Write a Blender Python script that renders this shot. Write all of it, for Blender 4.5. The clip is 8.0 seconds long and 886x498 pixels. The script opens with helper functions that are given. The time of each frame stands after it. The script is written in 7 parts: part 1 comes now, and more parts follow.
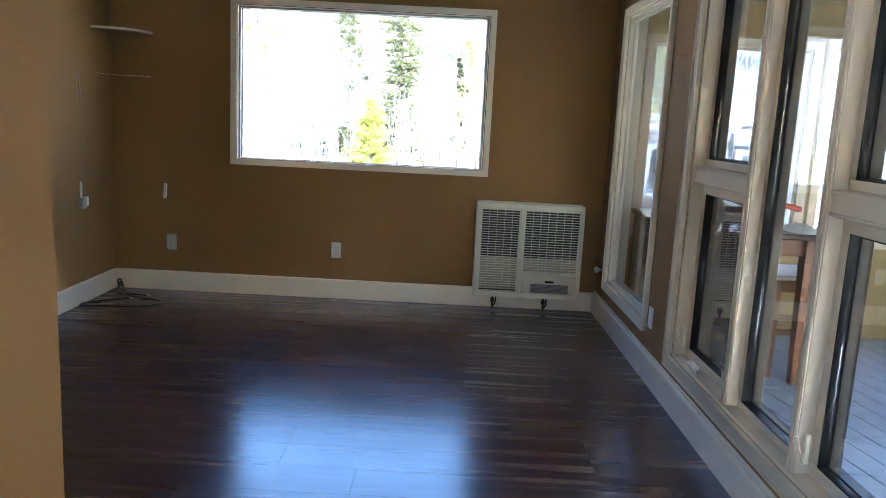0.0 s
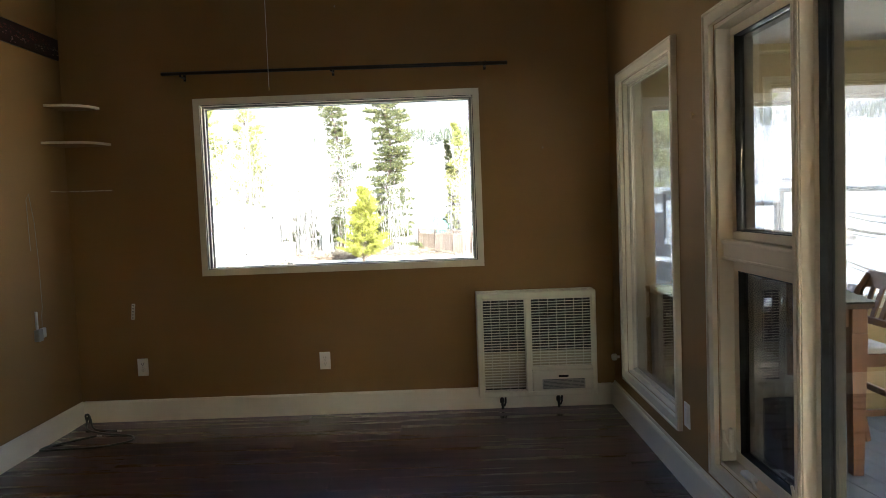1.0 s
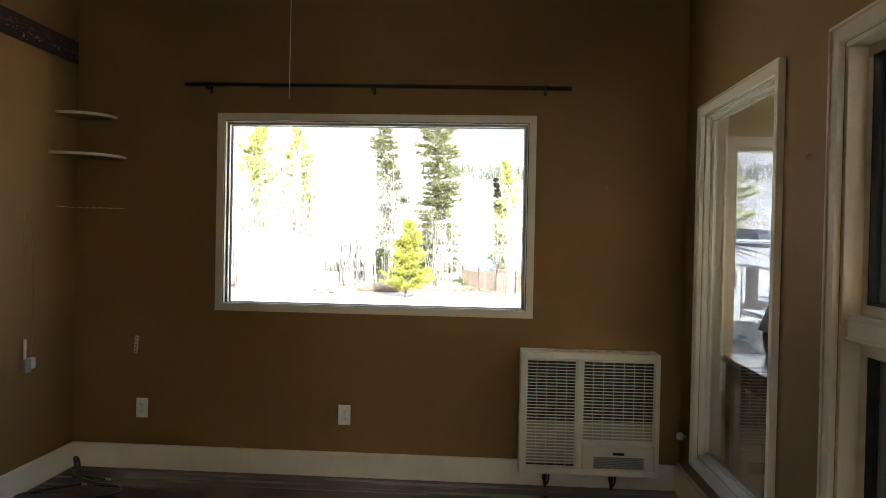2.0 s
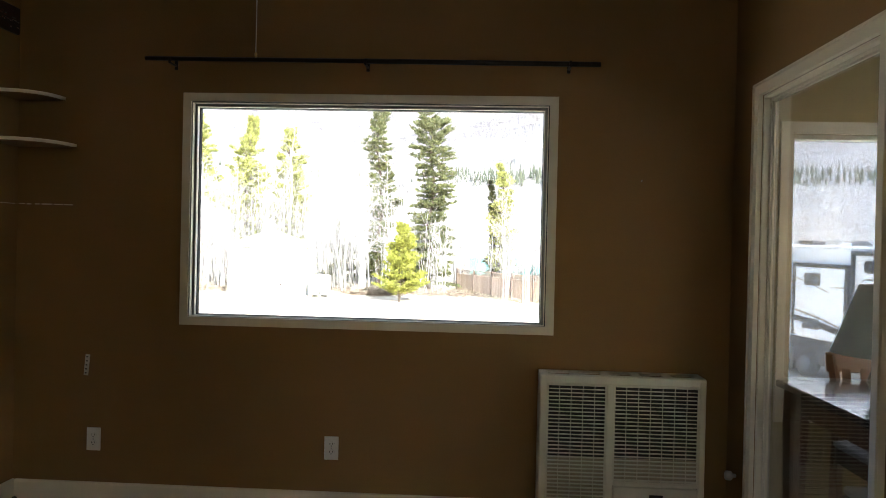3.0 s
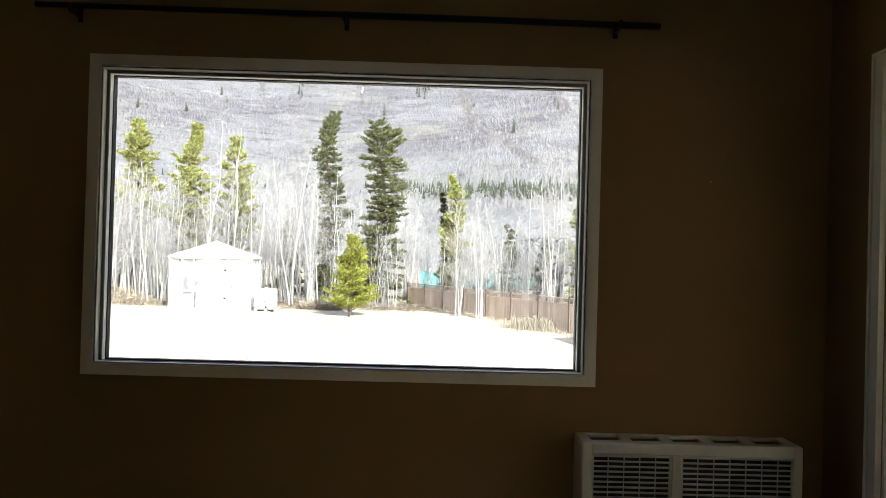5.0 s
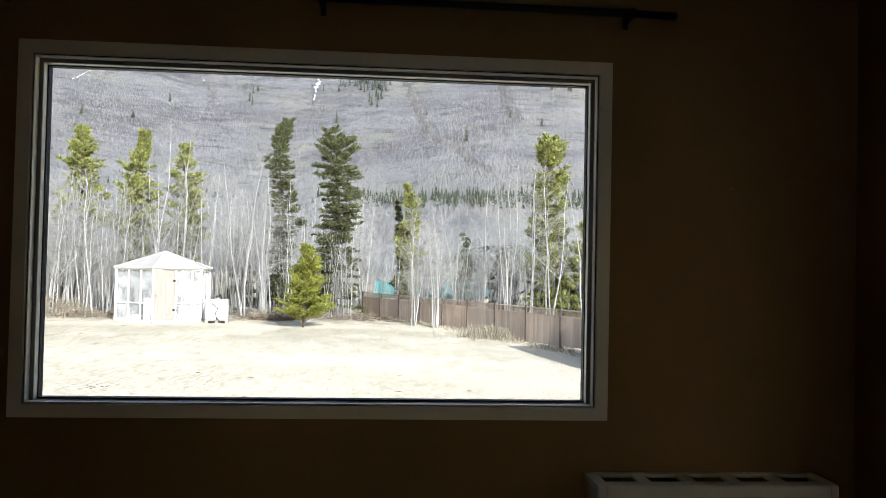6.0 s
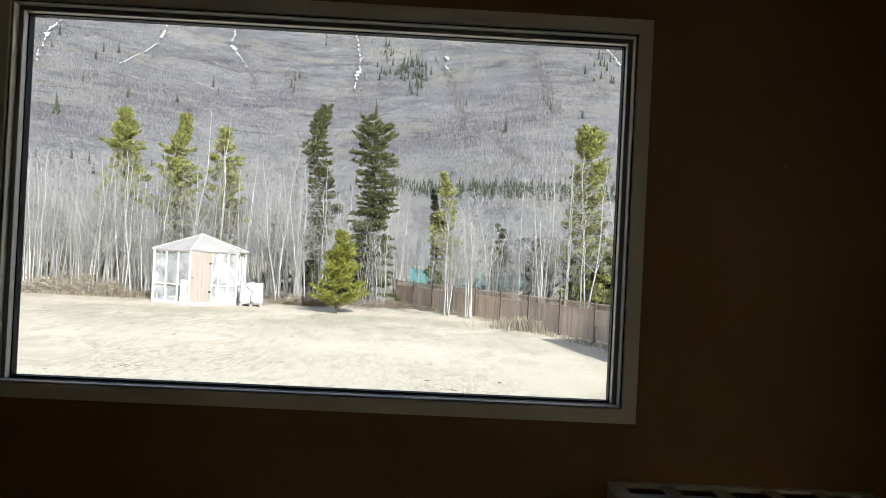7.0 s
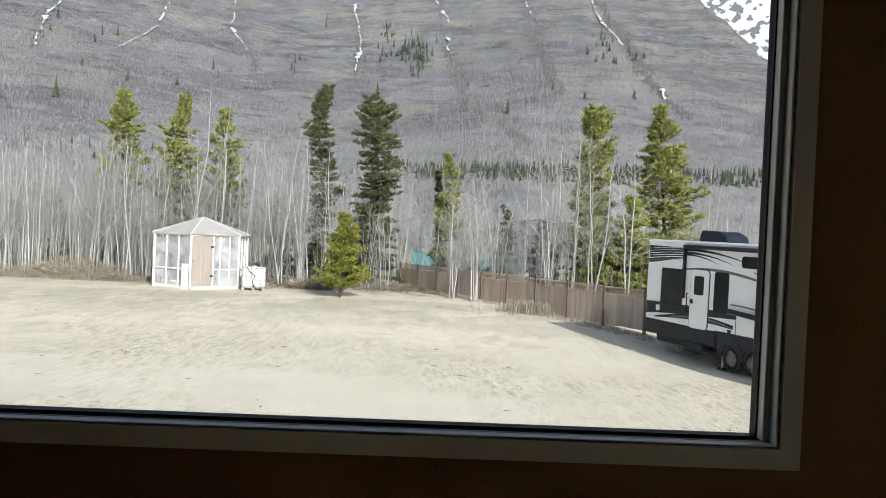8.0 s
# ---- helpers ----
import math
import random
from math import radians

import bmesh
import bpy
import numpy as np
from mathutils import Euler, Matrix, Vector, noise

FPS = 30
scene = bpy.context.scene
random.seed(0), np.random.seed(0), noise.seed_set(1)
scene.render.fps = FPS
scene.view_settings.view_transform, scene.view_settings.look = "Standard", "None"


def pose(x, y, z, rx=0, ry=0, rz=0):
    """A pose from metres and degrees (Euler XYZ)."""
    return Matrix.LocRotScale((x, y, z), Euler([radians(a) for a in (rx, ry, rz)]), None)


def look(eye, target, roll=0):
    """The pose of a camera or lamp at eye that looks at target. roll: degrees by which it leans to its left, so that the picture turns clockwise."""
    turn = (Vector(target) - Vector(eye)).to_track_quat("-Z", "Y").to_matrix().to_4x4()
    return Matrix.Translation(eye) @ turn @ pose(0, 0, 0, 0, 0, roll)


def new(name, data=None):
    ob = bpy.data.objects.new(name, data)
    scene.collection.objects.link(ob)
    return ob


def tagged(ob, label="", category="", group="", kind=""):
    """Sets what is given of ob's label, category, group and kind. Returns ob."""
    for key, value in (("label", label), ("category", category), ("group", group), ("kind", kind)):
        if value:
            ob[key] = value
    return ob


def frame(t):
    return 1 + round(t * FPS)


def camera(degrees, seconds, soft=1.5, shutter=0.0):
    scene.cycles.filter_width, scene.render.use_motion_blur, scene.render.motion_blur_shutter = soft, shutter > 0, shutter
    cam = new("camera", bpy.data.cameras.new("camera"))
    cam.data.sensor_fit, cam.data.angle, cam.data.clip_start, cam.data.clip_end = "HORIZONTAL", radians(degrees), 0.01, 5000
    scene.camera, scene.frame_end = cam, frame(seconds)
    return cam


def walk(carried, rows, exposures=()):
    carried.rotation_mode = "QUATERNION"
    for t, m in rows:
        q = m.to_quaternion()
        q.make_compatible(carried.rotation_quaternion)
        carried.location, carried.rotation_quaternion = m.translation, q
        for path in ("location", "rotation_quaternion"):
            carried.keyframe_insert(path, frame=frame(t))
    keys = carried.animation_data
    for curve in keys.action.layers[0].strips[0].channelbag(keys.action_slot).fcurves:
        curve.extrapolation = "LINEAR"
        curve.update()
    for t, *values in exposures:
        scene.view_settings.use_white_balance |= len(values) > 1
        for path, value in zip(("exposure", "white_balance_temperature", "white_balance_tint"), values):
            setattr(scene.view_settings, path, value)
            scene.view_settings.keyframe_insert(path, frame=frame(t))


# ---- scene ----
# ---------------------------------------------------------------- camera
cam = camera(61.2, 8.0, soft=0.6)
PATH = [
    (0, (0.218, -0.695, 1.305), (0.204, 1.277, 0.971), 2.9),
    (0.5, (0.246, -0.491, 1.319), (0.255, 1.494, 1.077), -1.0),
    (1, (0.246, -0.208, 1.355), (0.23, 1.788, 1.231), -2.2),
    (1.5, (0.283, 0.101, 1.363), (0.151, 2.097, 1.35), 0.6),
    (1.7, (0.263, 0.208, 1.369), (0.13, 2.204, 1.344), 1.3),
    (2.8, (0.191, 0.909, 1.373), (0.055, 2.904, 1.348), 0.6),
    (3, (0.143, 1.018, 1.368), (0.027, 3.015, 1.351), 1.3),
    (3.5, (0.095, 1.272, 1.378), (0.018, 3.27, 1.367), 1.7),
    (4, (-0.058, 1.511, 1.38), (-0.055, 3.511, 1.408), 1.5),
    (4.2, (-0.065, 1.597, 1.395), (-0.073, 3.597, 1.412), 1.5),
    (5.3, (-0.148, 2.064, 1.385), (-0.077, 4.063, 1.411), 1.7),
    (5.5, (-0.174, 2.135, 1.395), (-0.055, 4.131, 1.433), 1.7),
    (6, (-0.231, 2.279, 1.415), (-0.085, 4.273, 1.46), 1.2),
    (6.5, (-0.176, 2.364, 1.423), (-0.107, 4.362, 1.472), 1.6),
    (7, (-0.145, 2.523, 1.385), (-0.094, 4.522, 1.401), 2.8),
    (7.5, (-0.204, 2.847, 1.376), (-0.113, 4.845, 1.356), 3.0),
    (8, (-0.279, 3.17, 1.363), (-0.231, 5.17, 1.332), 2.5),
]
EXPO = [(0, 4.2, 5000, 8), (0.5, 3.65, 5000, 7), (1, 3.42, 5900, 6), (1.5, 3.38, 6100, 8), (3, 3.0, 6000, 7), (3.5, 2.65, 5900, 7), (4, 2.34, 5950, 7),
        (5.5, 1.82, 6000, 6), (6, 1.42, 5850, 6), (6.5, 1.25, 5850, 6), (7, 1.2, 5950, 6), (7.5, 1.06, 5950, 6), (8, 0.86, 5950, 6)]
walk(cam, [(t, look(eye, target, roll)) for t, eye, target, roll in PATH], EXPO)

# ---------------------------------------------------------------- light
SUN_AZ, SUN_EL = 155.0, 31.0          # degrees, clockwise from +y
world = bpy.data.worlds.new("world")
scene.world = world
world.use_nodes = True
sky = world.node_tree.nodes.new("ShaderNodeTexSky")
sky.sky_type, sky.sun_disc, sky.dust_density = "NISHITA", False, 2.8
sky.sun_elevation, sky.sun_rotation = radians(SUN_EL), radians(SUN_AZ)
background = world.node_tree.nodes["Background"]
background.inputs["Strength"].default_value = 0.15
world.node_tree.links.new(sky.outputs["Color"], background.inputs["Color"])
sun_data = bpy.data.lights.new("sun", "SUN")
sun_data.energy, sun_data.angle, sun_data.color = 4.6, radians(0.5), (1.0, 0.97, 0.925)
sun = new("sun", sun_data)
sa, se = radians(SUN_AZ), radians(SUN_EL)
sun.matrix_world = look((0, 0, 30), (-30 * math.sin(sa) * math.cos(se), -30 * math.cos(sa) * math.cos(se), 30 - 30 * math.sin(se)))

# ---------------------------------------------------------------- mesh tools
class Mesh:
    """Collects vertices and faces."""

    def __init__(self):
        self.v, self.f, self.m = [], [], []

    def add(self, verts, faces, m=0):
        n = len(self.v)
        self.v.extend(tuple(p) for p in verts)
        self.f.extend(tuple(n + i for i in f) for f in faces)
        self.m.extend([m] * len(faces))

    def convex(self, verts, faces, m=0):
        """Adds a convex solid with its faces turned outward."""
        pts = [Vector(p) for p in verts]
        mid = sum(pts, Vector()) / len(pts)
        out = []
        for f in faces:
            c = sum((pts[i] for i in f), Vector()) / len(f)
            nrm = (pts[f[1]] - pts[f[0]]).cross(pts[f[2]] - pts[f[0]])
            out.append(f if nrm.dot(c - mid) >= 0 else tuple(reversed(f)))
        self.add(pts, out, m)

    def box(self, x0, x1, y0, y1, z0, z1, b=0.0, m=0, at=None):
        """A box, with chamfered edges if b is given; at: a matrix."""
        c = Vector(((x0 + x1) / 2, (y0 + y1) / 2, (z0 + z1) / 2))
        h = Vector((abs(x1 - x0) / 2, abs(y1 - y0) / 2, abs(z1 - z0) / 2))
        b = min(b, 0.49 * min(h))
        signs = [(i, j, k) for i in (-1, 1) for j in (-1, 1) for k in (-1, 1)]
        if b <= 0:
            vs = [c + Vector((s[0] * h.x, s[1] * h.y, s[2] * h.z)) for s in signs]
            fs = [(0, 1, 3, 2), (4, 5, 7, 6), (0, 1, 5, 4), (2, 3, 7, 6), (0, 2, 6, 4), (1, 3, 7, 5)]
        else:
            vs, ix = [], {}
            for s in signs:
                for a in range(3):
                    ix[s, a] = len(vs)
                    vs.append(c + Vector([s[k] * (h[k] - (0 if k == a else b)) for k in range(3)]))
            fs = []
            for a in range(3):
                p, q = [k for k in range(3) if k != a]
                for sg in (-1, 1):
                    loop = []
                    for sp, sq in ((-1, -1), (1, -1), (1, 1), (-1, 1)):
                        s = [0, 0, 0]
                        s[a], s[p], s[q] = sg, sp, sq
                        loop.append(ix[tuple(s), a])
                    fs.append(tuple(loop))
                for sp in (-1, 1):
                    for sq in (-1, 1):
                        s, e = [0, 0, 0], [0, 0, 0]
                        s[a], s[p], s[q] = -1, sp, sq
                        e[a], e[p], e[q] = 1, sp, sq
                        fs.append((ix[tuple(s), p], ix[tuple(e), p], ix[tuple(e), q], ix[tuple(s), q]))
            for s in signs:
                fs.append((ix[s, 0], ix[s, 1], ix[s, 2]))
        if at is not None:
            vs = [at @ p for p in vs]
        self.convex(vs, fs, m)
        return self

    def tube(self, pts, rad, n=6, caps=True, m=0):
        """A tube along points; rad: one radius or one a point."""
        pts = [Vector(p) for p in pts]
        rads = rad if isinstance(rad, (list, tuple)) else [rad] * len(pts)
        rings, vs, fs = [], [], []
        for i, p in enumerate(pts):
            d = (pts[min(i + 1, len(pts) - 1)] - pts[max(i - 1, 0)]).normalized()
            u = d.cross(Vector((0.3, 0.9, 0.2)) if abs(d.z) > 0.9 else Vector((0, 0, 1))).normalized()
            w = d.cross(u)
            rings.append([len(vs) + k for k in range(n)])
            vs += [p + rads[i] * (math.cos(2 * math.pi * k / n) * u + math.sin(2 * math.pi * k / n) * w) for k in range(n)]
        for a, b2 in zip(rings, rings[1:]):
            for k in range(n):
                fs.append((a[k], a[(k + 1) % n], b2[(k + 1) % n], b2[k]))
        if caps:
            fs.append(tuple(reversed(rings[0])))
            fs.append(tuple(rings[-1]))
        self.add(vs, fs, m)
        return self

    def lathe(self, profile, n=20, at=(0, 0, 0), m=0):
        """Turns a profile of (radius, z) round the z axis."""
        o = Vector(at)
        vs, fs = [], []
        for r, z in profile:
            vs += [o + Vector((r * math.cos(2 * math.pi * k / n), r * math.sin(2 * math.pi * k / n), z)) for k in range(n)]
        for i in range(len(profile) - 1):
            for k in range(n):
                fs.append((i * n + k, i * n + (k + 1) % n, (i + 1) * n + (k + 1) % n, (i + 1) * n + k))
        fs.append(tuple(reversed(range(n))))
        fs.append(tuple((len(profile) - 1) * n + k for k in range(n)))
        self.add(vs, fs, m)
        return self

    def prism(self, outline, axis, a0, a1, m=0):
        """Pushes a flat outline of (p, q) along axis 'x', 'y' or 'z' from a0 to a1."""
        put = {"x": lambda p, q, a: (a, p, q), "y": lambda p, q, a: (p, a, q), "z": lambda p, q, a: (p, q, a)}[axis]
        n = len(outline)
        vs = [put(p, q, a0) for p, q in outline] + [put(p, q, a1) for p, q in outline]
        fs = [tuple(range(n)), tuple(reversed(range(n, 2 * n)))] + [(k, n + k, n + (k + 1) % n, (k + 1) % n) for k in range(n)]
        area = sum(outline[k][0] * outline[(k + 1) % n][1] - outline[(k + 1) % n][0] * outline[k][1] for k in range(n))
        flip = (area > 0) == (a1 > a0)
        flip = flip if axis != "y" else not flip
        fs = fs if not flip else [tuple(reversed(f)) for f in fs]
        self.add(vs, fs, m)
        return self

    def data(self, name, mats, smooth=False):
        me = bpy.data.meshes.new(name)
        me.from_pydata(self.v, [], self.f)
        for mt in mats if isinstance(mats, (list, tuple)) else [mats]:
            me.materials.append(mt)
        me.polygons.foreach_set("material_index", self.m)
        if smooth:
            me.polygons.foreach_set("use_smooth", [True] * len(self.f))
        me.update()
        return me


def thing(name, label, category, group="", at=None, kind=""):
    """An Empty at the base of a thing."""
    ob = tagged(new(name), label, category, group, kind)
    ob.empty_display_size = 0.1
    if at is not None:
        ob.matrix_basis = at
    return ob


def part(name, mesh, material, parent, label="", smooth=False):
    """One mesh object under a thing or a part, in its parent's own space."""
    ob = new(name, mesh.data(name, material, smooth))
    ob.parent = parent
    return tagged(ob, label)


def solid(name, mesh, material, label="", category="", group="", kind="", smooth=False):
    """A thing of one mesh."""
    return tagged(new(name, mesh.data(name, material, smooth)), label, category, group, kind)


def wall_mesh(axis, a0, a1, u0, u1, z0, z1, holes=(), top=None):
    """A wall across axis from a0 to a1, along the other axis from u0 to u1, with rectangular holes (u0, u1, z0, z1). top(u): clips its height."""
    us = sorted({u0, u1, *[h[0] for h in holes], *[h[1] for h in holes]})
    zs = sorted({z0, z1, *[h[2] for h in holes], *[h[3] for h in holes]})
    full = lambda i, j: 0 <= i < len(us) - 1 and 0 <= j < len(zs) - 1 and not any(
        h[0] - 1e-6 <= us[i] and us[i + 1] <= h[1] + 1e-6 and h[2] - 1e-6 <= zs[j] and zs[j + 1] <= h[3] + 1e-6 for h in holes)
    me = Mesh()

    def pt(a, u, z):
        z = z if top is None else min(z, top(u))
        return (u, a, z) if axis == "y" else (a, u, z)

    def quad(p, want):
        v = [Vector(q) for q in p]
        nrm = (v[1] - v[0]).cross(v[2] - v[0])
        me.add(p if nrm.dot(Vector(want)) >= 0 else p[::-1], [(0, 1, 2, 3)])

    an, un = ((0, 1, 0), (1, 0, 0)) if axis == "y" else ((1, 0, 0), (0, 1, 0))
    neg = lambda t3: tuple(-c for c in t3)
    for i in range(len(us) - 1):
        for j in range(len(zs) - 1):
            if not full(i, j):
                continue
            ua, ub, za, zb = us[i], us[i + 1], zs[j], zs[j + 1]
            quad([pt(a0, ua, za), pt(a0, ub, za), pt(a0, ub, zb), pt(a0, ua, zb)], neg(an))
            quad([pt(a1, ua, za), pt(a1, ub, za), pt(a1, ub, zb), pt(a1, ua, zb)], an)
            for di, u, w in ((-1, ua, neg(un)), (1, ub, un)):
                if not full(i + di, j):
                    quad([pt(a0, u, za), pt(a1, u, za), pt(a1, u, zb), pt(a0, u, zb)], w)
            for dj, z, w in ((-1, za, (0, 0, -1)), (1, zb, (0, 0, 1))):
                if not full(i, j + dj):
                    quad([pt(a0, ua, z), pt(a1, ua, z), pt(a1, ub, z), pt(a0, ub, z)], w)
    return me


# ---------------------------------------------------------------- materials
def surface(name, c1, c2=None, scale=4.0, rough=0.6, metal=0.0, bump=0.0, bscale=60.0, stretch=(1, 1, 1), fine=0.0, vary=0.0, coat=0.0, coat_rough=0.2, rvar=0.08, island=False):
    """A procedural surface: c1 and c2 mixed by noise at two scales, fine relief, and a tint that varies from piece to piece."""
    mt = bpy.data.materials.new(name)
    mt.use_nodes = True
    nt = mt.node_tree
    nd, ln = nt.nodes, nt.links
    bs = nd["Principled BSDF"]
    bs.inputs["Roughness"].default_value, bs.inputs["Metallic"].default_value = rough, metal
    bs.inputs["Coat Weight"].default_value, bs.inputs["Coat Roughness"].default_value = coat, coat_rough
    co = nd.new("ShaderNodeTexCoord")
    mp = nd.new("ShaderNodeMapping")
    mp.inputs["Scale"].default_value = stretch
    ln.new(co.outputs["Object"], mp.inputs["Vector"])
    src = mp.outputs["Vector"]
    info = nd.new("ShaderNodeNewGeometry" if island else "ShaderNodeObjectInfo")
    rnd = info.outputs["Random Per Island" if island else "Random"]
    if vary:
        ad = nd.new("ShaderNodeVectorMath")
        ad.operation = "MULTIPLY_ADD"
        ln.new(rnd, ad.inputs[0])
        ad.inputs[1].default_value = (37.0, 53.0, 29.0)
        ln.new(src, ad.inputs[2])
        src = ad.outputs[0]
    n1 = nd.new("ShaderNodeTexNoise")
    n1.inputs["Scale"].default_value, n1.inputs["Detail"].default_value = scale, 6
    ln.new(src, n1.inputs["Vector"])
    n2 = nd.new("ShaderNodeTexNoise")
    n2.inputs["Scale"].default_value, n2.inputs["Detail"].default_value = bscale, 4
    ln.new(src, n2.inputs["Vector"])
    rp = nd.new("ShaderNodeMapRange")
    rp.inputs["From Min"].default_value, rp.inputs["From Max"].default_value = 0.3, 0.7
    ln.new(n1.outputs["Fac"], rp.inputs["Value"])
    mx = nd.new("ShaderNodeMix")
    mx.data_type = "RGBA"
    mx.inputs["A"].default_value, mx.inputs["B"].default_value = (*c1, 1), (*(c2 or c1), 1)
    ln.new(rp.outputs["Result"], mx.inputs["Factor"])
    col = mx.outputs["Result"]
    if fine or vary:
        hs = nd.new("ShaderNodeHueSaturation")
        ln.new(col, hs.inputs["Color"])
        val = nd.new("ShaderNodeMath")
        val.operation = "MULTIPLY_ADD"
        ln.new(n2.outputs["Fac"], val.inputs[0])
        val.inputs[1].default_value, val.inputs[2].default_value = 2 * fine, 1 - fine
        v2 = nd.new("ShaderNodeMath")
        v2.operation = "MULTIPLY_ADD"
        ln.new(rnd, v2.inputs[0])
        v2.inputs[1].default_value, v2.inputs[2].default_value = 2 * vary, 1 - vary
        pr = nd.new("ShaderNodeMath")
        pr.operation = "MULTIPLY"
        ln.new(val.outputs[0], pr.inputs[0]), ln.new(v2.outputs[0], pr.inputs[1])
        ln.new(pr.outputs[0], hs.inputs["Value"])
        col = hs.outputs["Color"]
    ln.new(col, bs.inputs["Base Color"])
    rr = nd.new("ShaderNodeMath")
    rr.operation = "MULTIPLY_ADD"
    ln.new(n1.outputs["Fac"], rr.inputs[0])
    rr.inputs[1].default_value, rr.inputs[2].default_value = 2 * rvar, rough - rvar
    ln.new(rr.outputs[0], bs.inputs["Roughness"])
    if bump:
        bp = nd.new("ShaderNodeBump")
        bp.inputs["Strength"].default_value, bp.inputs["Distance"].default_value = min(1.0, bump), 0.004
        ln.new(n2.outputs["Fac"], bp.inputs["Height"])
        ln.new(bp.outputs["Normal"], bs.inputs["Normal"])
    return mt


def glass(name, tint=(1, 1, 1), gloss=1.0, haze=0.0):
    """Clear pane: a thin sheet that lets light straight through and mirrors by Fresnel; the last argument: the share of
    a milky film for dirt and mirrored sky.
    """
    mt = bpy.data.materials.new(name)
    mt.use_nodes = True
    nd, ln = mt.node_tree.nodes, mt.node_tree.links
    nd.remove(nd["Principled BSDF"])
    tr, gl, fr, mx = (nd.new(k) for k in ("ShaderNodeBsdfTransparent", "ShaderNodeBsdfGlossy", "ShaderNodeLayerWeight", "ShaderNodeMixShader"))
    tr.inputs["Color"].default_value = (*tint, 1)
    gl.inputs["Roughness"].default_value = 0.0
    fr.inputs["Blend"].default_value = 0.5
    pw, ml = nd.new("ShaderNodeMath"), nd.new("ShaderNodeMath")
    pw.operation, ml.operation = "POWER", "MULTIPLY_ADD"
    pw.inputs[1].default_value = 5.0
    ml.inputs[1].default_value, ml.inputs[2].default_value = 0.95 * gloss, 0.045 * gloss
    ln.new(fr.outputs["Facing"], pw.inputs[0])
    ln.new(pw.outputs[0], ml.inputs[0])
    ln.new(ml.outputs[0], mx.inputs[0]), ln.new(tr.outputs[0], mx.inputs[1]), ln.new(gl.outputs[0], mx.inputs[2])
    out = mx.outputs[0]
    if haze:
        film, dm, dn, dr = (nd.new(k) for k in ("ShaderNodeBsdfTranslucent", "ShaderNodeMixShader", "ShaderNodeTexNoise", "ShaderNodeMapRange"))
        film.inputs["Color"].default_value = (0.82, 0.83, 0.84, 1)
        dn.inputs["Scale"].default_value, dn.inputs["Detail"].default_value = 3.5, 6
        for k, v in (("From Min", 0.3), ("From Max", 0.7), ("To Min", 0.6 * haze), ("To Max", 1.4 * haze)):
            dr.inputs[k].default_value = v
        ln.new(dn.outputs["Fac"], dr.inputs["Value"]), ln.new(dr.outputs[0], dm.inputs[0])
        ln.new(out, dm.inputs[1]), ln.new(film.outputs[0], dm.inputs[2])
        out = dm.outputs[0]
    ln.new(out, nd["Material Output"].inputs["Surface"])
    return mt


wall_paint = surface("brown_wall_paint", (0.315, 0.188, 0.072), (0.285, 0.169, 0.063), 1.3, 0.65, bump=0.25, bscale=160, fine=0.03)
wall_paint.node_tree.nodes["Principled BSDF"].inputs["Specular IOR Level"].default_value = 0.2
porch_paint = surface("ochre_porch_paint", (0.40, 0.318, 0.155), (0.36, 0.285, 0.135), 1.5, 0.6, bump=0.2, bscale=120, fine=0.03)
ceiling_paint = surface("ceiling_paint", (0.62, 0.57, 0.49), (0.57, 0.52, 0.44), 2.0, 0.8, bump=0.8, bscale=90, fine=0.05)
trim_paint = surface("cream_trim_paint", (0.86, 0.80, 0.665), (0.82, 0.755, 0.62), 2.5, 0.38, bump=0.08, bscale=40, fine=0.03)
worn_trim = surface("worn_cream_trim", (0.86, 0.79, 0.645), (0.83, 0.76, 0.61), 3.0, 0.42, bump=0.06, bscale=50, fine=0.02)
# darker copy of the cream trim: the triple window's shade put into colour
shaded_trim = surface("tan_window_trim", (0.72, 0.63, 0.48), (0.67, 0.58, 0.435), 3.0, 0.5, bump=0.06, bscale=50, fine=0.02)
for soft in (trim_paint, worn_trim, shaded_trim):
    soft.node_tree.nodes["Principled BSDF"].inputs["Specular IOR Level"].default_value = 0.3
frame_vinyl = surface("dark_frame_vinyl", (0.30, 0.28, 0.25), (0.22, 0.21, 0.19), 3.0, 0.4, bump=0.05, bscale=30, fine=0.05)
vinyl = surface("window_vinyl", (0.77, 0.72, 0.61), (0.71, 0.65, 0.54), 3.0, 0.32, bump=0.05, bscale=30, fine=0.02)
black_gasket = surface("black_gasket", (0.008, 0.008, 0.008), (0.014, 0.014, 0.014), 12, 0.45)
black_gasket.node_tree.nodes["Principled BSDF"].inputs["Specular IOR Level"].default_value = 0.1
black_metal = surface("black_metal", (0.02, 0.02, 0.022), (0.035, 0.033, 0.03), 9, 0.4, metal=0.6)
floor_wood = surface("dark_laminate", (0.082, 0.031, 0.030), (0.034, 0.0145, 0.0145), 3.0, 0.28, bump=0.03, bscale=22, stretch=(0.25, 6, 1), fine=0.45, vary=0.16, rvar=0.04, coat=1.0, coat_rough=0.2)
floor_wood.node_tree.nodes["Principled BSDF"].inputs["Coat IOR"].default_value = 1.75
floor_wood.node_tree.nodes["Principled BSDF"].inputs["Specular IOR Level"].default_value = 0.1
floor_nodes = floor_wood.node_tree
scuff_at, scuff, scuff_range = floor_nodes.nodes.new("ShaderNodeNewGeometry"), floor_nodes.nodes.new("ShaderNodeTexNoise"), floor_nodes.nodes.new("ShaderNodeMapRange")
scuff.inputs["Scale"].default_value, scuff.inputs["Detail"].default_value, scuff.inputs["Roughness"].default_value = 2.2, 3, 0.5
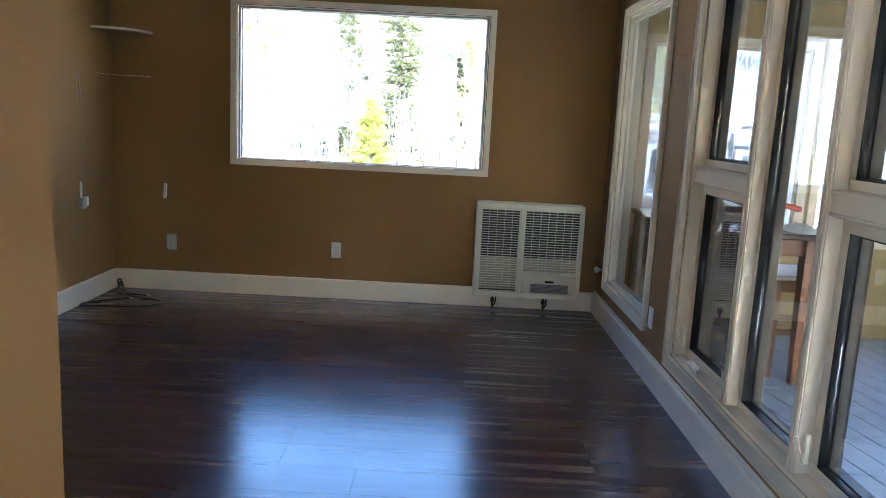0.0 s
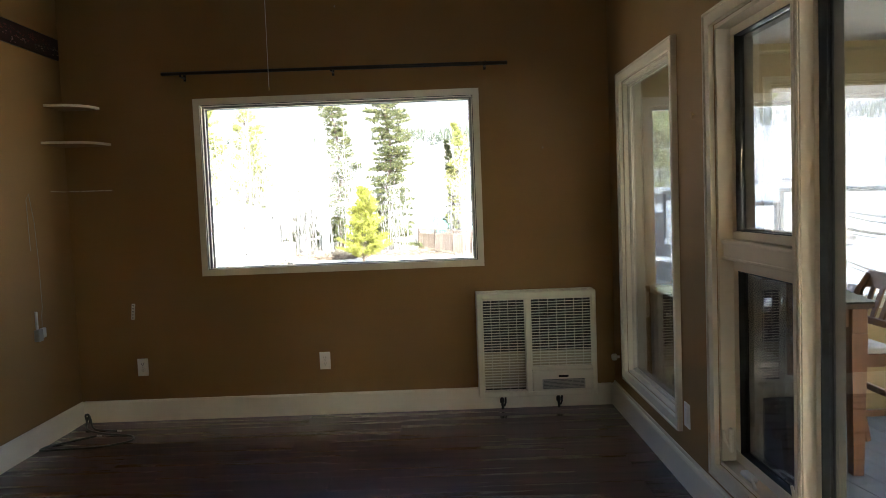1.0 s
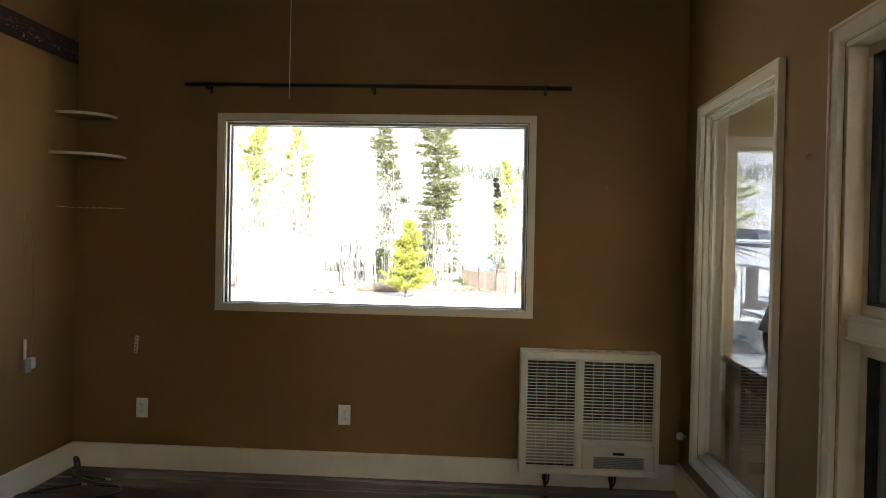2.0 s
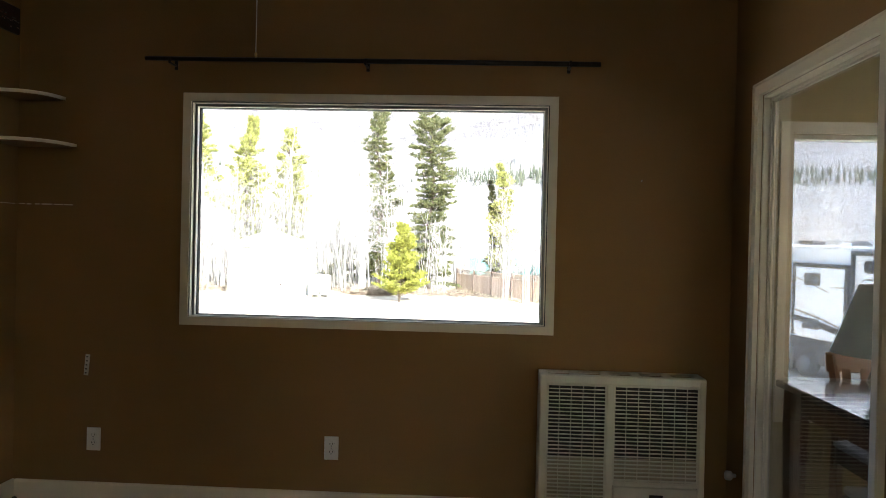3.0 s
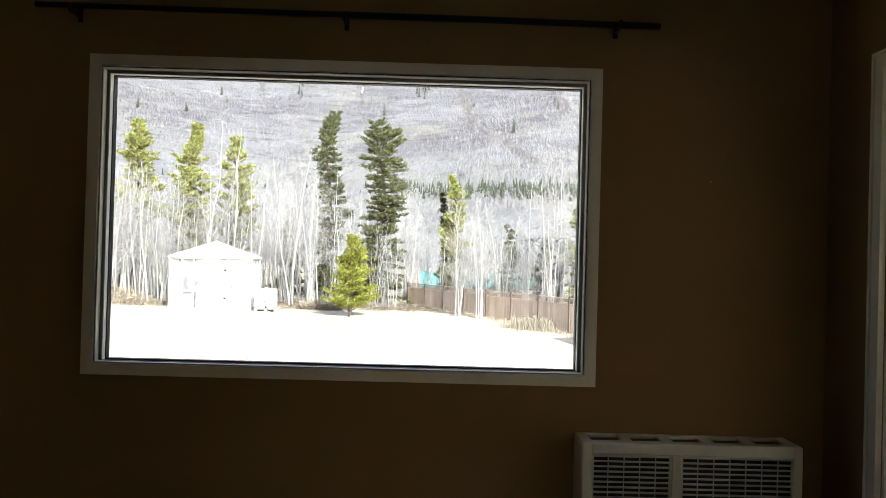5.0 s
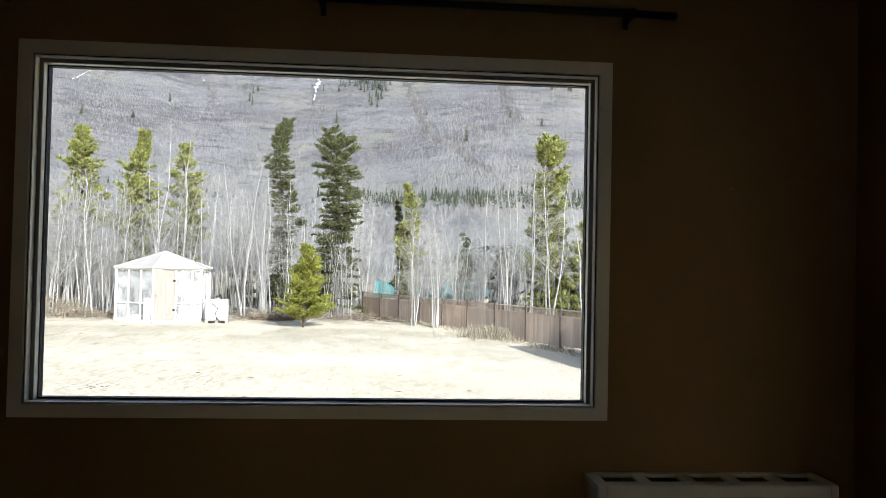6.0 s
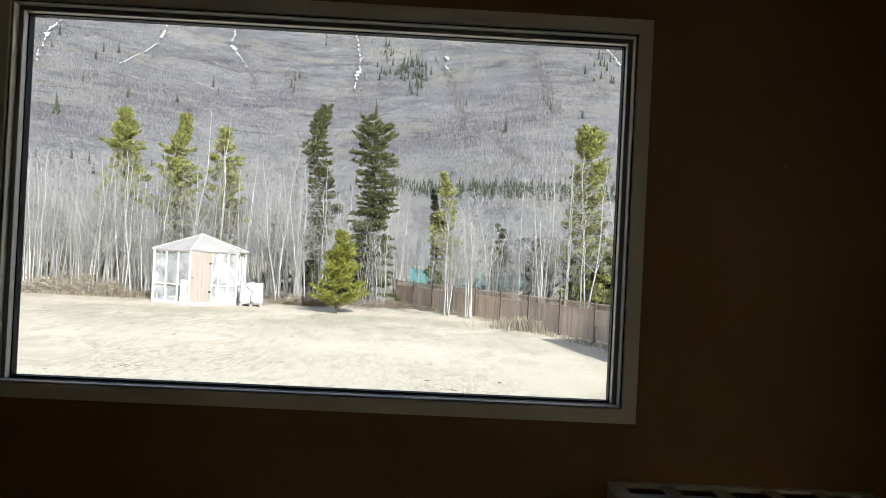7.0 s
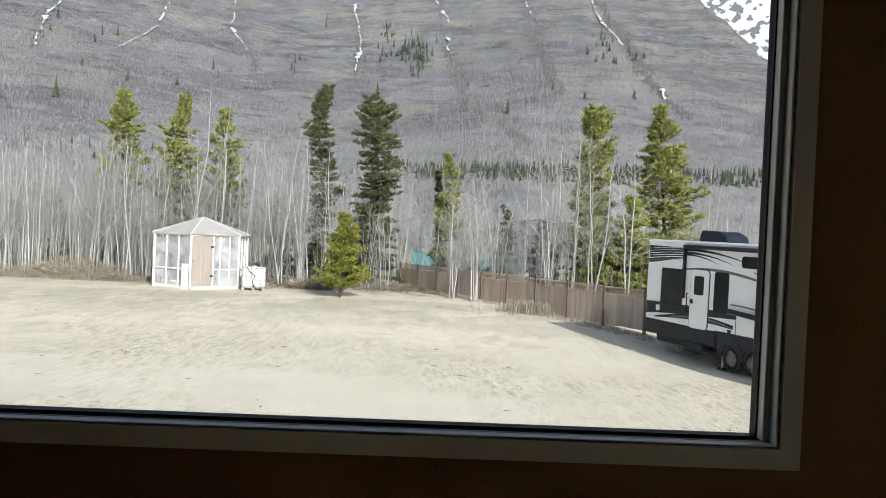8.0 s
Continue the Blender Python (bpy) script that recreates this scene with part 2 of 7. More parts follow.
for k, v in (("From Min", 0.35), ("From Max", 0.65), ("To Min", 0.18), ("To Max", 0.24)):
    scuff_range.inputs[k].default_value = v
floor_nodes.links.new(scuff_at.outputs["Position"], scuff.inputs["Vector"])
floor_nodes.links.new(scuff.outputs["Fac"], scuff_range.inputs["Value"])
floor_nodes.links.new(scuff_range.outputs[0], floor_nodes.nodes["Principled BSDF"].inputs["Coat Roughness"])
deck_paint = surface("grey_deck_paint", (0.27, 0.325, 0.40), (0.215, 0.262, 0.325), 6.0, 0.5, bump=0.3, bscale=50, stretch=(4, 0.4, 1), fine=0.12, vary=0.07)
clear_glass = glass("clear_glass", (0.86, 0.86, 0.86), 1.6)          # grey tint dims the view beyond; gloss as of double glazing
# the tint darkens the outdoors to balance it with the dim room
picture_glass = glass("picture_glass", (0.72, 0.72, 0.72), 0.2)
plain_glass = glass("plain_glass", (0.95, 0.95, 0.95))
# tint dims the yard; milky film stands for dirt and mirrored sky
porch_glass = glass("hazy_porch_glass", (0.68, 0.70, 0.73), 0.3, 0.06)
heater_metal = surface("heater_enamel", (0.84, 0.785, 0.645), (0.79, 0.73, 0.585), 4, 0.4, bump=0.05, bscale=80, fine=0.03)
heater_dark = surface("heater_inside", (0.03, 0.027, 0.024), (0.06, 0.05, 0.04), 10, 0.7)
plastic_white = surface("white_plastic", (0.88, 0.87, 0.82), (0.83, 0.82, 0.77), 14, 0.35, fine=0.02)
plastic_grey = surface("grey_plastic", (0.40, 0.38, 0.34), (0.34, 0.32, 0.29), 14, 0.45, fine=0.02)
black_cable = surface("black_cable", (0.018, 0.018, 0.019), (0.03, 0.03, 0.03), 30, 0.4)
brass = surface("brass", (0.55, 0.38, 0.14), (0.4, 0.27, 0.1), 20, 0.35, metal=1.0)
steel = surface("steel", (0.5, 0.5, 0.5), (0.4, 0.4, 0.4), 20, 0.35, metal=1.0)

# ---------------------------------------------------------------- room shell
XW, XE, YN, YS = -2.20, 1.30, 4.63, -3.2        # inner faces of the walls
THICK = 0.15
OUT_OF_SQUARE = 0.6                               # degrees by which the east wall leans away to the south
east_x = lambda y: XE + math.tan(radians(OUT_OF_SQUARE)) * (YN - y)
ceil_z = lambda x: 2.79 + 0.14 * (x + 2.18)
tops = lambda x: ceil_z(x) + 0.06
WIN = (-1.315, 0.431, 0.977, 2.034)               # picture window's opening
SIDE_1 = (3.315, 4.285, 0.29, 2.025)             # side window by the corner
FILL_WEST = (-3.0, -0.5, 0.60, 2.15)                   # unseen window, added to light the part behind the partition
FILL_EAST = (-2.2, -0.45, 0.06, 2.02)                 # unseen glazed opening, added to light the room from behind the walk's start
FILL_SOUTH = (-0.20, 0.62, 0.06, 2.02)                  # unseen glazed door behind the walk's start, added for bounced sunlight
SIDE_2 = (0.83, 2.80, 0.245, 2.01)               # triple side window

solid("wall_north_siding", wall_mesh("y", YN + 0.081, YN + THICK, XW - THICK, XE + THICK, -0.3, 3.6, [(WIN[0] - 0.1, WIN[1] + 0.1, WIN[2] - 0.1, WIN[3] + 0.1)], tops), wall_paint, "outer layer of the wall round the picture window", "wall", kind="structure")
solid("wall_north", wall_mesh("y", YN, YN + 0.08, XW - THICK, XE + THICK, -0.3, 3.6, [WIN], tops), wall_paint, "brown painted wall with a picture window", "wall", kind="structure")
solid("wall_east_siding", wall_mesh("x", XE + 0.066, XE + 0.13, YS, YN, -0.3, ceil_z(XE) + 0.05, [(SIDE_1[0] - 0.05, SIDE_1[1] + 0.26, SIDE_1[2] - 0.05, SIDE_1[3] + 0.05), SIDE_2, FILL_EAST]), porch_paint, "outer layer of the wall to the porch", "wall", kind="structure")
solid("wall_east", wall_mesh("x", XE, XE + 0.065, YS, YN, -0.3, ceil_z(XE) + 0.05, [SIDE_1, SIDE_2, FILL_EAST]), wall_paint, "brown painted wall with tall windows to the porch", "wall", kind="structure")
solid("wall_west", wall_mesh("x", XW - THICK, XW, YS, YN, -0.3, ceil_z(XW) + 0.05, [FILL_WEST]), wall_paint, "brown painted side wall", "wall", kind="structure")
solid("wall_south", wall_mesh("y", YS - THICK, YS, XW - THICK, XE + THICK + 0.2, -0.3, 3.6, [FILL_SOUTH], tops), wall_paint, "plain brown painted wall closing the room", "wall", kind="structure")
solid("wall_partition", wall_mesh("y", 0.08, 0.22, XW, -0.272, -0.02, 3.6, (), tops), wall_paint, "end of a tan painted partition wall", "wall", kind="structure")

ceiling = Mesh()
x0, x1 = XW - THICK, XE + THICK + 0.2
ceiling.prism([(x0, ceil_z(x0)), (x1, ceil_z(x1)), (x1, ceil_z(x1) + 0.14), (x0, ceil_z(x0) + 0.14)], "y", YS - THICK, YN + THICK)
solid("ceiling", ceiling, ceiling_paint, "sloping off-white textured ceiling", "ceiling", kind="structure")


def baseboard(name, axis, at, side, u0, u1, label="tall cream painted baseboard"):
    """A moulded board along a wall: a flat face with a rounded top edge."""
    me = Mesh()
    prof = [(0, 0), (0.016, 0), (0.016, 0.128), (0.012, 0.137), (0.006, 0.140), (0, 0.140)]
    if axis == "y":
        me.prism([(at + side * p, q) for p, q in prof], "x", u0, u1)
    else:
        me.prism([(at + side * p, q) for p, q in prof], "y", u0, u1)
    return solid(name, me, trim_paint, label, "baseboard", kind="structure")


baseboard("baseboard_north", "y", YN, -1, XW + 0.017, XE - 0.028)
baseboard("baseboard_west", "x", XW, 1, 0.23, YN)
baseboard("baseboard_east", "x", XE - 0.010, -1, 2.36, YN)
baseboard("baseboard_east_front", "x", XE - 0.010, -1, -0.62, 2.357)
# flat backing strip that the east baseboard is nailed to
ledge = Mesh().box(XE - 0.010, XE, -0.62, YN, 0.0, 0.155, 0.004)
solid("trim_east", ledge, worn_trim, "cream ledge strip behind the baseboard", "trim", kind="structure")

# floor of laminate boards on a plain base
solid("floor", Mesh().prism([(XW - 0.05, YS - 0.05), (east_x(YS) + 0.05, YS - 0.05), (XE + 0.05, YN + 0.05), (XW - 0.05, YN + 0.05)], "z", -0.14, -0.012), floor_wood, "dark red-brown glossy laminate floor", "floor", kind="structure")
floor_ob = bpy.data.objects["floor"]


def casing(parent, axis, at, side, u0, u1, z0, z1, w=0.052, t=0.02, mat=trim_paint):
    """Mitred casing boards round an opening, on the wall face."""
    def board(name, quad):
        me = Mesh()
        a, b = at, at + side * t
        vs = []
        for aa in (a, b):
            for u, z in quad:
                vs.append((u, aa, z) if axis == "y" else (aa, u, z))
        me.convex(vs, [(0, 1, 2, 3), (4, 5, 6, 7), (0, 1, 5, 4), (1, 2, 6, 5), (2, 3, 7, 6), (3, 0, 4, 7)])
        part(name, me, mat, parent)
    board("casing_top", [(u0 - w, z1 + w), (u1 + w, z1 + w), (u1, z1), (u0, z1)])
    board("casing_bottom", [(u0 - w, z0 - w), (u1 + w, z0 - w), (u1, z0), (u0, z0)])
    board("casing_side", [(u0 - w, z0 - w), (u0, z0), (u0, z1), (u0 - w, z1 + w)])
    board("casing_side", [(u1 + w, z0 - w), (u1, z0), (u1, z1), (u1 + w, z1 + w)])


def ring(axis, a0, a1, u0, u1, z0, z1, w, b=0.002, wb=None):
    """A rectangular frame of four bars of width w inside the given rectangle."""
    me = Mesh()
    wb = w if wb is None else wb
    for ua, ub, za, zb in ((u0, u1, z1 - w, z1), (u0, u1, z0, z0 + wb), (u0, u0 + w, z0 + wb, z1 - w), (u1 - w, u1, z0 + wb, z1 - w)):
        if axis == "y":
            me.box(ua, ub, a0, a1, za, zb, b)
        else:
            me.box(a0, a1, ua, ub, za, zb, b)
    return me


def pane(parent, axis, at, u0, u1, z0, z1, name="pane", mat=None):
    me = Mesh()
    h = 0.002
    if axis == "y":
        me.box(u0, u1, at - h, at + h, z0, z1)
    else:
        me.box(at - h, at + h, u0, u1, z0, z1)
    ob = part(name, me, mat or clear_glass, parent)
    ob.visible_shadow = False
    return ob


# picture window
w1 = thing("window_1", "large picture window with cream casing and grey vinyl frame", "window", kind="structure")
casing(w1, "y", YN, -1, *WIN, w=0.040)


def inset(box, d, low=None):
    """A rectangle drawn in by d on all sides, by low at its foot."""
    return box[0] + d, box[1] - d, box[2] + (d if low is None else low), box[3] - d


# black ring in place of the shade between casing and jamb
part("shadow_gap", ring("y", YN - 0.010, YN + 0.030, *inset(WIN, 0.0015), 0.0035, 0.0), black_gasket, w1, "black strip standing for the shaded gap behind the casing")
part("jamb", ring("y", YN - 0.015, YN + 0.074, *inset(WIN, 0.005, 0.003), 0.004, 0.001, 0.003), trim_paint, w1)
part("window_frame", ring("y", YN + 0.012, YN + 0.076, *inset(WIN, 0.009, 0.006), 0.012, 0.001, 0.002), frame_vinyl, w1)
glazed = inset(WIN, 0.021, 0.0055)
part("glazing_bead", ring("y", YN + 0.010, YN + 0.036, *glazed, 0.0025, 0.001), vinyl, w1)
part("gasket", ring("y", YN + 0.034, YN + 0.062, *inset(glazed, 0.0025), 0.003, 0.0), black_gasket, w1)
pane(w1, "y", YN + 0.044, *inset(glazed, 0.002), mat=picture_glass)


# side window by the corner, one fixed pane
w2 = thing("window_2", "tall narrow fixed window with cream casing", "window", kind="structure")
casing(w2, "x", XE, -1, *SIDE_1, mat=worn_trim)
part("back_band", ring("x", XE - 0.028, XE - 0.0195, SIDE_1[0] - 0.052, SIDE_1[1] + 0.052, SIDE_1[2] - 0.052, SIDE_1[3] + 0.052, 0.011, 0.003), worn_trim, w2)
part("jamb", ring("x", XE + 0.002, XE + 0.060, *SIDE_1, 0.012), trim_paint, w2)
a = (SIDE_1[0] + 0.012, SIDE_1[1] - 0.012, SIDE_1[2] + 0.012, SIDE_1[3] - 0.012)
part("window_frame", ring("x", XE + 0.028, XE + 0.058, *a, 0.014), vinyl, w2)
b = (a[0] + 0.014, a[1] - 0.014, a[2] + 0.014, a[3] - 0.014)
part("glazing_bead", ring("x", XE + 0.036, XE + 0.044, *b, 0.007, 0.001), vinyl, w2)
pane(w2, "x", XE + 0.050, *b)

# triple window: casement over-and-under, fixed tall pane, casement over-and-under
w3 = thing("window_3", "wide triple window with cream casing and crank casements", "window", kind="structure")
casing(w3, "x", XE, -1, *SIDE_2, w=0.055, mat=shaded_trim)
part("back_band", ring("x", XE - 0.028, XE - 0.0195, SIDE_2[0] - 0.055, SIDE_2[1] + 0.055, SIDE_2[2] - 0.055, SIDE_2[3] + 0.055, 0.011, 0.003), shaded_trim, w3)
part("jamb", ring("x", XE + 0.002, XE + 0.09, *SIDE_2, 0.018), shaded_trim, w3)
part("outer_frame", ring("x", XE + 0.094, XE + 0.118, SIDE_2[0] + 0.001, SIDE_2[1] - 0.001, SIDE_2[2] + 0.001, SIDE_2[3] - 0.001, 0.018), black_gasket, w3, "black outer cladding")
za, zb = SIDE_2[2] + 0.018, SIDE_2[3] - 0.018
ya, yb = SIDE_2[0] + 0.018, SIDE_2[1] - 0.018
MULL = (1.565, 2.145)
for y in MULL:
    me = Mesh().box(XE + 0.012, XE + 0.09, y - 0.022, y + 0.022, za, zb, 0.003)
    me.box(XE + 0.003, XE + 0.012, y - 0.008, y + 0.008, za, zb, 0.002)
    for s in (-1, 1):
        me.box(XE + 0.006, XE + 0.012, y + s * 0.017 - 0.0035, y + s * 0.017 + 0.0035, za, zb, 0.0015)
    part("mullion", me, shaded_trim, w3)


def sash(y0, y1, z0, z1, w, depth, wb=None):
    """A framed sash with a black gasket and its pane."""
    fr = part("sash", ring("x", XE + depth, XE + 0.09, y0, y1, z0, z1, w, 0.003, wb), shaded_trim, w3)
    wb = w if wb is None else wb
    part("gasket", ring("x", XE + depth + 0.002, XE + 0.092, y0 + w - 0.004, y1 - w + 0.004, z0 + wb - 0.004, z1 - w + 0.004, 0.007, 0.0), black_gasket, fr)
    part("cladding", ring("x", XE + 0.0925, XE + 0.132, y0 + w - 0.012, y1 - w + 0.012, z0 + wb - 0.012, z1 - w + 0.012, 0.020, 0.001), black_gasket, fr, "black outer cladding")
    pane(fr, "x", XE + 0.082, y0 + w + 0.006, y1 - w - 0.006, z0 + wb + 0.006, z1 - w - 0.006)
    return fr


sash(MULL[0] + 0.022, MULL[1] - 0.022, za, zb, 0.03, 0.056)
for y0, y1 in ((MULL[1] + 0.022, yb), (ya, MULL[0] - 0.022)):
    me = Mesh().box(XE + 0.02, XE + 0.09, y0, y1, 1.085, 1.165, 0.003)
    me.box(XE + 0.013, XE + 0.02, y0, y1, 1.15, 1.163, 0.003)
    me.box(XE + 0.012, XE + 0.02, y0, y1, 1.088, 1.098, 0.003)
    part("transom_bar", me, shaded_trim, w3)
    sash(y0, y1, 1.165, zb, 0.034, 0.060)
    low = sash(y0, y1, za, 1.085, 0.045, 0.060)
    # crank operator on the sill and sash locks on the stiles
    me = Mesh().box(XE + 0.012, XE + 0.045, (y0 + y1) / 2 + 0.06, (y0 + y1) / 2 + 0.15, za, za + 0.022, 0.008)
    me.tube([(XE + 0.03, (y0 + y1) / 2 + 0.13, za + 0.02), (XE + 0.015, (y0 + y1) / 2 + 0.08, za + 0.035), (XE + 0.0, (y0 + y1) / 2 + 0.0, za + 0.03), (XE - 0.006, (y0 + y1) / 2 - 0.04, za + 0.018)], [0.007, 0.006, 0.005, 0.007], 6)
    part("crank_handle", me, plastic_white, w3, "folded white crank handle", True)
    for yy in (y0 + 0.012, y1 - 0.012):
        me = Mesh().box(XE + 0.028, XE + 0.045, yy - 0.009, yy + 0.009, za + 0.04, za + 0.14, 0.004)
        me.tube([(XE + 0.03, yy, za + 0.06), (XE + 0.012, yy, za + 0.09), (XE + 0.004, yy, za + 0.13)], [0.006, 0.006, 0.005], 6)
        part("sash_lock", me, worn_trim, w3, "cream sash lock lever")

# insect screen in the casement nearest the corner
screen_mat = bpy.data.materials.new("insect_screen")
screen_mat.use_nodes = True
nd, ln = screen_mat.node_tree.nodes, screen_mat.node_tree.links
sc_t, sc_m = nd.new("ShaderNodeBsdfTransparent"), nd.new("ShaderNodeMixShader")
sc_m.inputs[0].default_value = 0.45
nd["Principled BSDF"].inputs["Base Color"].default_value = (0.03, 0.03, 0.035, 1)
nd["Principled BSDF"].inputs["Roughness"].default_value = 0.6
ln.new(sc_t.outputs[0], sc_m.inputs[1]), ln.new(nd["Principled BSDF"].outputs[0], sc_m.inputs[2])
ln.new(sc_m.outputs[0], nd["Material Output"].inputs["Surface"])
scr = (MULL[1] + 0.06, yb - 0.012, za + 0.045, 1.045)
part("screen_frame", ring("x", XE + 0.112, XE + 0.120, *scr, 0.014, 0.001), black_metal, w3)
part("insect_screen", Mesh().box(XE + 0.115, XE + 0.1165, scr[0] + 0.012, scr[1] - 0.012, scr[2] + 0.012, scr[3] - 0.012), screen_mat, w3, "fine dark insect screen")

# unseen glazed door behind the start, added as a source of daylight
d1 = thing("door_1", "unseen glazed door added to let daylight into the room", "door", kind="structure")
casing(d1, "x", XE, -1, *FILL_EAST, mat=worn_trim)
part("door_frame", ring("x", XE + 0.03, XE + 0.12, *FILL_EAST, 0.05), vinyl, d1)
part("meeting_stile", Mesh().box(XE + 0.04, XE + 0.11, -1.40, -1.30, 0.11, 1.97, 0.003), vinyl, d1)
pane(d1, "x", XE + 0.075, FILL_EAST[0] + 0.05, -1.40, 0.11, 1.97, mat=plain_glass)
pane(d1, "x", XE + 0.075, -1.30, FILL_EAST[1] - 0.05, 0.11, 1.97, mat=plain_glass)
# unseen back door, added so that sun bounces off the floor into the room
d2 = thing("door_2", "unseen back door added for sun and bounced light", "door", kind="structure")
casing(d2, "y", YS, 1, *FILL_SOUTH, mat=worn_trim)
part("door_frame", ring("y", YS - 0.12, YS - 0.03, *FILL_SOUTH, 0.09), vinyl, d2)
part("door_panel", Mesh().box(FILL_SOUTH[0] + 0.09, FILL_SOUTH[1] - 0.09, YS - 0.10, YS - 0.05, 0.15, 1.05, 0.004), vinyl, d2)
pane(d2, "y", YS - 0.075, FILL_SOUTH[0] + 0.09, FILL_SOUTH[1] - 0.09, 1.05, FILL_SOUTH[3] - 0.09, mat=plain_glass)
# unseen window, added as sky light for the partition and the east wall
w4 = thing("window_4", "unseen window added to light the part behind the partition", "window", kind="structure")
casing(w4, "x", XW, 1, *FILL_WEST)
part("window_frame", ring("x", XW - 0.12, XW - 0.04, *FILL_WEST, 0.05), vinyl, w4)
pane(w4, "x", XW - 0.08, FILL_WEST[0] + 0.05, FILL_WEST[1] - 0.05, FILL_WEST[2] + 0.05, FILL_WEST[3] - 0.05, mat=plain_glass)

# ---------------------------------------------------------------- wall heater
def wall_heater(x0, x1, z0, z1, yf, yw):
    th = thing("wall_heater", "cream enamelled gas wall heater with louvred grille", "heater", at=pose(x0, yw, z0))
    w, h, d = x1 - x0, z1 - z0, yw - yf
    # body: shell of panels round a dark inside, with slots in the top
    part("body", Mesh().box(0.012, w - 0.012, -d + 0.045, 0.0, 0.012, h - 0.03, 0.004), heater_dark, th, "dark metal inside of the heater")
    # inner panel whose pale tan puts light reflected in the heater into colour
    part("heat_shield", Mesh().box(0.03, w - 0.03, -d + 0.036, -d + 0.043, 0.05, 0.285, 0.003), lit_inner_metal, th, "tan inner panel, pale for the light reflected behind the grille")
    part("side_panel", Mesh().box(0, 0.012, -d + 0.012, 0, 0, h - 0.012, 0.003), heater_metal, th)
    part("side_panel", Mesh().box(w - 0.012, w, -d + 0.012, 0, 0, h - 0.012, 0.003), heater_metal, th)
    part("bottom_panel", Mesh().box(0.012, w - 0.012, -d + 0.012, 0, 0, 0.0115, 0.003), heater_metal, th)
    me = Mesh()
    me.box(0, w, -0.03, 0, h - 0.012, h, 0.003)
    me.box(0, w, -d + 0.012, -d + 0.045, h - 0.012, h, 0.003)
    n = 5
    for i in range(n + 1):
        cx = 0.02 + (w - 0.04) * i / n
        me.box(max(0, cx - 0.02), min(w, cx + 0.02), -d + 0.045, -0.03, h - 0.011, h - 0.001, 0.002)
    part("top_panel", me, heater_metal, th)
    # front frame
    f0, f1 = -d, -d + 0.02
    dv = 0.322                                  # centre of the upright between the grilles
    me = Mesh()
    me.box(0, 0.036, f0, f1, 0, h, 0.006)
    me.box(w - 0.030, w, f0, f1, 0, h, 0.006)
    me.box(0.030, w - 0.026, f0, f1, h - 0.040, h, 0.006)
    me.box(0.030, w - 0.026, f0, f1, 0, 0.034, 0.006)
    me.box(dv - 0.018, dv + 0.018, f0, f1, 0.03, h - 0.036, 0.004)
    me.box(dv + 0.018, w - 0.03, f0 + 0.002, f1, 0.165, 0.182, 0.003)
    part("front_frame", me, heater_metal, th)
    # louvres with uprights in front of them
    for g0, g1, zlow, cols in ((0.036, dv - 0.018, 0.034, 5), (dv + 0.018, w - 0.030, 0.182, 7)):
        gr = part("grille", ring("y", f0 + 0.004, f1 - 0.002, g0, g1, zlow, h - 0.040, 0.005, 0.001), heater_metal, th)
        top = h - 0.045
        rows = int((top - zlow) / 0.0172)
        for i in range(rows):
            z = zlow + 0.010 + (top - zlow - 0.012) * i / (rows - 1)
            sl = Mesh().box(g0 + 0.003, g1 - 0.003, -0.008, 0.008, -0.0024, 0.0024, at=pose(0, f0 + 0.013, z, -8, 0, 0))
            part("slat", sl, heater_metal, gr)
        for i in range(1, cols):
            x = g0 + (g1 - g0) * i / cols
            part("upright", Mesh().box(x - 0.0014, x + 0.0014, f0 + 0.003, f0 + 0.008, zlow, h - 0.04, 0.001), heater_metal, gr)
    # flap with a finger slot and a rating label
    fl = part("access_flap", Mesh().box(dv + 0.020, w - 0.032, f0 - 0.003, f1 - 0.004, 0.036, 0.163, 0.004), heater_metal, th)
    cx = (dv + w) / 2
    part("finger_slot", Mesh().box(cx - 0.032, cx + 0.030, f0 - 0.006, f0 + 0.002, 0.118, 0.132, 0.005), black_metal, fl, "black finger slot")
    lb = part("rating_label", Mesh().box(cx - 0.135, cx + 0.135, f0 - 0.0042, f0 + 0.001, 0.044, 0.108), label_paper, fl, "dull silver label with small print")
    rows = 7
    for i in range(rows):
        z = 0.051 + 0.053 * i / (rows - 1)
        me = Mesh()
        x = cx - 0.128
        while x < cx + 0.12:
            l = random.uniform(0.012, 0.05)
            me.box(x, min(x + l, cx + 0.128), f0 - 0.0048, f0 - 0.0035, z - 0.0016, z + 0.0016)
            x += l + 0.006
        part("print_line", me, label_ink, lb)
    # gas pipes down to the floor
    for px in (0.150, 0.515):
        me = Mesh().tube([(px, -0.045, 0.02), (px, -0.045, -0.05), (px + 0.004, -0.045, -z0 + 0.001)], 0.009, 8)
        me.tube([(px, -0.045, -0.035), (px, -0.045, -0.060)], 0.015, 8)
        me.tube([(px + 0.022, -0.05, 0.01), (px + 0.022, -0.05, -0.06), (px + 0.012, -0.05, -0.085)], 0.006, 6)
        part("gas_pipe", me, black_metal, th, "black iron gas pipe", True)
    return th


lit_inner_metal = surface("lit_inner_metal", (0.50, 0.43, 0.31), (0.40, 0.34, 0.24), 6, 0.5, fine=0.1)
label_paper = surface("label_paper", (0.42, 0.40, 0.35), (0.36, 0.34, 0.30), 30, 0.5)
label_ink = surface("label_ink", (0.10, 0.095, 0.085), (0.14, 0.13, 0.12), 60, 0.6)
wall_heater(0.404, 1.156, 0.106, 0.772, 4.478, YN)


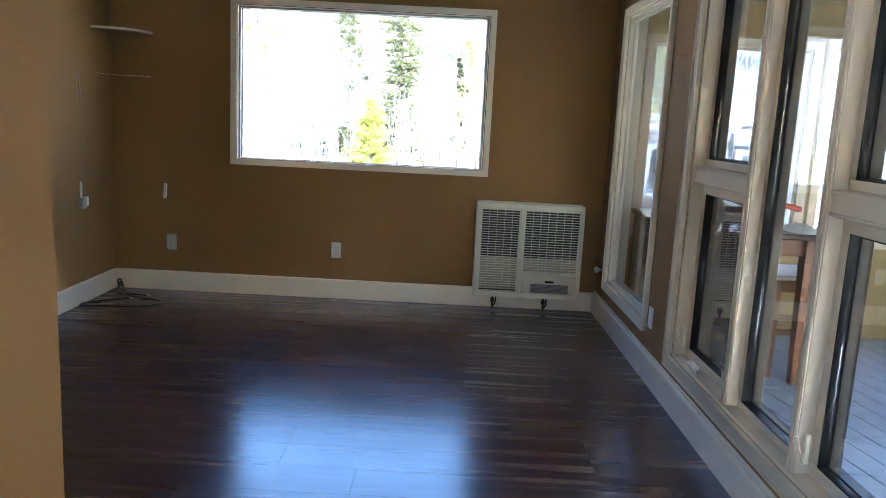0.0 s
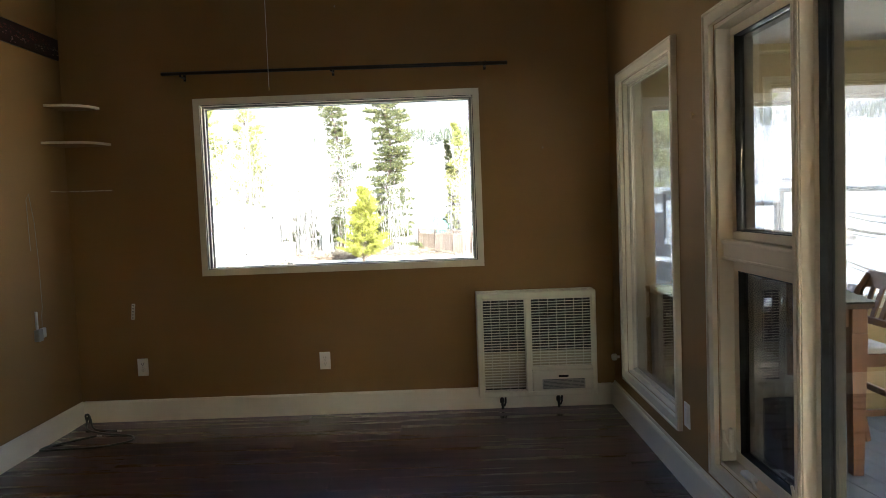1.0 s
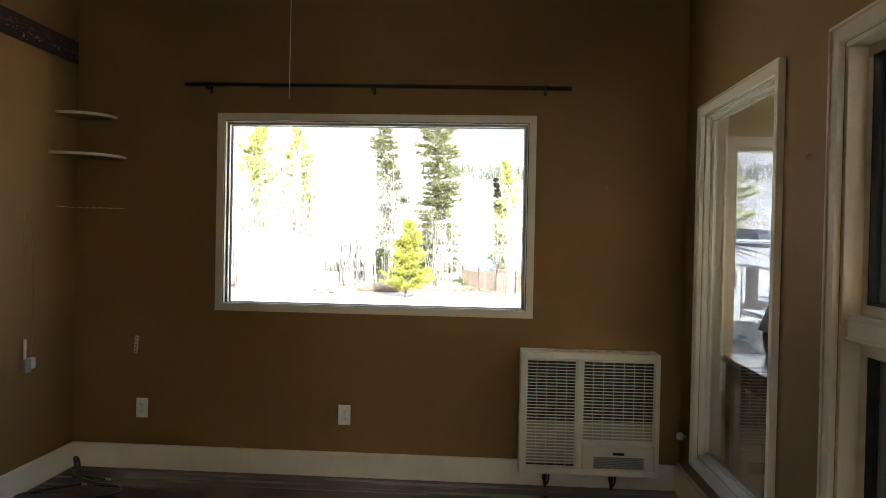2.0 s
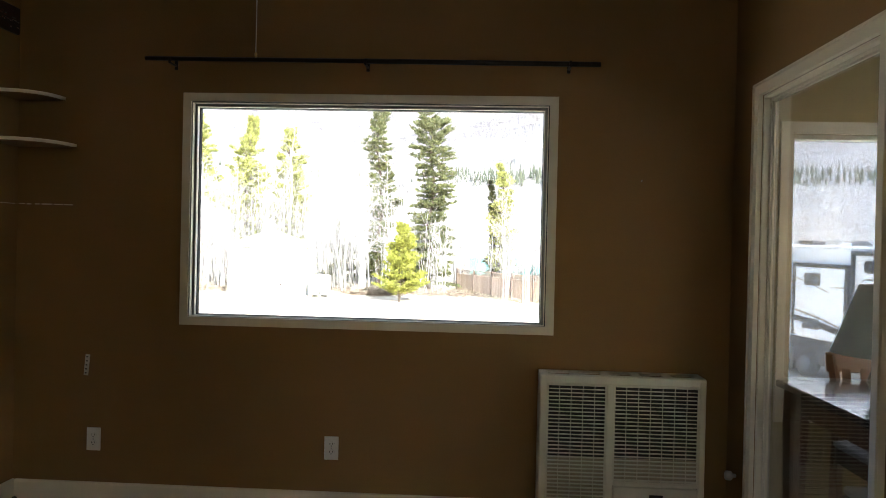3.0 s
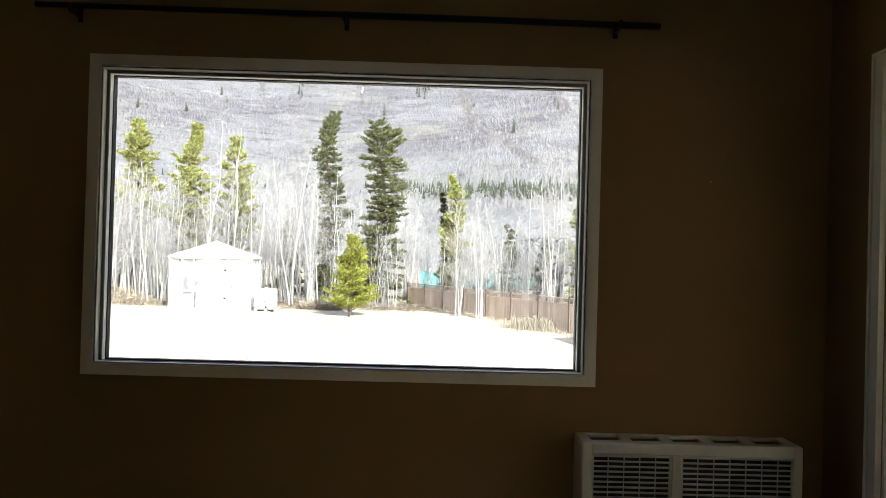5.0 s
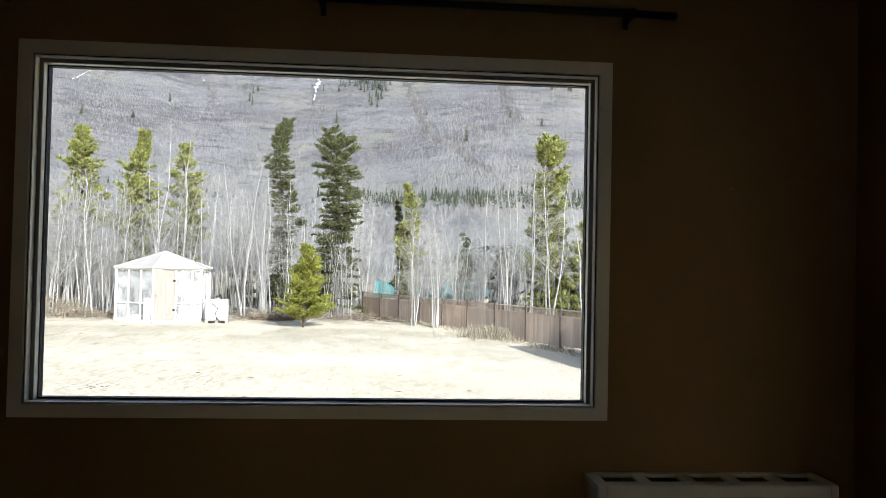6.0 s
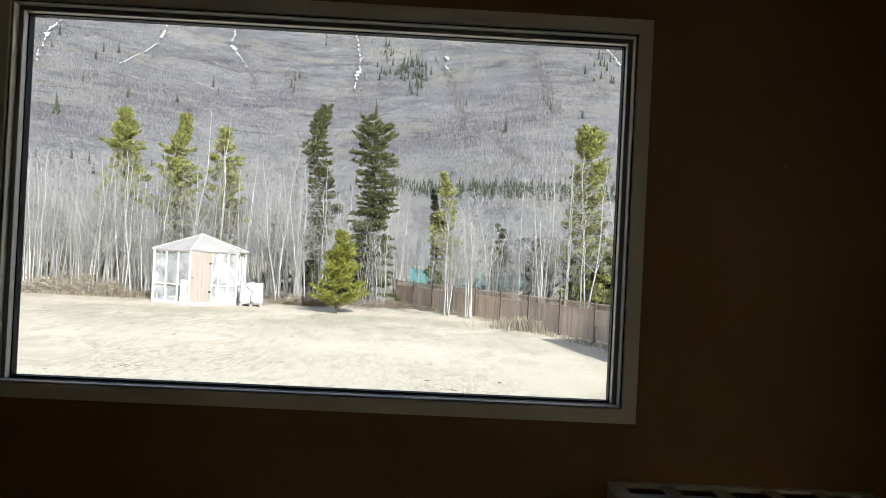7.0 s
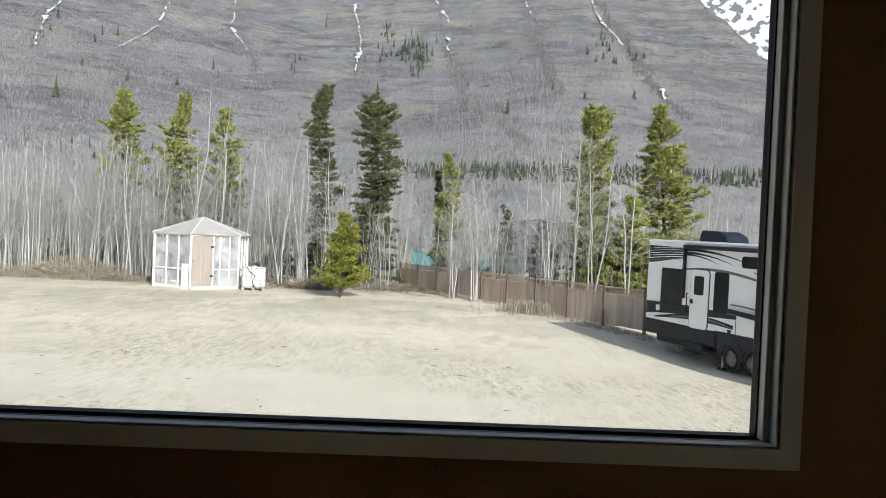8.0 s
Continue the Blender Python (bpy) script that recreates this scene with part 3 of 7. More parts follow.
# ---------------------------------------------------------------- outlets, switch, thermostat
def outlet(x, z):
    th = thing("wall_outlet", "white duplex wall outlet with two sockets", "outlet", "outlets on the wall", pose(x, YN, z))
    part("cover_plate", Mesh().box(-0.035, 0.035, -0.006, 0, -0.057, 0.057, 0.003), plastic_white, th)
    for dz in (-0.0195, 0.0195):
        fc = part("socket", Mesh().prism([(0.017 * math.cos(k * math.pi / 8), dz + 0.0145 * math.sin(k * math.pi / 8)) for k in range(16)], "y", -0.0085, -0.004), plastic_white, th)
        for dx in (-0.0065, 0.0065):
            part("slot", Mesh().box(dx - 0.0012, dx + 0.0012, -0.0092, -0.008, dz - 0.001, dz + 0.008), black_gasket, fc)
        part("ground_hole", Mesh().tube([(0, -0.008, dz - 0.008), (0, -0.0092, dz - 0.008)], 0.0026, 8), black_gasket, fc)
    part("screw", Mesh().tube([(0, -0.005, 0), (0, -0.0075, 0)], 0.003, 8), steel, th)
    return th


outlet(-1.784, 0.354)
outlet(-0.590, 0.354)

th = thing("wall_switch", "white cover plate low on the wall beside the window", "outlet", at=pose(XE, 3.19, 0.335))
part("cover_plate", Mesh().box(-0.006, 0, -0.035, 0.035, -0.057, 0.057, 0.003), plastic_white, th)
part("socket", Mesh().box(-0.009, -0.004, -0.017, 0.017, -0.034, 0.034, 0.002), plastic_white, th)

th = thing("phone_jack", "grey junction box and white plate on the wall", "wall jack", at=pose(XW, 4.165, 0.665))
part("junction_box", Mesh().box(0, 0.032, -0.045, 0.005, -0.035, 0.035, 0.004), plastic_grey, th)
part("cover_plate", Mesh().box(0, 0.022, 0.012, 0.058, -0.022, 0.036, 0.004), plastic_white, th, "white plate")
part("cable_duct", Mesh().box(0, 0.012, -0.022, -0.008, 0.035, 0.14, 0.002), plastic_white, th, "short white cable duct")
part("wire", Mesh().tube([(0.01, 0.03, 0.036), (0.014, 0.028, 0.07), (0.008, 0.04, 0.11), (0.004, 0.06, 0.16), (0.003, 0.058, 0.4), (0.003, 0.04, 0.66), (0.003, 0.0, 0.83), (0.003, -0.03, 0.80), (0.003, -0.02, 0.5)], 0.0016, 5), plastic_grey, th, "thin grey wire")

th = thing("cable_strip", "short white strip with slots on the wall", "wall strip", at=pose(-1.825, YN, 0.722, 0, 5, 0))
part("strip", Mesh().box(-0.011, 0.011, -0.008, 0, -0.052, 0.052, 0.002), plastic_white, th)
for k in range(5):
    part("slot", Mesh().box(-0.004, 0.004, -0.0095, -0.007, -0.04 + k * 0.02 - 0.003, -0.04 + k * 0.02 + 0.003), black_gasket, th)


# ---------------------------------------------------------------- corner shelves and the marks of a removed one
def corner_shelf(z, lx, ly):
    """A quarter-round shelf in the north-west corner."""
    th = thing("corner_shelf", "cream quarter-round corner shelf on the wall", "shelf", "corner shelves", pose(XW, YN, z))
    pts = [(0, 0)]
    for k in range(13):
        t = k / 12 * math.pi / 2
        pts.append((lx * math.sin(t) ** 0.8, -ly * math.cos(t) ** 0.8))
    part("board", Mesh().prism(pts, "z", -0.007, 0.007), trim_paint, th)
    # wall-brown sheet puts the shade under the shelf into colour
    low = [(0.001 + 0.93 * x, -0.001 + 0.93 * y) for x, y in pts]
    part("underside", Mesh().prism(low, "z", -0.0105, -0.0072), wall_paint, th, "brown sheet standing for the unlit underside")
    return th


corner_shelf(2.040, 0.240, 0.23)
corner_shelf(1.808, 0.300, 0.285)
th = thing("shelf_mark", "pale scuffed line where a shelf was removed", "wall mark", at=pose(XW, YN, 1.515))
me = Mesh()
x = 0.01
while x < 0.26:
    l = random.uniform(0.02, 0.06)
    me.box(x, x + l, -0.0012, 0, random.uniform(-0.004, -0.001), random.uniform(0.001, 0.003))
    x += l + random.uniform(0.0, 0.02)
part("scuff", me, trim_paint, th)
part("scuff", Mesh().box(0, 0.0012, -0.21, -0.02, -0.002, 0.001), trim_paint, th)

# ---------------------------------------------------------------- dark picture strip high on the west wall
strip_mat = surface("dark_border_print", (0.012, 0.011, 0.013), (0.05, 0.020, 0.022), 16, 0.35, bump=0.1, bscale=70, fine=0.5, stretch=(1, 1, 1.6))
th = thing("picture_strip", "long dark printed border board high on the wall", "border board", at=pose(XW, 4.60, 2.41))
part("board", Mesh().box(0, 0.018, -3.2, 0, -0.066, 0.066, 0.004), strip_mat, th)
pale_print = surface("pale_print", (0.55, 0.48, 0.45), (0.34, 0.16, 0.14), 40, 0.5)
red_print = surface("red_print", (0.30, 0.10, 0.09), (0.14, 0.045, 0.045), 40, 0.5)
pale, red, slate = Mesh(), Mesh(), Mesh()
for k in range(230):
    # a dark landscape: dull red banks, pale water and grey-blue shapes in ragged strokes
    y = -3.17 + 3.14 * (k + random.random()) / 230
    band = random.random()
    me = red if band < 0.5 else pale if band < 0.75 else slate
    z0 = {id(red): 0.008, id(pale): -0.022, id(slate): -0.004}[id(me)] + random.gauss(0, 0.014)
    s0 = random.uniform(0.006, 0.03)
    for j in range(random.choice((2, 3, 5))):
        yy, zz = y + random.gauss(0, s0), max(-0.058, min(0.052, z0 + random.gauss(0, 0.006)))
        w = s0 * random.uniform(0.1, 0.55)
        me.box(0.0175, 0.0188 + 0.0002 * (k % 5), max(-3.19, yy - w), min(-0.01, yy + w), zz, zz + random.uniform(0.0015, 0.007))
tagged(part("pale_print", pale, pale_print, th), "pale strokes of the print", kind="stuff")
tagged(part("red_print", red, red_print, th), "dull red strokes of the print", kind="stuff")
slate_print = surface("slate_print", (0.16, 0.17, 0.20), (0.08, 0.085, 0.10), 40, 0.5)
tagged(part("slate_print", slate, slate_print, th), "grey-blue strokes of the print", kind="stuff")

# ---------------------------------------------------------------- curtain rod
th = thing("curtain_rod", "thin black metal curtain rod above the window", "curtain rod", at=pose(0, YN, 2.222))
part("rod", Mesh().tube([(-1.525, -0.07, 0.006), (0.0, -0.07, -0.001), (0.655, -0.07, -0.006)], 0.0105, 10), black_metal, th, smooth=True)
part("rod_sleeve", Mesh().tube([(-0.46, -0.07, 0.001), (0.655, -0.07, -0.006)], 0.0122, 10), black_metal, th, smooth=True)
for x in (-1.40, -0.45, 0.515):
    me = Mesh().box(x - 0.008, x + 0.008, -0.006, 0, -0.034, 0.014, 0.002)
    me.box(x - 0.006, x + 0.006, -0.085, -0.004, -0.020, -0.012, 0.002)
    me.box(x - 0.006, x + 0.006, -0.086, -0.080, -0.018, 0.008, 0.002)
    part("bracket", me, black_metal, th)

# pull string of a ceiling fixture
th = thing("pull_cord", "thin white pull cord hanging from the ceiling", "pull cord", at=pose(-0.50, 3.04, ceil_z(-0.50)))
part("cord", Mesh().tube([(0, 0, 0), (0.002, 0, -0.3), (0, 0, 1.875 - ceil_z(-0.50))], 0.0014, 5), plastic_white, th)
part("pull_knob", Mesh().lathe([(0.001, -0.012), (0.004, -0.01), (0.0045, -0.002), (0.002, 0.002)], 8, (0, 0, 1.875 - ceil_z(-0.50))), brass, th, "small brass knob", True)

# hook and nails
th = thing("wall_hook", "small screw hook in the wall between the windows", "hook", at=pose(XE, 3.03, 1.688))
part("hook", Mesh().tube([(0, 0, 0), (-0.009, 0, 0), (-0.015, 0, -0.007), (-0.013, 0, -0.015), (-0.007, 0, -0.016)], 0.0018, 6), brass, th, smooth=True)
part("arm", Mesh().tube([(-0.004, 0, 0), (-0.012, 0.012, 0.012)], 0.002, 5), brass, th)
for x, z in ((0.871, 1.68), (-0.422, 2.62)):
    solid("nail", Mesh().tube([(x, YN, z), (x, YN - 0.012, z + 0.004)], 0.003, 6), steel, "small steel nail sticking out of the wall", "nail", "nails in the wall")
th = thing("gas_knob", "round cream valve knob at the wall corner", "knob", at=pose(XE, 4.50, 0.335))
me = Mesh().tube([(0, 0, 0), (-0.02, 0, 0)], 0.009, 8).tube([(-0.018, 0, 0), (-0.024, 0, 0), (-0.042, 0, 0), (-0.048, 0, 0)], [0.018, 0.022, 0.022, 0.016], 12)
part("knob", me, plastic_white, th, smooth=True)

# ---------------------------------------------------------------- black cable on the floor in the corner
th = thing("cable", "loose black coaxial cable lying in the corner", "cable", at=pose(-2.0, 4.3, 0))
def smooth_path(pts, n=6):
    out = []
    P = [Vector(p) for p in pts]
    P = [P[0]] + P + [P[-1]]
    for i in range(1, len(P) - 2):
        for k in range(n):
            t = k / n
            a, b, c, d = P[i - 1:i + 3]
            out.append(0.5 * (2 * b + (c - a) * t + (2 * a - 5 * b + 4 * c - d) * t * t + (3 * b - a - 3 * c + d) * t ** 3))
    return out + [P[-2]]
r = 0.005
part("cord", Mesh().tube(smooth_path([(-0.13, 0.24, 0.02), (-0.14, 0.24, 0.07), (-0.11, 0.22, 0.075), (-0.12, 0.20, 0.02), (-0.06, 0.12, r), (0.10, 0.03, r), (0.26, -0.02, r), (0.30, -0.12, r), (0.16, -0.22, r), (-0.05, -0.24, r), (-0.17, -0.25, r), (-0.16, -0.17, r), (-0.06, -0.08, r), (0.05, -0.02, 0.012)]), 0.0070, 6), black_cable, th, smooth=True)
part("cord", Mesh().tube(smooth_path([(-0.12, 0.25, 0.02), (-0.12, 0.25, 0.06), (-0.10, 0.22, 0.05), (-0.05, 0.16, r), (0.06, 0.11, r), (0.13, 0.09, r)]), 0.0070, 6), black_cable, th, smooth=True)
part("plug", Mesh().tube([(0.05, -0.02, 0.012), (0.075, -0.012, 0.008)], 0.0065, 8), steel, th, "metal connector")
part("plug", Mesh().tube([(0.13, 0.09, 0.007), (0.155, 0.083, 0.007)], 0.0065, 8), steel, th, "metal connector")

# ---------------------------------------------------------------- ground
GROUND = -2.35
house_objects = set(scene.objects)


def smoothstep(a, b, t):
    t = max(0.0, min(1.0, (t - a) / (b - a)))
    return t * t * (3 - 2 * t)


def ground_z(x, y):
    """Height of the yard: level by the house, a little higher at the wood's edge."""
    z = GROUND + (0.63 - 0.15 * smoothstep(-2, 3, x)) * smoothstep(25, 42, y)
    z += 0.05 * noise.noise((x * 0.15, y * 0.15, 3.0)) + 0.015 * noise.noise((x * 0.8, y * 0.8, 7.0))
    return z - 0.25 * smoothstep(60, 200, y)


def ticks(lo, hi, near_lo, near_hi, step):
    """Even steps in the near stretch, ever wider ones outside it."""
    out = list(np.arange(near_lo, near_hi + 1e-6, step))
    g = step
    while out[-1] < hi:
        g *= 1.35
        out.append(min(hi, out[-1] + g))
    g = step
    while out[0] > lo:
        g *= 1.35
        out.insert(0, max(lo, out[0] - g))
    return out


def ground_material():
    """Pale trampled sand and dead grass, with patches, tracks and straw-like grain."""
    mt = bpy.data.materials.new("dry_yard")
    mt.use_nodes = True
    nd, ln = mt.node_tree.nodes, mt.node_tree.links
    bs = nd["Principled BSDF"]
    bs.inputs["Roughness"].default_value = 0.95
    bs.inputs["Specular IOR Level"].default_value = 0.1
    co = nd.new("ShaderNodeTexCoord")

    def nz(scale, detail=6, stretch=(1, 1, 1), rough=0.6):
        mp = nd.new("ShaderNodeMapping")
        mp.inputs["Scale"].default_value = stretch
        ln.new(co.outputs["Object"], mp.inputs["Vector"])
        n = nd.new("ShaderNodeTexNoise")
        n.inputs["Scale"].default_value, n.inputs["Detail"].default_value, n.inputs["Roughness"].default_value = scale, detail, rough
        ln.new(mp.outputs[0], n.inputs["Vector"])
        return n.outputs["Fac"]

    def rng(s, a, b, c=0.0, d=1.0):
        r = nd.new("ShaderNodeMapRange")
        for k, v in (("From Min", a), ("From Max", b), ("To Min", c), ("To Max", d)):
            r.inputs[k].default_value = v
        ln.new(s, r.inputs["Value"])
        return r.outputs["Result"]

    def mix(f, a, b, mode="MIX"):
        m = nd.new("ShaderNodeMix")
        m.data_type, m.blend_type = "RGBA", mode
        ln.new(f, m.inputs["Factor"])
        for k, v in (("A", a), ("B", b)):
            if isinstance(v, tuple):
                m.inputs[k].default_value = (*v, 1)
            else:
                ln.new(v, m.inputs[k])
        return m.outputs["Result"]

    base = mix(rng(nz(0.10, 5, (0.5, 1.4, 1)), 0.40, 0.62), (0.83, 0.745, 0.575), (0.75, 0.665, 0.50))
    base = mix(rng(nz(0.5, 8, (0.6, 1.3, 1)), 0.42, 0.66), base, (0.80, 0.715, 0.545))
    def times(p, q):
        m = nd.new("ShaderNodeMath")
        m.operation = "MULTIPLY"
        ln.new(p, m.inputs[0]), ln.new(q, m.inputs[1])
        return m.outputs[0]

    # patches of trampled straw: dark and pale flecks between bare sand
    patch = rng(nz(0.16, 5, (0.6, 0.9, 1)), 0.44, 0.58, 0.08, 1.0)
    base = mix(times(patch, rng(nz(1.3, 6, (0.8, 0.6, 1), 0.7), 0.50, 0.60, 0, 0.6)), base, (0.66, 0.58, 0.42))
    base = mix(times(patch, rng(nz(6.0, 4, (1.0, 0.24, 1), 0.75), 0.52, 0.58, 0, 0.8)), base, (0.50, 0.435, 0.30))
    base = mix(times(patch, rng(nz(15.0, 3, (1.0, 0.22, 1), 0.8), 0.56, 0.62, 0, 0.85)), base, (0.34, 0.29, 0.20))
    base = mix(rng(nz(11.0, 3, (1.0, 0.25, 1), 0.8), 0.57, 0.64, 0, 0.7), base, (0.88, 0.81, 0.66))
    base = mix(times(rng(nz(0.22, 5, (0.8, 0.6, 1)), 0.40, 0.58, 0.15, 1.0), rng(nz(30.0, 3, (1.0, 0.3, 1), 0.85), 0.55, 0.61, 0, 0.75)), base, (0.42, 0.365, 0.265))
    base = mix(rng(nz(24.0, 3, (1.0, 0.28, 1), 0.85), 0.58, 0.64, 0, 0.55), base, (0.90, 0.84, 0.71))
    # a band of greening dead turf across the yard
    sp = nd.new("ShaderNodeSeparateXYZ")
    ln.new(co.outputs["Object"], sp.inputs[0])
    turf = nd.new("ShaderNodeMath")
    turf.operation = "MULTIPLY"
    ln.new(times(rng(sp.outputs["Y"], 31, 36), rng(sp.outputs["Y"], 42, 39, 0.35, 1.0)), turf.inputs[0]), ln.new(rng(nz(0.35, 6), 0.36, 0.56), turf.inputs[1])
    base = mix(turf.outputs[0], base, (0.535, 0.48, 0.36))
    # brown tussocks in the turf, thinning out towards the sand
    tuss = times(rng(sp.outputs["Y"], 21, 35), rng(nz(1.5, 7, (0.9, 0.5, 1), 0.8), 0.50, 0.62, 0, 0.65))
    base = mix(tuss, base, (0.41, 0.355, 0.235))
    litter = nd.new("ShaderNodeMath")
    litter.operation = "MULTIPLY"
    ln.new(rng(sp.outputs["Y"], 40.5, 45.0), litter.inputs[0]), ln.new(rng(nz(1.1, 8, (0.8, 0.45, 1), 0.75), 0.44, 0.58), litter.inputs[1])
    base = mix(litter.outputs[0], base, (0.20, 0.162, 0.12))
    base = mix(rng(nz(4.5, 6, (1.0, 0.35, 1), 0.8), 0.60, 0.66, 0, 0.55), base, (0.36, 0.305, 0.21))
    # dead stalks and crumbs combed along the yard, coarser further out
    combed = rng(sp.outputs["Y"], 27, 38, 0.1, 0.75)
    base = mix(times(combed, rng(nz(9.0, 3, (1.0, 0.07, 1), 0.8), 0.53, 0.60, 0, 0.62)), base, (0.43, 0.385, 0.285))
    base = mix(times(combed, rng(nz(14.0, 3, (1.0, 0.06, 1), 0.8), 0.57, 0.62, 0, 0.8)), base, (0.30, 0.262, 0.19))
    base = mix(times(combed, rng(nz(11.5, 3, (1.0, 0.065, 1), 0.8), 0.57, 0.63, 0, 0.6)), base, (0.86, 0.79, 0.645))
    # a bare sandy track that runs across before the wood
    track = times(rng(sp.outputs["Y"], 39.4, 40.0), rng(sp.outputs["Y"], 41.6, 40.8))
    base = mix(times(track, rng(nz(0.7, 5), 0.40, 0.55, 0, 0.8)), base, (0.70, 0.60, 0.475))
    ln.new(base, bs.inputs["Base Color"])
    bp = nd.new("ShaderNodeBump")
    bp.inputs["Strength"].default_value, bp.inputs["Distance"].default_value = 0.9, 0.04
    ln.new(nz(9.0, 8, (1, 1.2, 1), 0.75), bp.inputs["Height"])
    ln.new(bp.outputs["Normal"], bs.inputs["Normal"])
    return mt


gx, gy = ticks(-2500, 2500, -40, 40, 0.8), ticks(-2500, 2600, 8, 70, 0.7)
me = Mesh()
me.v = [(x, y, ground_z(x, y)) for y in gy for x in gx]
nx = len(gx)
me.f = [(j * nx + i, j * nx + i + 1, (j + 1) * nx + i + 1, (j + 1) * nx + i) for j in range(len(gy) - 1) for i in range(nx - 1)]
me.m = [0] * len(me.f)
solid("ground", me, ground_material(), "dry sandy yard with dead grass", "ground", kind="structure", smooth=True)

# ---------------------------------------------------------------- mountain
FOOT = 230.0


def slope_z(az, r):
    """Height of the mountainside at a bearing (degrees) and distance: a concave foot, gullies and spurs, a crest that drops away to the east."""
    s = max(0.0, r - FOOT - 60 * noise.noise((az * 0.05, 0, 9)))
    z = 4 + 0.03 * (r - FOOT) + s * (0.30 + 0.10 * smoothstep(0, 900, s))
    lean = az + 0.9 * (r / 600.0) + 1.2 * noise.noise((az * 0.12, r * 0.002, 1.0))
    g = abs(noise.noise((lean * 0.22, r * 0.0006, 4.0)))
    z -= s * 0.003 * max(0, 1 - 16.0 * g)
    z += s * 0.025 * noise.noise((az * 0.06, r * 0.0013, 2.0)) + s * 0.006 * noise.noise((az * 0.5, r * 0.006, 5.0))
    crest = math.tan(radians(19.5 - 0.72 * max(0.0, az - 18.2) - 0.05 * max(0.0, az - 18.2) ** 1.5)) * r
    return min(z, crest + 6 * noise.noise((az * 0.9, 0.0, 8.0)))


def at_bearing(az, el, rmin=300.0):
    """The place on the mountainside seen at a bearing and height angle from the house."""
    a, t = radians(az), math.tan(radians(el))
    r = rmin
    while r < 2200 and 1.4 + r * t > slope_z(az, r):
        r += 4.0
    return Vector((r * math.sin(a), r * math.cos(a), slope_z(az, r)))


def mountain_material():
    """Grey-brown bare brush with dark conifer flecks, pale scree and fine upright grain."""
    mt = bpy.data.materials.new("bare_mountainside")
    mt.use_nodes = True
    nd, ln = mt.node_tree.nodes, mt.node_tree.links
    bs = nd["Principled BSDF"]
    bs.inputs["Roughness"].default_value, bs.inputs["Specular IOR Level"].default_value = 1.0, 0.0
    co = nd.new("ShaderNodeTexCoord")

    def nz(scale, detail, stretch, rough=0.6):
        mp = nd.new("ShaderNodeMapping")
        mp.inputs["Scale"].default_value = stretch
        ln.new(co.outputs["Object"], mp.inputs["Vector"])
        n = nd.new("ShaderNodeTexNoise")
        n.inputs["Scale"].default_value, n.inputs["Detail"].default_value, n.inputs["Roughness"].default_value = scale, detail, rough
        ln.new(mp.outputs[0], n.inputs["Vector"])
        return n.outputs["Fac"]

    def layer(a, col, f, lo, hi, amt=1.0):
        r = nd.new("ShaderNodeMapRange")
        for k, v in (("From Min", lo), ("From Max", hi), ("To Max", amt)):
            r.inputs[k].default_value = v
        ln.new(f, r.inputs["Value"])
        m = nd.new("ShaderNodeMix")
        m.data_type = "RGBA"
        ln.new(r.outputs[0], m.inputs["Factor"])
        if isinstance(a, tuple):
            m.inputs["A"].default_value = (*a, 1)
        else:
            ln.new(a, m.inputs["A"])
        m.inputs["B"].default_value = (*col, 1)
        return m.outputs["Result"]

    c = layer((0.323, 0.316, 0.322), (0.236, 0.231, 0.235), nz(0.010, 9, (1, 1, 1.6), 0.7), 0.40, 0.62)
    c = layer(c, (0.304, 0.292, 0.24), nz(0.013, 7, (0.7, 0.4, 2.0), 0.7), 0.50, 0.60, 0.9)        # tan and olive turf
    c = layer(c, (0.188, 0.178, 0.192), nz(0.012, 6, (1.0, 1.0, 1.0)), 0.49, 0.56, 0.85)                # purplish brush
    c = layer(c, (0.357, 0.352, 0.31), nz(0.02, 8, (0.25, 0.25, 3.2), 0.75), 0.53, 0.63, 0.6)          # pale grassy ledges
    c = layer(c, (0.183, 0.178, 0.18), nz(0.026, 8, (0.3, 0.3, 2.6), 0.75), 0.54, 0.63, 0.6)        # brush along the ledges
    c = layer(c, (0.082, 0.082, 0.08), nz(0.10, 7, (0.5, 0.5, 1.8), 0.8), 0.53, 0.64, 0.8)           # dark ledges
    sep, wave = nd.new("ShaderNodeSeparateXYZ"), nd.new("ShaderNodeMath")
    ln.new(co.outputs["Object"], sep.inputs[0])
    wave.operation = "MULTIPLY_ADD"
    wave.inputs[1].default_value = 90.0
    ln.new(nz(0.006, 6, (1, 1, 1)), wave.inputs[0]), ln.new(sep.outputs["Z"], wave.inputs[2])
    c = layer(c, (0.169, 0.172, 0.18), wave.outputs[0], 130, 260, 0.5)                              # dark heath
    c = layer(c, (0.396, 0.393, 0.385), wave.outputs[0], 110, 55, 0.55)                              # pale bare wood
    # crags and turf ledges on the upper slope
    high = nd.new("ShaderNodeMapRange")
    high.inputs["From Min"].default_value, high.inputs["From Max"].default_value = 110, 190
    ln.new(wave.outputs[0], high.inputs["Value"])

    def up_high(f):
        m = nd.new("ShaderNodeMath")
        m.operation = "MULTIPLY"
        ln.new(high.outputs[0], m.inputs[0]), ln.new(f, m.inputs[1])
        return m.outputs[0]

    c = layer(c, (0.32, 0.305, 0.25), up_high(nz(0.022, 7, (0.8, 0.8, 1.3), 0.7)), 0.50, 0.60, 0.75)
    c = layer(c, (0.105, 0.104, 0.108), up_high(nz(0.035, 8, (0.7, 0.7, 1.2), 0.8)), 0.53, 0.60, 0.75)
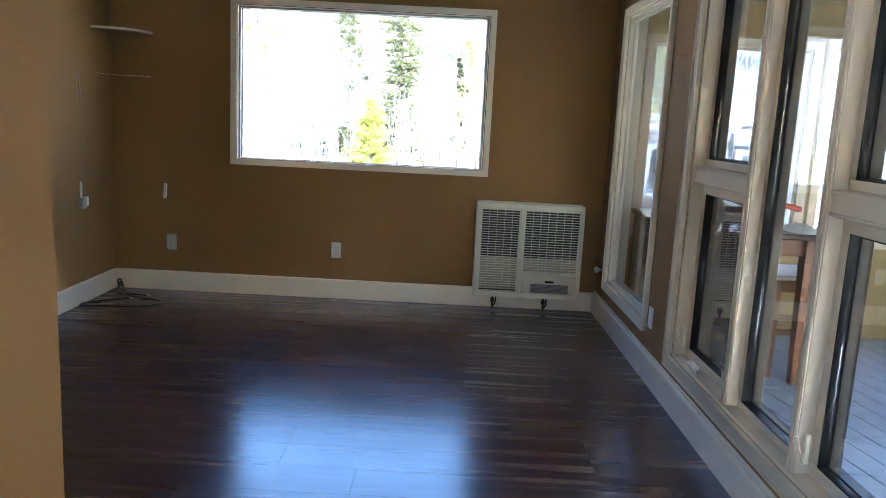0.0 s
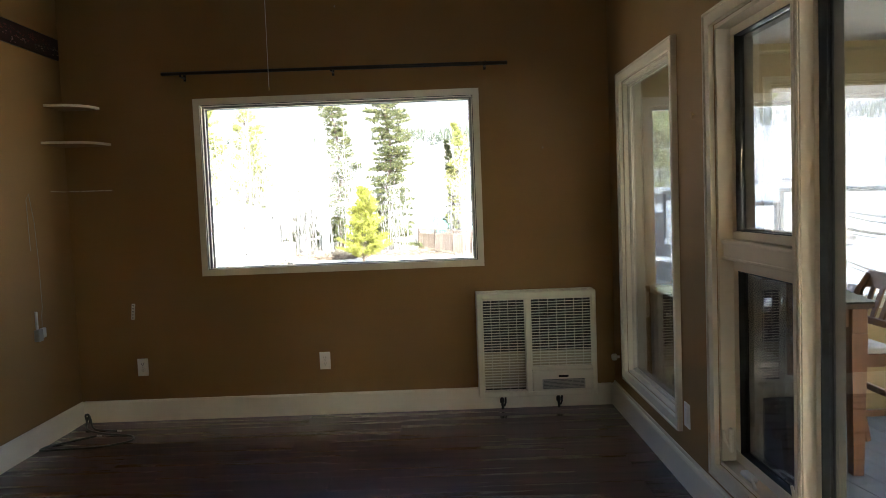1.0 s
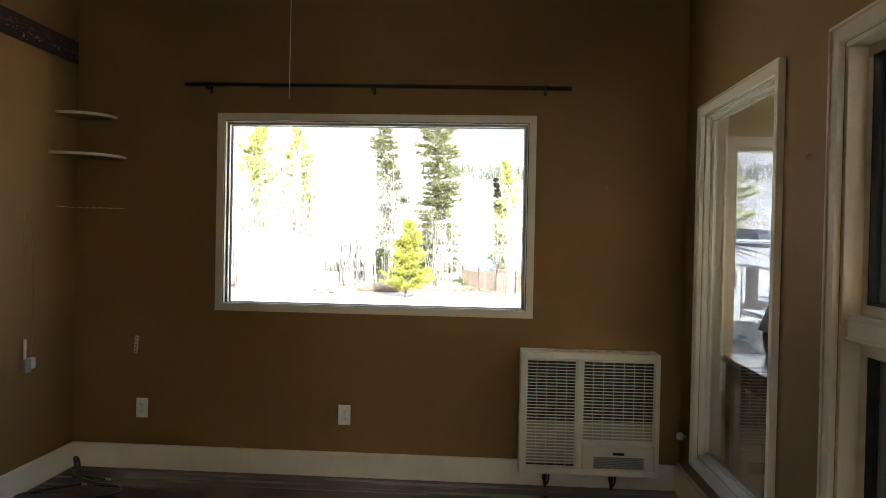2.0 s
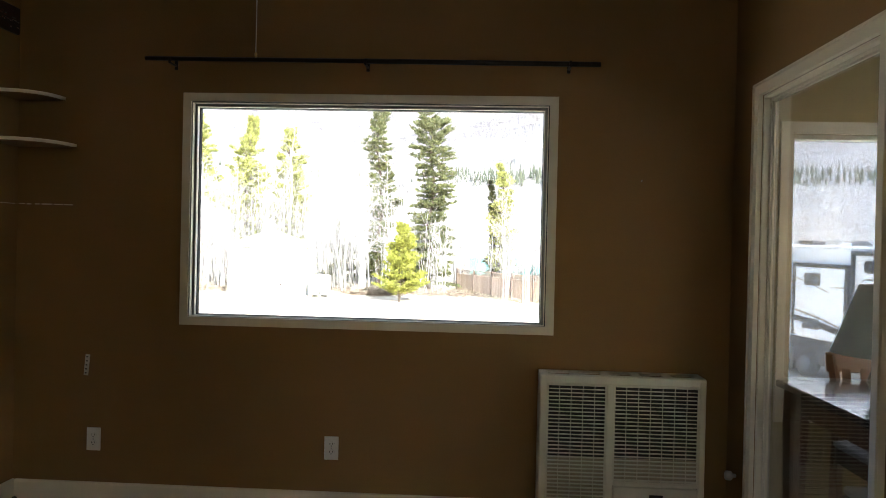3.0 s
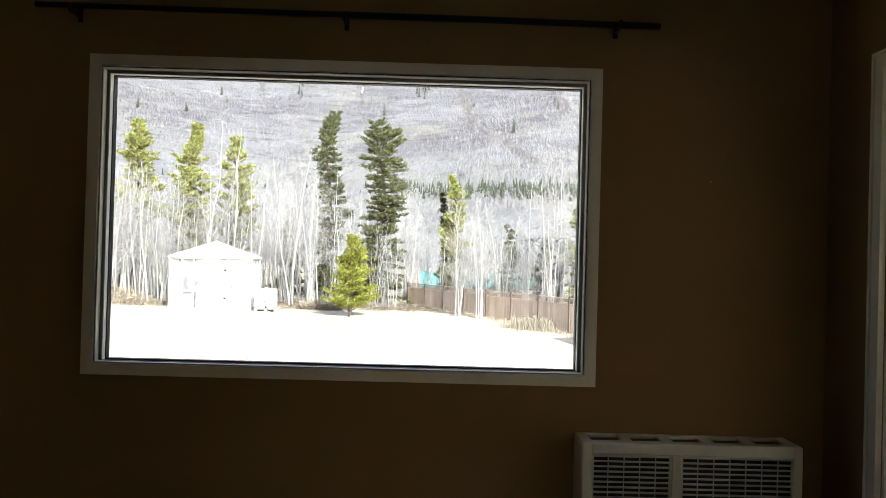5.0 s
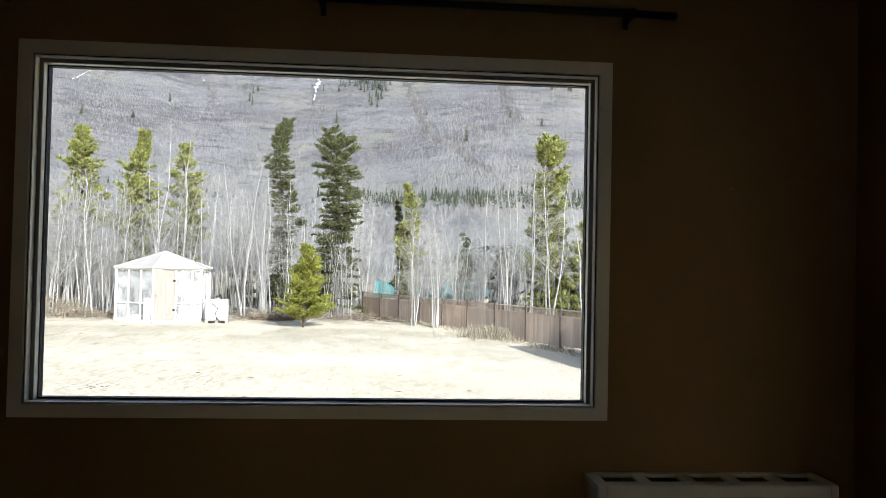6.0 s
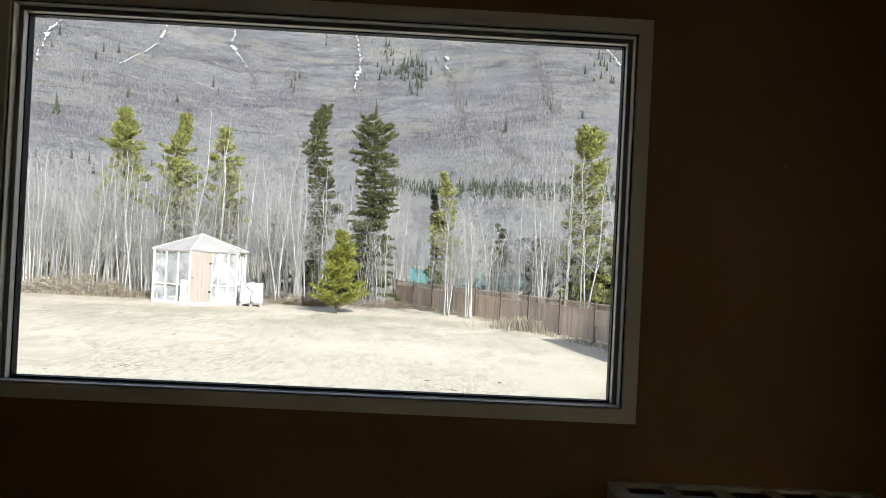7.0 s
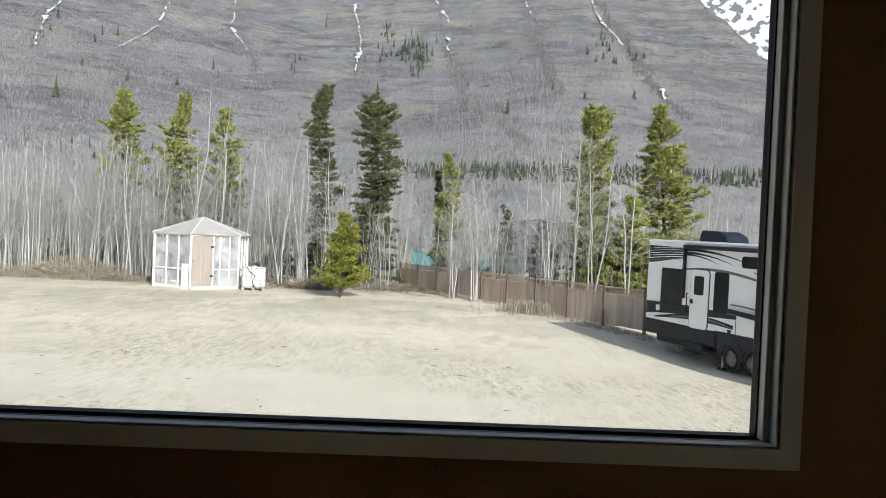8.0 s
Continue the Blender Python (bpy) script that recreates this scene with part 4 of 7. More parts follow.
    c = layer(c, (0.44, 0.43, 0.42), up_high(nz(0.055, 8, (0.8, 0.8, 1.0), 0.8)), 0.57, 0.64, 0.6)
    c = layer(c, (0.405, 0.40, 0.385), nz(0.06, 8, (0.7, 0.7, 1.4), 0.8), 0.54, 0.66, 0.7)           # pale stones
    c = layer(c, (0.053, 0.058, 0.045), nz(0.36, 4, (1.0, 1.0, 0.8), 0.8), 0.61, 0.72, 0.45)
    c = layer(c, (0.444, 0.44, 0.42), nz(0.42, 3, (1.2, 1.0, 0.5), 0.8), 0.62, 0.72, 0.25)
    ln.new(c, bs.inputs["Base Color"])
    bp = nd.new("ShaderNodeBump")
    bp.inputs["Strength"].default_value, bp.inputs["Distance"].default_value = 1.0, 5.5
    ln.new(nz(0.07, 8, (1.2, 1, 0.8), 0.75), bp.inputs["Height"])
    ln.new(bp.outputs["Normal"], bs.inputs["Normal"])
    return mt


me = Mesh()
azs = list(np.arange(-56, 62.01, 0.3))
rs = [FOOT - 20 + 14 * k for k in range(128)]
me.v = [(r * math.sin(radians(a)), r * math.cos(radians(a)), slope_z(a, r) if r > FOOT else slope_z(a, FOOT) - 8) for r in rs for a in azs]
na = len(azs)
me.f = [(j * na + i, j * na + i + 1, (j + 1) * na + i + 1, (j + 1) * na + i) for j in range(len(rs) - 1) for i in range(na - 1)]
me.m = [0] * len(me.f)
solid("backdrop_mountain", me, mountain_material(), "steep grey-brown mountainside with bare brush", "mountain", kind="structure", smooth=True)

snow_mat = surface("old_snow", (0.80, 0.82, 0.86), (0.62, 0.63, 0.66), 0.05, 0.8, bump=0.5, bscale=0.4)
rock_snow = surface("snowy_rock", (0.80, 0.82, 0.86), (0.17, 0.17, 0.18), 0.024, 0.9, bump=1.0, bscale=0.05, stretch=(1.3, 1, 0.75))
for n in rock_snow.node_tree.nodes:
    if n.bl_idname == "ShaderNodeMapRange":        # sharp edges between snow and bare rock
        n.inputs["From Min"].default_value, n.inputs["From Max"].default_value = 0.53, 0.57
me = Mesh()
azs2, rs2 = list(np.arange(8, 66, 0.5)), [1500, 1700, 1900, 2200, 2500, 2800, 3100]
for r in rs2:
    for a in azs2:
        t = math.tan(radians(1.0 + 21.0 * (r - 1500) / 1600.0)) * r + 60 * noise.noise((a * 0.35, r * 0.004, 1.5)) + 25 * noise.noise((a * 1.1, r * 0.01, 2.5))
        me.v.append((r * math.sin(radians(a)), r * math.cos(radians(a)), t))
na = len(azs2)
me.f = [(j * na + i, j * na + i + 1, (j + 1) * na + i + 1, (j + 1) * na + i) for j in range(len(rs2) - 1) for i in range(na - 1)]
me.m = [0] * len(me.f)
solid("backdrop_peak", me, rock_snow, "snow-covered rocky peak behind the ridge", "mountain", kind="structure", smooth=True)


def snow_streak(me, az0, el0, az1, el1, width, seed):
    """A wandering, broken strip of old snow lying down a gully: a wide head, then beads and thin threads."""
    rnd = random.Random(seed + 40)
    n = max(14, int(abs(el1 - el0) * 9))
    pts, off = [], 0.0
    for k in range(n + 1):
        t = k / n
        off = 0.82 * off + rnd.uniform(-0.075, 0.075)
        p = at_bearing(az0 + (az1 - az0) * t + off, el0 + (el1 - el0) * t)
        head = 1.5 if t < 0.25 else 0.30
        pts.append((p + Vector((0, -0.8, 2.0)), 0.62 * width * head * (0.15 + rnd.random() ** 1.5) + 0.35))
    gap = 0
    for k in range(n):
        gap = gap - 1 if gap else (rnd.choice((1, 1, 2, 3)) if k > 2 and rnd.random() < 0.30 else 0)
        if gap:
            continue
        (p, w), (q, v) = pts[k], pts[k + 1]
        a, b = p.lerp(q, 0.33), p.lerp(q, 0.7)
        side = lambda o, d: o + Vector((d, 0, rnd.uniform(-0.5, 0.5)))
        w1, w2 = rnd.uniform(0.5, 1.5) * w, rnd.uniform(0.5, 1.5) * v
        me.add([side(p, -w * 0.6), side(p, w * 0.6), side(a, w1), side(b, w2), side(q, v * 0.6), side(q, -v * 0.6), side(b, -w2 * rnd.uniform(0.4, 1.2)), side(a, -w1 * rnd.uniform(0.4, 1.2))], [(0, 7, 6, 5, 4, 3, 2, 1)])


me = Mesh()
for k, s in enumerate(((-17.5, 16.6, -18.2, 13.7, 5.0), (-18.3, 13.6, -20.8, 11.8, 0.9), (-13.1, 17.0, -13.4, 14.2, 3.4), (-13.3, 14.1, -12.2, 12.7, 2.2), (-25.2, 13.6, -25.9, 11.2, 2.4), (-23.4, 16.4, -25.0, 13.6, 2.0),
                       (-4.6, 18.4, -4.5, 16.8, 4.0), (-4.5, 16.6, -4.15, 14.6, 3.4), (-4.15, 14.5, -3.9, 13.2, 1.6), (-3.9, 13.2, -4.4, 11.6, 2.0), (1.1, 17.8, 1.7, 16.9, 4.0), (2.1, 16.5, 2.6, 15.7, 3.6), (2.4, 14.7, 2.6, 13.5, 3.4),
                       (7.8, 18.2, 8.9, 16.2, 4.2), (12.6, 18.4, 14.1, 15.9, 3.8), (14.1, 15.9, 15.7, 14.2, 1.6), (18.4, 11.1, 18.8, 10.3, 2.6), (4.2, 17.9, 4.6, 17.6, 3.0))):
    snow_streak(me, *s, k)
solid("snow_streaks", me, snow_mat, "thin strips of old snow in the mountain gullies", "snow", kind="stuff")

# far small conifers along the foot of the slope and in scattered groups
needle_far = surface("far_conifer", (0.045, 0.055, 0.038), (0.075, 0.085, 0.05), 0.3, 0.95, island=True, vary=0.3)
brush_far = surface("far_brush", (0.262, 0.248, 0.246), (0.215, 0.203, 0.2), 0.2, 0.95, island=True, vary=0.18)
rnd = random.Random(5)
me = Mesh()


def far_cone(me, p, h, r, n=6):
    """A small ragged conifer: four tiers of drooping boughs, each of its own width."""
    for tier in range(4):
        z0, z1 = h * (0.06 + 0.22 * tier), h * (0.42 + 0.20 * tier)
        rr = r * (1.05 - 0.25 * tier)
        o = Vector((rnd.uniform(-0.12, 0.12) * r, rnd.uniform(-0.12, 0.12) * r, 0))
        vs = [p + o + Vector((rr * q * math.cos(6.283 * k / n + tier), rr * q * math.sin(6.283 * k / n + tier), z0 + rnd.uniform(-0.05, 0.07) * h)) for k, q in enumerate([rnd.uniform(0.55, 1.15) for m in range(n)])]
        vs.append(p + o * 0.5 + Vector((0, 0, min(z1, h))))
        me.add(vs, [(k, (k + 1) % n, n) for k in range(n)])


for k in range(620):
    az = rnd.uniform(-2, 34) if k < 560 else rnd.uniform(-40, 34)
    far_cone(me, at_bearing(az, rnd.uniform(4.3, 5.2), 232.0), rnd.uniform(2.5, 5.0), rnd.uniform(0.5, 0.9))
for caz, cel, n, sp in ((-0.6, 13.9, 34, 0.6), (0.5, 13.4, 22, 0.45), (0.3, 12.3, 9, 0.35), (-2.0, 14.8, 8, 0.4), (-2.4, 13.2, 7, 0.5), (15.6, 13.2, 12, 1.0), (14.0, 14.4, 9, 0.5), (-24.7, 7.7, 3, 0.15), (-8.8, 11.6, 3, 0.2), (-6.7, 15.4, 2, 0.1), (-24, 12, 5, 3), (-6, 10, 6, 14), (8, 11, 8, 12)):
    for k in range(n):
        p = at_bearing(caz + rnd.gauss(0, sp), cel + rnd.gauss(0, 0.45))
        far_cone(me, p, rnd.uniform(4.5, 9), rnd.uniform(0.9, 1.6))
solid("far_conifers", me, needle_far, "small dark conifers scattered on the mountainside", "trees", kind="stuff")

me = Mesh()
for k in range(42000):
    az = rnd.uniform(-32, 34)
    r = FOOT + 10 + 330 * rnd.random() ** 1.4
    if noise.noise((az * 0.35, r * 0.02, 6.0)) < rnd.uniform(-0.6, 0.3):
        continue
    p = Vector((r * math.sin(radians(az)), r * math.cos(radians(az)), slope_z(az, r) - 0.3))
    h, w = rnd.uniform(1.4, 3.8), rnd.uniform(0.05, 0.10)
    lean = Vector((rnd.uniform(-0.5, 0.5), 0, h))
    c2 = p + lean * 0.45 + Vector((rnd.uniform(-1.0, 1.0), 0, rnd.uniform(0.5, 1.6)))
    me.add([p + Vector((-w, 0, 0)), p + Vector((w, 0, 0)), p + lean, p + lean * 0.4, p + lean * 0.47, c2], [(0, 1, 2), (3, 4, 5)])
solid("far_brush", me, brush_far, "bare grey trees covering the lower slope", "trees", kind="stuff")


# low shrubs and stones that roughen the slope, thicker in patches
def clump(me, p, w, h, m=0):
    a = rnd.uniform(0, 6.28)
    vs = [p + Vector((w * rnd.uniform(0.6, 1.2) * math.cos(a + 1.571 * k), w * rnd.uniform(0.6, 1.2) * math.sin(a + 1.571 * k), -0.75 * w)) for k in range(4)]
    vs.append(p + Vector((rnd.uniform(-0.4, 0.4) * w, 0, h)))
    me.add(vs, [(0, 1, 4), (1, 2, 4), (2, 3, 4), (3, 0, 4)], m)


scrub = surface("slope_scrub", (0.225, 0.214, 0.200), (0.125, 0.118, 0.120), 0.022, 0.95, island=True, vary=0.24)
dark_scrub = surface("gully_scrub", (0.15, 0.141, 0.138), (0.105, 0.099, 0.097), 0.05, 0.95, island=True, vary=0.3)
pale_stone = surface("pale_stones", (0.235, 0.225, 0.215), (0.20, 0.19, 0.184), 0.05, 0.95, island=True, vary=0.25)
me = Mesh()
for k in range(70000):
    az = rnd.uniform(-31, 34)
    r = 255 + 870 * rnd.random() ** 0.9
    nn = noise.noise((az * 0.5, r * 0.012, 11.0)) + 0.6 * noise.noise((az * 1.8, r * 0.05, 12.0))
    if nn < rnd.uniform(-0.7, 0.5):
        continue
    p = Vector((r * math.sin(radians(az)), r * math.cos(radians(az)), slope_z(az, r) - 0.4))
    w = rnd.uniform(0.6, 1.9) * (0.5 + r / 1400.0)
    clump(me, p, w * rnd.uniform(0.7, 1.5), w * rnd.uniform(0.6, 1.3), 2 if rnd.random() < 0.05 else 1 if rnd.random() < 0.06 else 0)
# gullies choked with dark brush below the snow
for az0, el0, az1, el1, n in ((-17.5, 18, -18.6, 12.5, 260), (-13.2, 18.5, -12.3, 12.8, 300), (-12.3, 12.8, -10.8, 10.4, 160), (-4.5, 18.5, -4.0, 11.0, 300), (1.6, 18.5, 2.5, 13.8, 340), (2.5, 13.8, 4.4, 9.9, 620), (4.4, 9.9, 9.0, 7.0, 420),
                              (8.6, 17.5, 9.4, 14.6, 260), (9.4, 14.6, 11.2, 10.9, 460), (12.8, 18.5, 17.3, 12.2, 700), (14.0, 17.4, 17.5, 12.4, 500), (17.3, 12.2, 20.3, 9.1, 420), (-25.2, 17, -26.2, 11.0, 200)):
    wob = [rnd.uniform(-0.28, 0.28) for q in range(8)]
    for q in range(n):
        t = rnd.random()
        f = t * 6.999
        o = wob[int(f)] * (1 - f % 1) + wob[int(f) + 1] * (f % 1)
        p = at_bearing(az0 + (az1 - az0) * t + o + rnd.gauss(0, 0.13 + 0.12 * t), el0 + (el1 - el0) * t)
        clump(me, p + Vector((0, 0, -0.2)), rnd.uniform(0.6, 1.7), rnd.uniform(0.9, 2.4), 1 if rnd.random() < 0.93 else 2)
solid("slope_scrub", me, [scrub, dark_scrub, pale_stone], "low bare scrub and stones on the slope", "scrub", kind="stuff")

# ---------------------------------------------------------------- bare birches and aspens
birch_bark = surface("pale_birch_bark", (0.62, 0.605, 0.57), (0.36, 0.352, 0.33), 3.0, 0.85, bump=0.5, bscale=25, fine=0.2, stretch=(1, 1, 3))
wood_bark = surface("grey_birch_bark", (0.58, 0.567, 0.53), (0.33, 0.322, 0.30), 2.4, 0.9, bump=0.4, bscale=25, fine=0.2, stretch=(1, 1, 3), island=True, vary=0.45)
wood_twig = surface("wood_twigs", (0.42, 0.41, 0.395), (0.25, 0.244, 0.235), 1.0, 0.92, island=True, vary=0.3)
birch_twig = surface("grey_twigs", (0.42, 0.41, 0.395), (0.29, 0.28, 0.27), 2.0, 0.9, fine=0.1)


def bare_tree(seed, h, stems=1, branches=22, spread=1.0, twigs=6, girth=0.0046):
    """Two meshes of a bare tree: pale stems, and finer branches with twigs."""
    rnd = random.Random(seed)
    stem, twig = Mesh(), Mesh()
    for s in range(stems):
        hh = h * (1 if s == 0 else rnd.uniform(0.7, 0.95))
        lean = Vector((rnd.uniform(-0.10, 0.10), rnd.uniform(-0.08, 0.08), 0)) * (1 if s == 0 else 1.4)
        base = Vector((rnd.uniform(-0.25, 0.25), rnd.uniform(-0.25, 0.25), -0.15)) if s else Vector((0, 0, -0.15))
        pts, rads, n = [], [], 9
        r0 = girth * hh + rnd.uniform(0, 0.016)
        wob = Vector()
        for k in range(n + 1):
            t = k / n
            wob += Vector((rnd.uniform(-1, 1), rnd.uniform(-1, 1), 0)) * 0.020 * hh
            pts.append(base + lean * hh * t + wob * t + Vector((0, 0, hh * t)))
            rads.append(r0 * (1 - t) ** 0.8 + 0.006)
        stem.tube(pts, rads, 5, False)
        at = lambda t: pts[int(t * n)].lerp(pts[min(n, int(t * n) + 1)], t * n - int(t * n))
        fork = rnd.random() < 0.35
        for b in range(branches):
            t = 0.30 + 0.68 * (b + rnd.random()) / branches
            p, a = at(t), rnd.uniform(0, 2 * math.pi)
            ln_ = hh * rnd.uniform(0.05, 0.17) * (1.2 - 0.8 * t) * 1.35 * spread
            up = rnd.uniform(0.15, 1.1)
            big = fork and b < 2
            if big:
                ln_, up = hh * (0.95 - t) * 0.85, 1.8
            side = Vector((math.cos(a), math.sin(a), 0))
            q1 = p + (side + Vector((rnd.uniform(-0.2, 0.2), rnd.uniform(-0.2, 0.2), up * 0.6))).normalized() * ln_ * 0.5
            q2 = q1 + (side * 0.7 + Vector((rnd.uniform(-0.4, 0.4), rnd.uniform(-0.4, 0.4), up + 0.5))).normalized() * ln_ * 0.55
            rb = max(0.006, r0 * (0.5 if big else 0.26) * (1 - t) + 0.003)
            (stem if big else twig).tube([p, q1, q2], [rb, rb * 0.7, 0.003], 4 if big else 3, False)
            for w in range(twigs if not big else 10):
                u = rnd.uniform(0.2, 1.0)
                s0 = p.lerp(q1, u * 2) if u < 0.5 else q1.lerp(q2, u * 2 - 1)
                a2 = a + rnd.uniform(-1.5, 1.5)
                l2 = ln_ * rnd.uniform(0.2, 0.5) * (0.35 if big else 1)
                s1 = s0 + Vector((math.cos(a2), math.sin(a2), rnd.uniform(-0.1, 1.3))).normalized() * l2
                s2 = s1 + Vector((math.cos(a2 + 0.6), math.sin(a2 + 0.6), rnd.uniform(0.2, 1.5))).normalized() * l2 * 0.6
                wd = (s1 - s0).cross(Vector((rnd.uniform(-1, 1), rnd.uniform(-1, 1), 0.2))).normalized() * 0.0075
                twig.add([s0 - wd, s0 + wd, s1 + wd * 0.7, s2, s1 - wd * 0.7], [(0, 1, 2, 4), (4, 2, 3)])
    return stem, twig


# the wood: many trees in one mesh, from a few grown shapes turned and scaled
FENCE_A, FENCE_B = Vector((-0.45, 51.3, 0)), Vector((12.6, 26.0, 0))
fence_x = lambda y: FENCE_A.x + (FENCE_B.x - FENCE_A.x) * (y - FENCE_A.y) / (FENCE_B.y - FENCE_A.y)
shapes = []
for k in range(12):
    pair = bare_tree(100 + k, 7.5, 1 + (k % 4 == 0), 30, 1.0, 7, 0.0034)
    shapes.append([(np.array(m.v), list(m.f)) for m in pair])
rnd = random.Random(11)
allv, allf, allm, nv = [], [], [], 0
spots = []
OPEN = ((-2.37, 50.5, 1.5), (-5.93, 52.4, 0.5), (10.62, 46.1, 1.3), (11.4, 42.0, 2.0))      # conifers that stand before the birches
hidden_by = lambda x, y: any(y < cy + 0.5 and abs(x - cx * y / cy) < w for cx, cy, w in OPEN)
while len(spots) < 700:
    x, y = rnd.uniform(-42, -0.5), 44.5 + 26 * rnd.random() ** 1.7
    if -14.5 < x < -6.5 and y < 46.5:
        continue
    if (-4.5 < x and y < 49) or hidden_by(x, y):
        continue
    spots.append((x, y))
while len(spots) < 960:
    y = rnd.uniform(28, 74)
    x = fence_x(y) + 1.2 + 20 * rnd.random() ** 1.5 if y < 51 else rnd.uniform(-3, 30)
    if math.hypot(x - 11, y - 31) < 5.5 or (x > 6 and y < 36) or hidden_by(x, y):
        continue
    spots.append((x, y))
for x, y in spots:
    s = rnd.uniform(0.72, 1.12) * (1.0 if y < 60 else 1.1) * (0.66 if x > 0 else 1.0)
    rot = rnd.uniform(0, 2 * math.pi)
    c, sn = math.cos(rot) * s, math.sin(rot) * s
    for slot, (v, f) in enumerate(rnd.choice(shapes)):
        w = np.empty_like(v)
        w[:, 0] = v[:, 0] * c - v[:, 1] * sn + x
        w[:, 1] = v[:, 0] * sn + v[:, 1] * c + y
        w[:, 2] = v[:, 2] * s * rnd.uniform(0.95, 1.05) + ground_z(x, y)
        allv.append(w)
        allf.extend([tuple(int(i) + nv for i in q) for q in f])
        allm.extend([slot] * len(f))
        nv += len(v)
me = Mesh()
me.v, me.f, me.m = [tuple(p) for p in np.concatenate(allv)], allf, allm
for k in range(1500):                              # saplings between the trees
    if k % 3:
        x, y = rnd.uniform(-42, -1), 44.3 + 18 * rnd.random() ** 1.6
        if -14.2 < x < -6.6 and y < 46:
            continue
    else:
        y = rnd.uniform(38, 66)
        x = fence_x(y) + 0.8 + 16 * rnd.random() ** 1.3
    p, h = Vector((x, y, ground_z(x, y) - 0.05)), rnd.uniform(1.5, 5.2)
    ln_ = Vector((rnd.uniform(-0.12, 0.12), rnd.uniform(-0.1, 0.1), 1)) * h
    q = p + ln_ * 0.5 + Vector((rnd.uniform(-0.06, 0.06), 0, 0)) * h * 0.4
    w = rnd.uniform(0.010, 0.022)
    me.tube([p, q, p + ln_], [w, w * 0.75, 0.005], 3, False, 0 if rnd.random() < 0.45 else 1)
    for j in range(4):
        s0 = p + ln_ * rnd.uniform(0.3, 0.95)
        a = rnd.uniform(0, 6.28)
        me.tube([s0, s0 + Vector((math.cos(a), math.sin(a), rnd.uniform(0.8, 2))) * h * 0.09], [0.008, 0.004], 3, False, 1)
solid("birch_wood", me, [wood_bark, wood_twig], "dense wood of bare pale birches and aspens", "woodland", kind="stuff")

# birches that stand apart
for k, (x, y, h, stems) in enumerate(((2.20, 42.6, 7.0, 3), (2.45, 43.0, 6.2, 2), (3.50, 41.6, 6.6, 3), (3.6, 41.9, 5.6, 2), (-12.5, 46.6, 11.2, 2), (-11.1, 47.0, 10.6, 2), (-7.2, 46.2, 9.6, 2), (-5.8, 46.8, 8.4, 1), (-1.15, 46.4, 5.2, 2),
                                      (-1.5, 45.2, 4.2, 1), (7.4, 42.2, 9.0, 3), (8.5, 41.6, 9.4, 3), (9.3, 40.5, 9.0, 3), (6.3, 43.5, 8.0, 1), (10.4, 38.2, 8.6, 2), (-4.6, 47.5, 8.8, 2), (-9.4, 46.3, 8.6, 1), (-16.5, 45.2, 8.4, 2), (-20.5, 45.0, 7.8, 1), (5.0, 45.5, 7.4, 2), (18.4, 40.5, 7.4, 2), (20.6, 42.5, 8.0, 2), (22.8, 41.0, 7.2, 1), (17.0, 45.0, 8.2, 2), (25.2, 43.5, 7.8, 2))):
    th = thing("birch_tree", "slender bare birch with a pale trunk", "tree", "birches at the yard's edge", pose(x, y, ground_z(x, y), 0, 0, 40 * k))
    stem, twig = bare_tree(300 + k, h, stems, 30, 1.05, 7, 0.0036)
    part("trunk", stem, birch_bark, th, smooth=True)
    tagged(part("branches", twig, birch_twig, th, "fine grey-brown branches"), kind="stuff")

# ---------------------------------------------------------------- conifers
# pale and dark needle tones carry the crowns' sun and shade as colour
spruce_green = surface("spruce_needles", (0.19, 0.20, 0.078), (0.045, 0.055, 0.025), 1.6, 0.9, fine=0.3, island=True, vary=0.5)
pine_green = surface("pine_needles", (0.43, 0.445, 0.12), (0.10, 0.112, 0.040), 1.6, 0.9, fine=0.3, island=True, vary=0.5)
young_green = surface("young_pine_needles", (0.40, 0.415, 0.062), (0.065, 0.075, 0.018), 2.2, 0.85, fine=0.25, island=True, vary=0.5)
conifer_bark = surface("conifer_bark", (0.13, 0.10, 0.075), (0.085, 0.065, 0.05), 6, 0.95, bump=0.8, bscale=20)


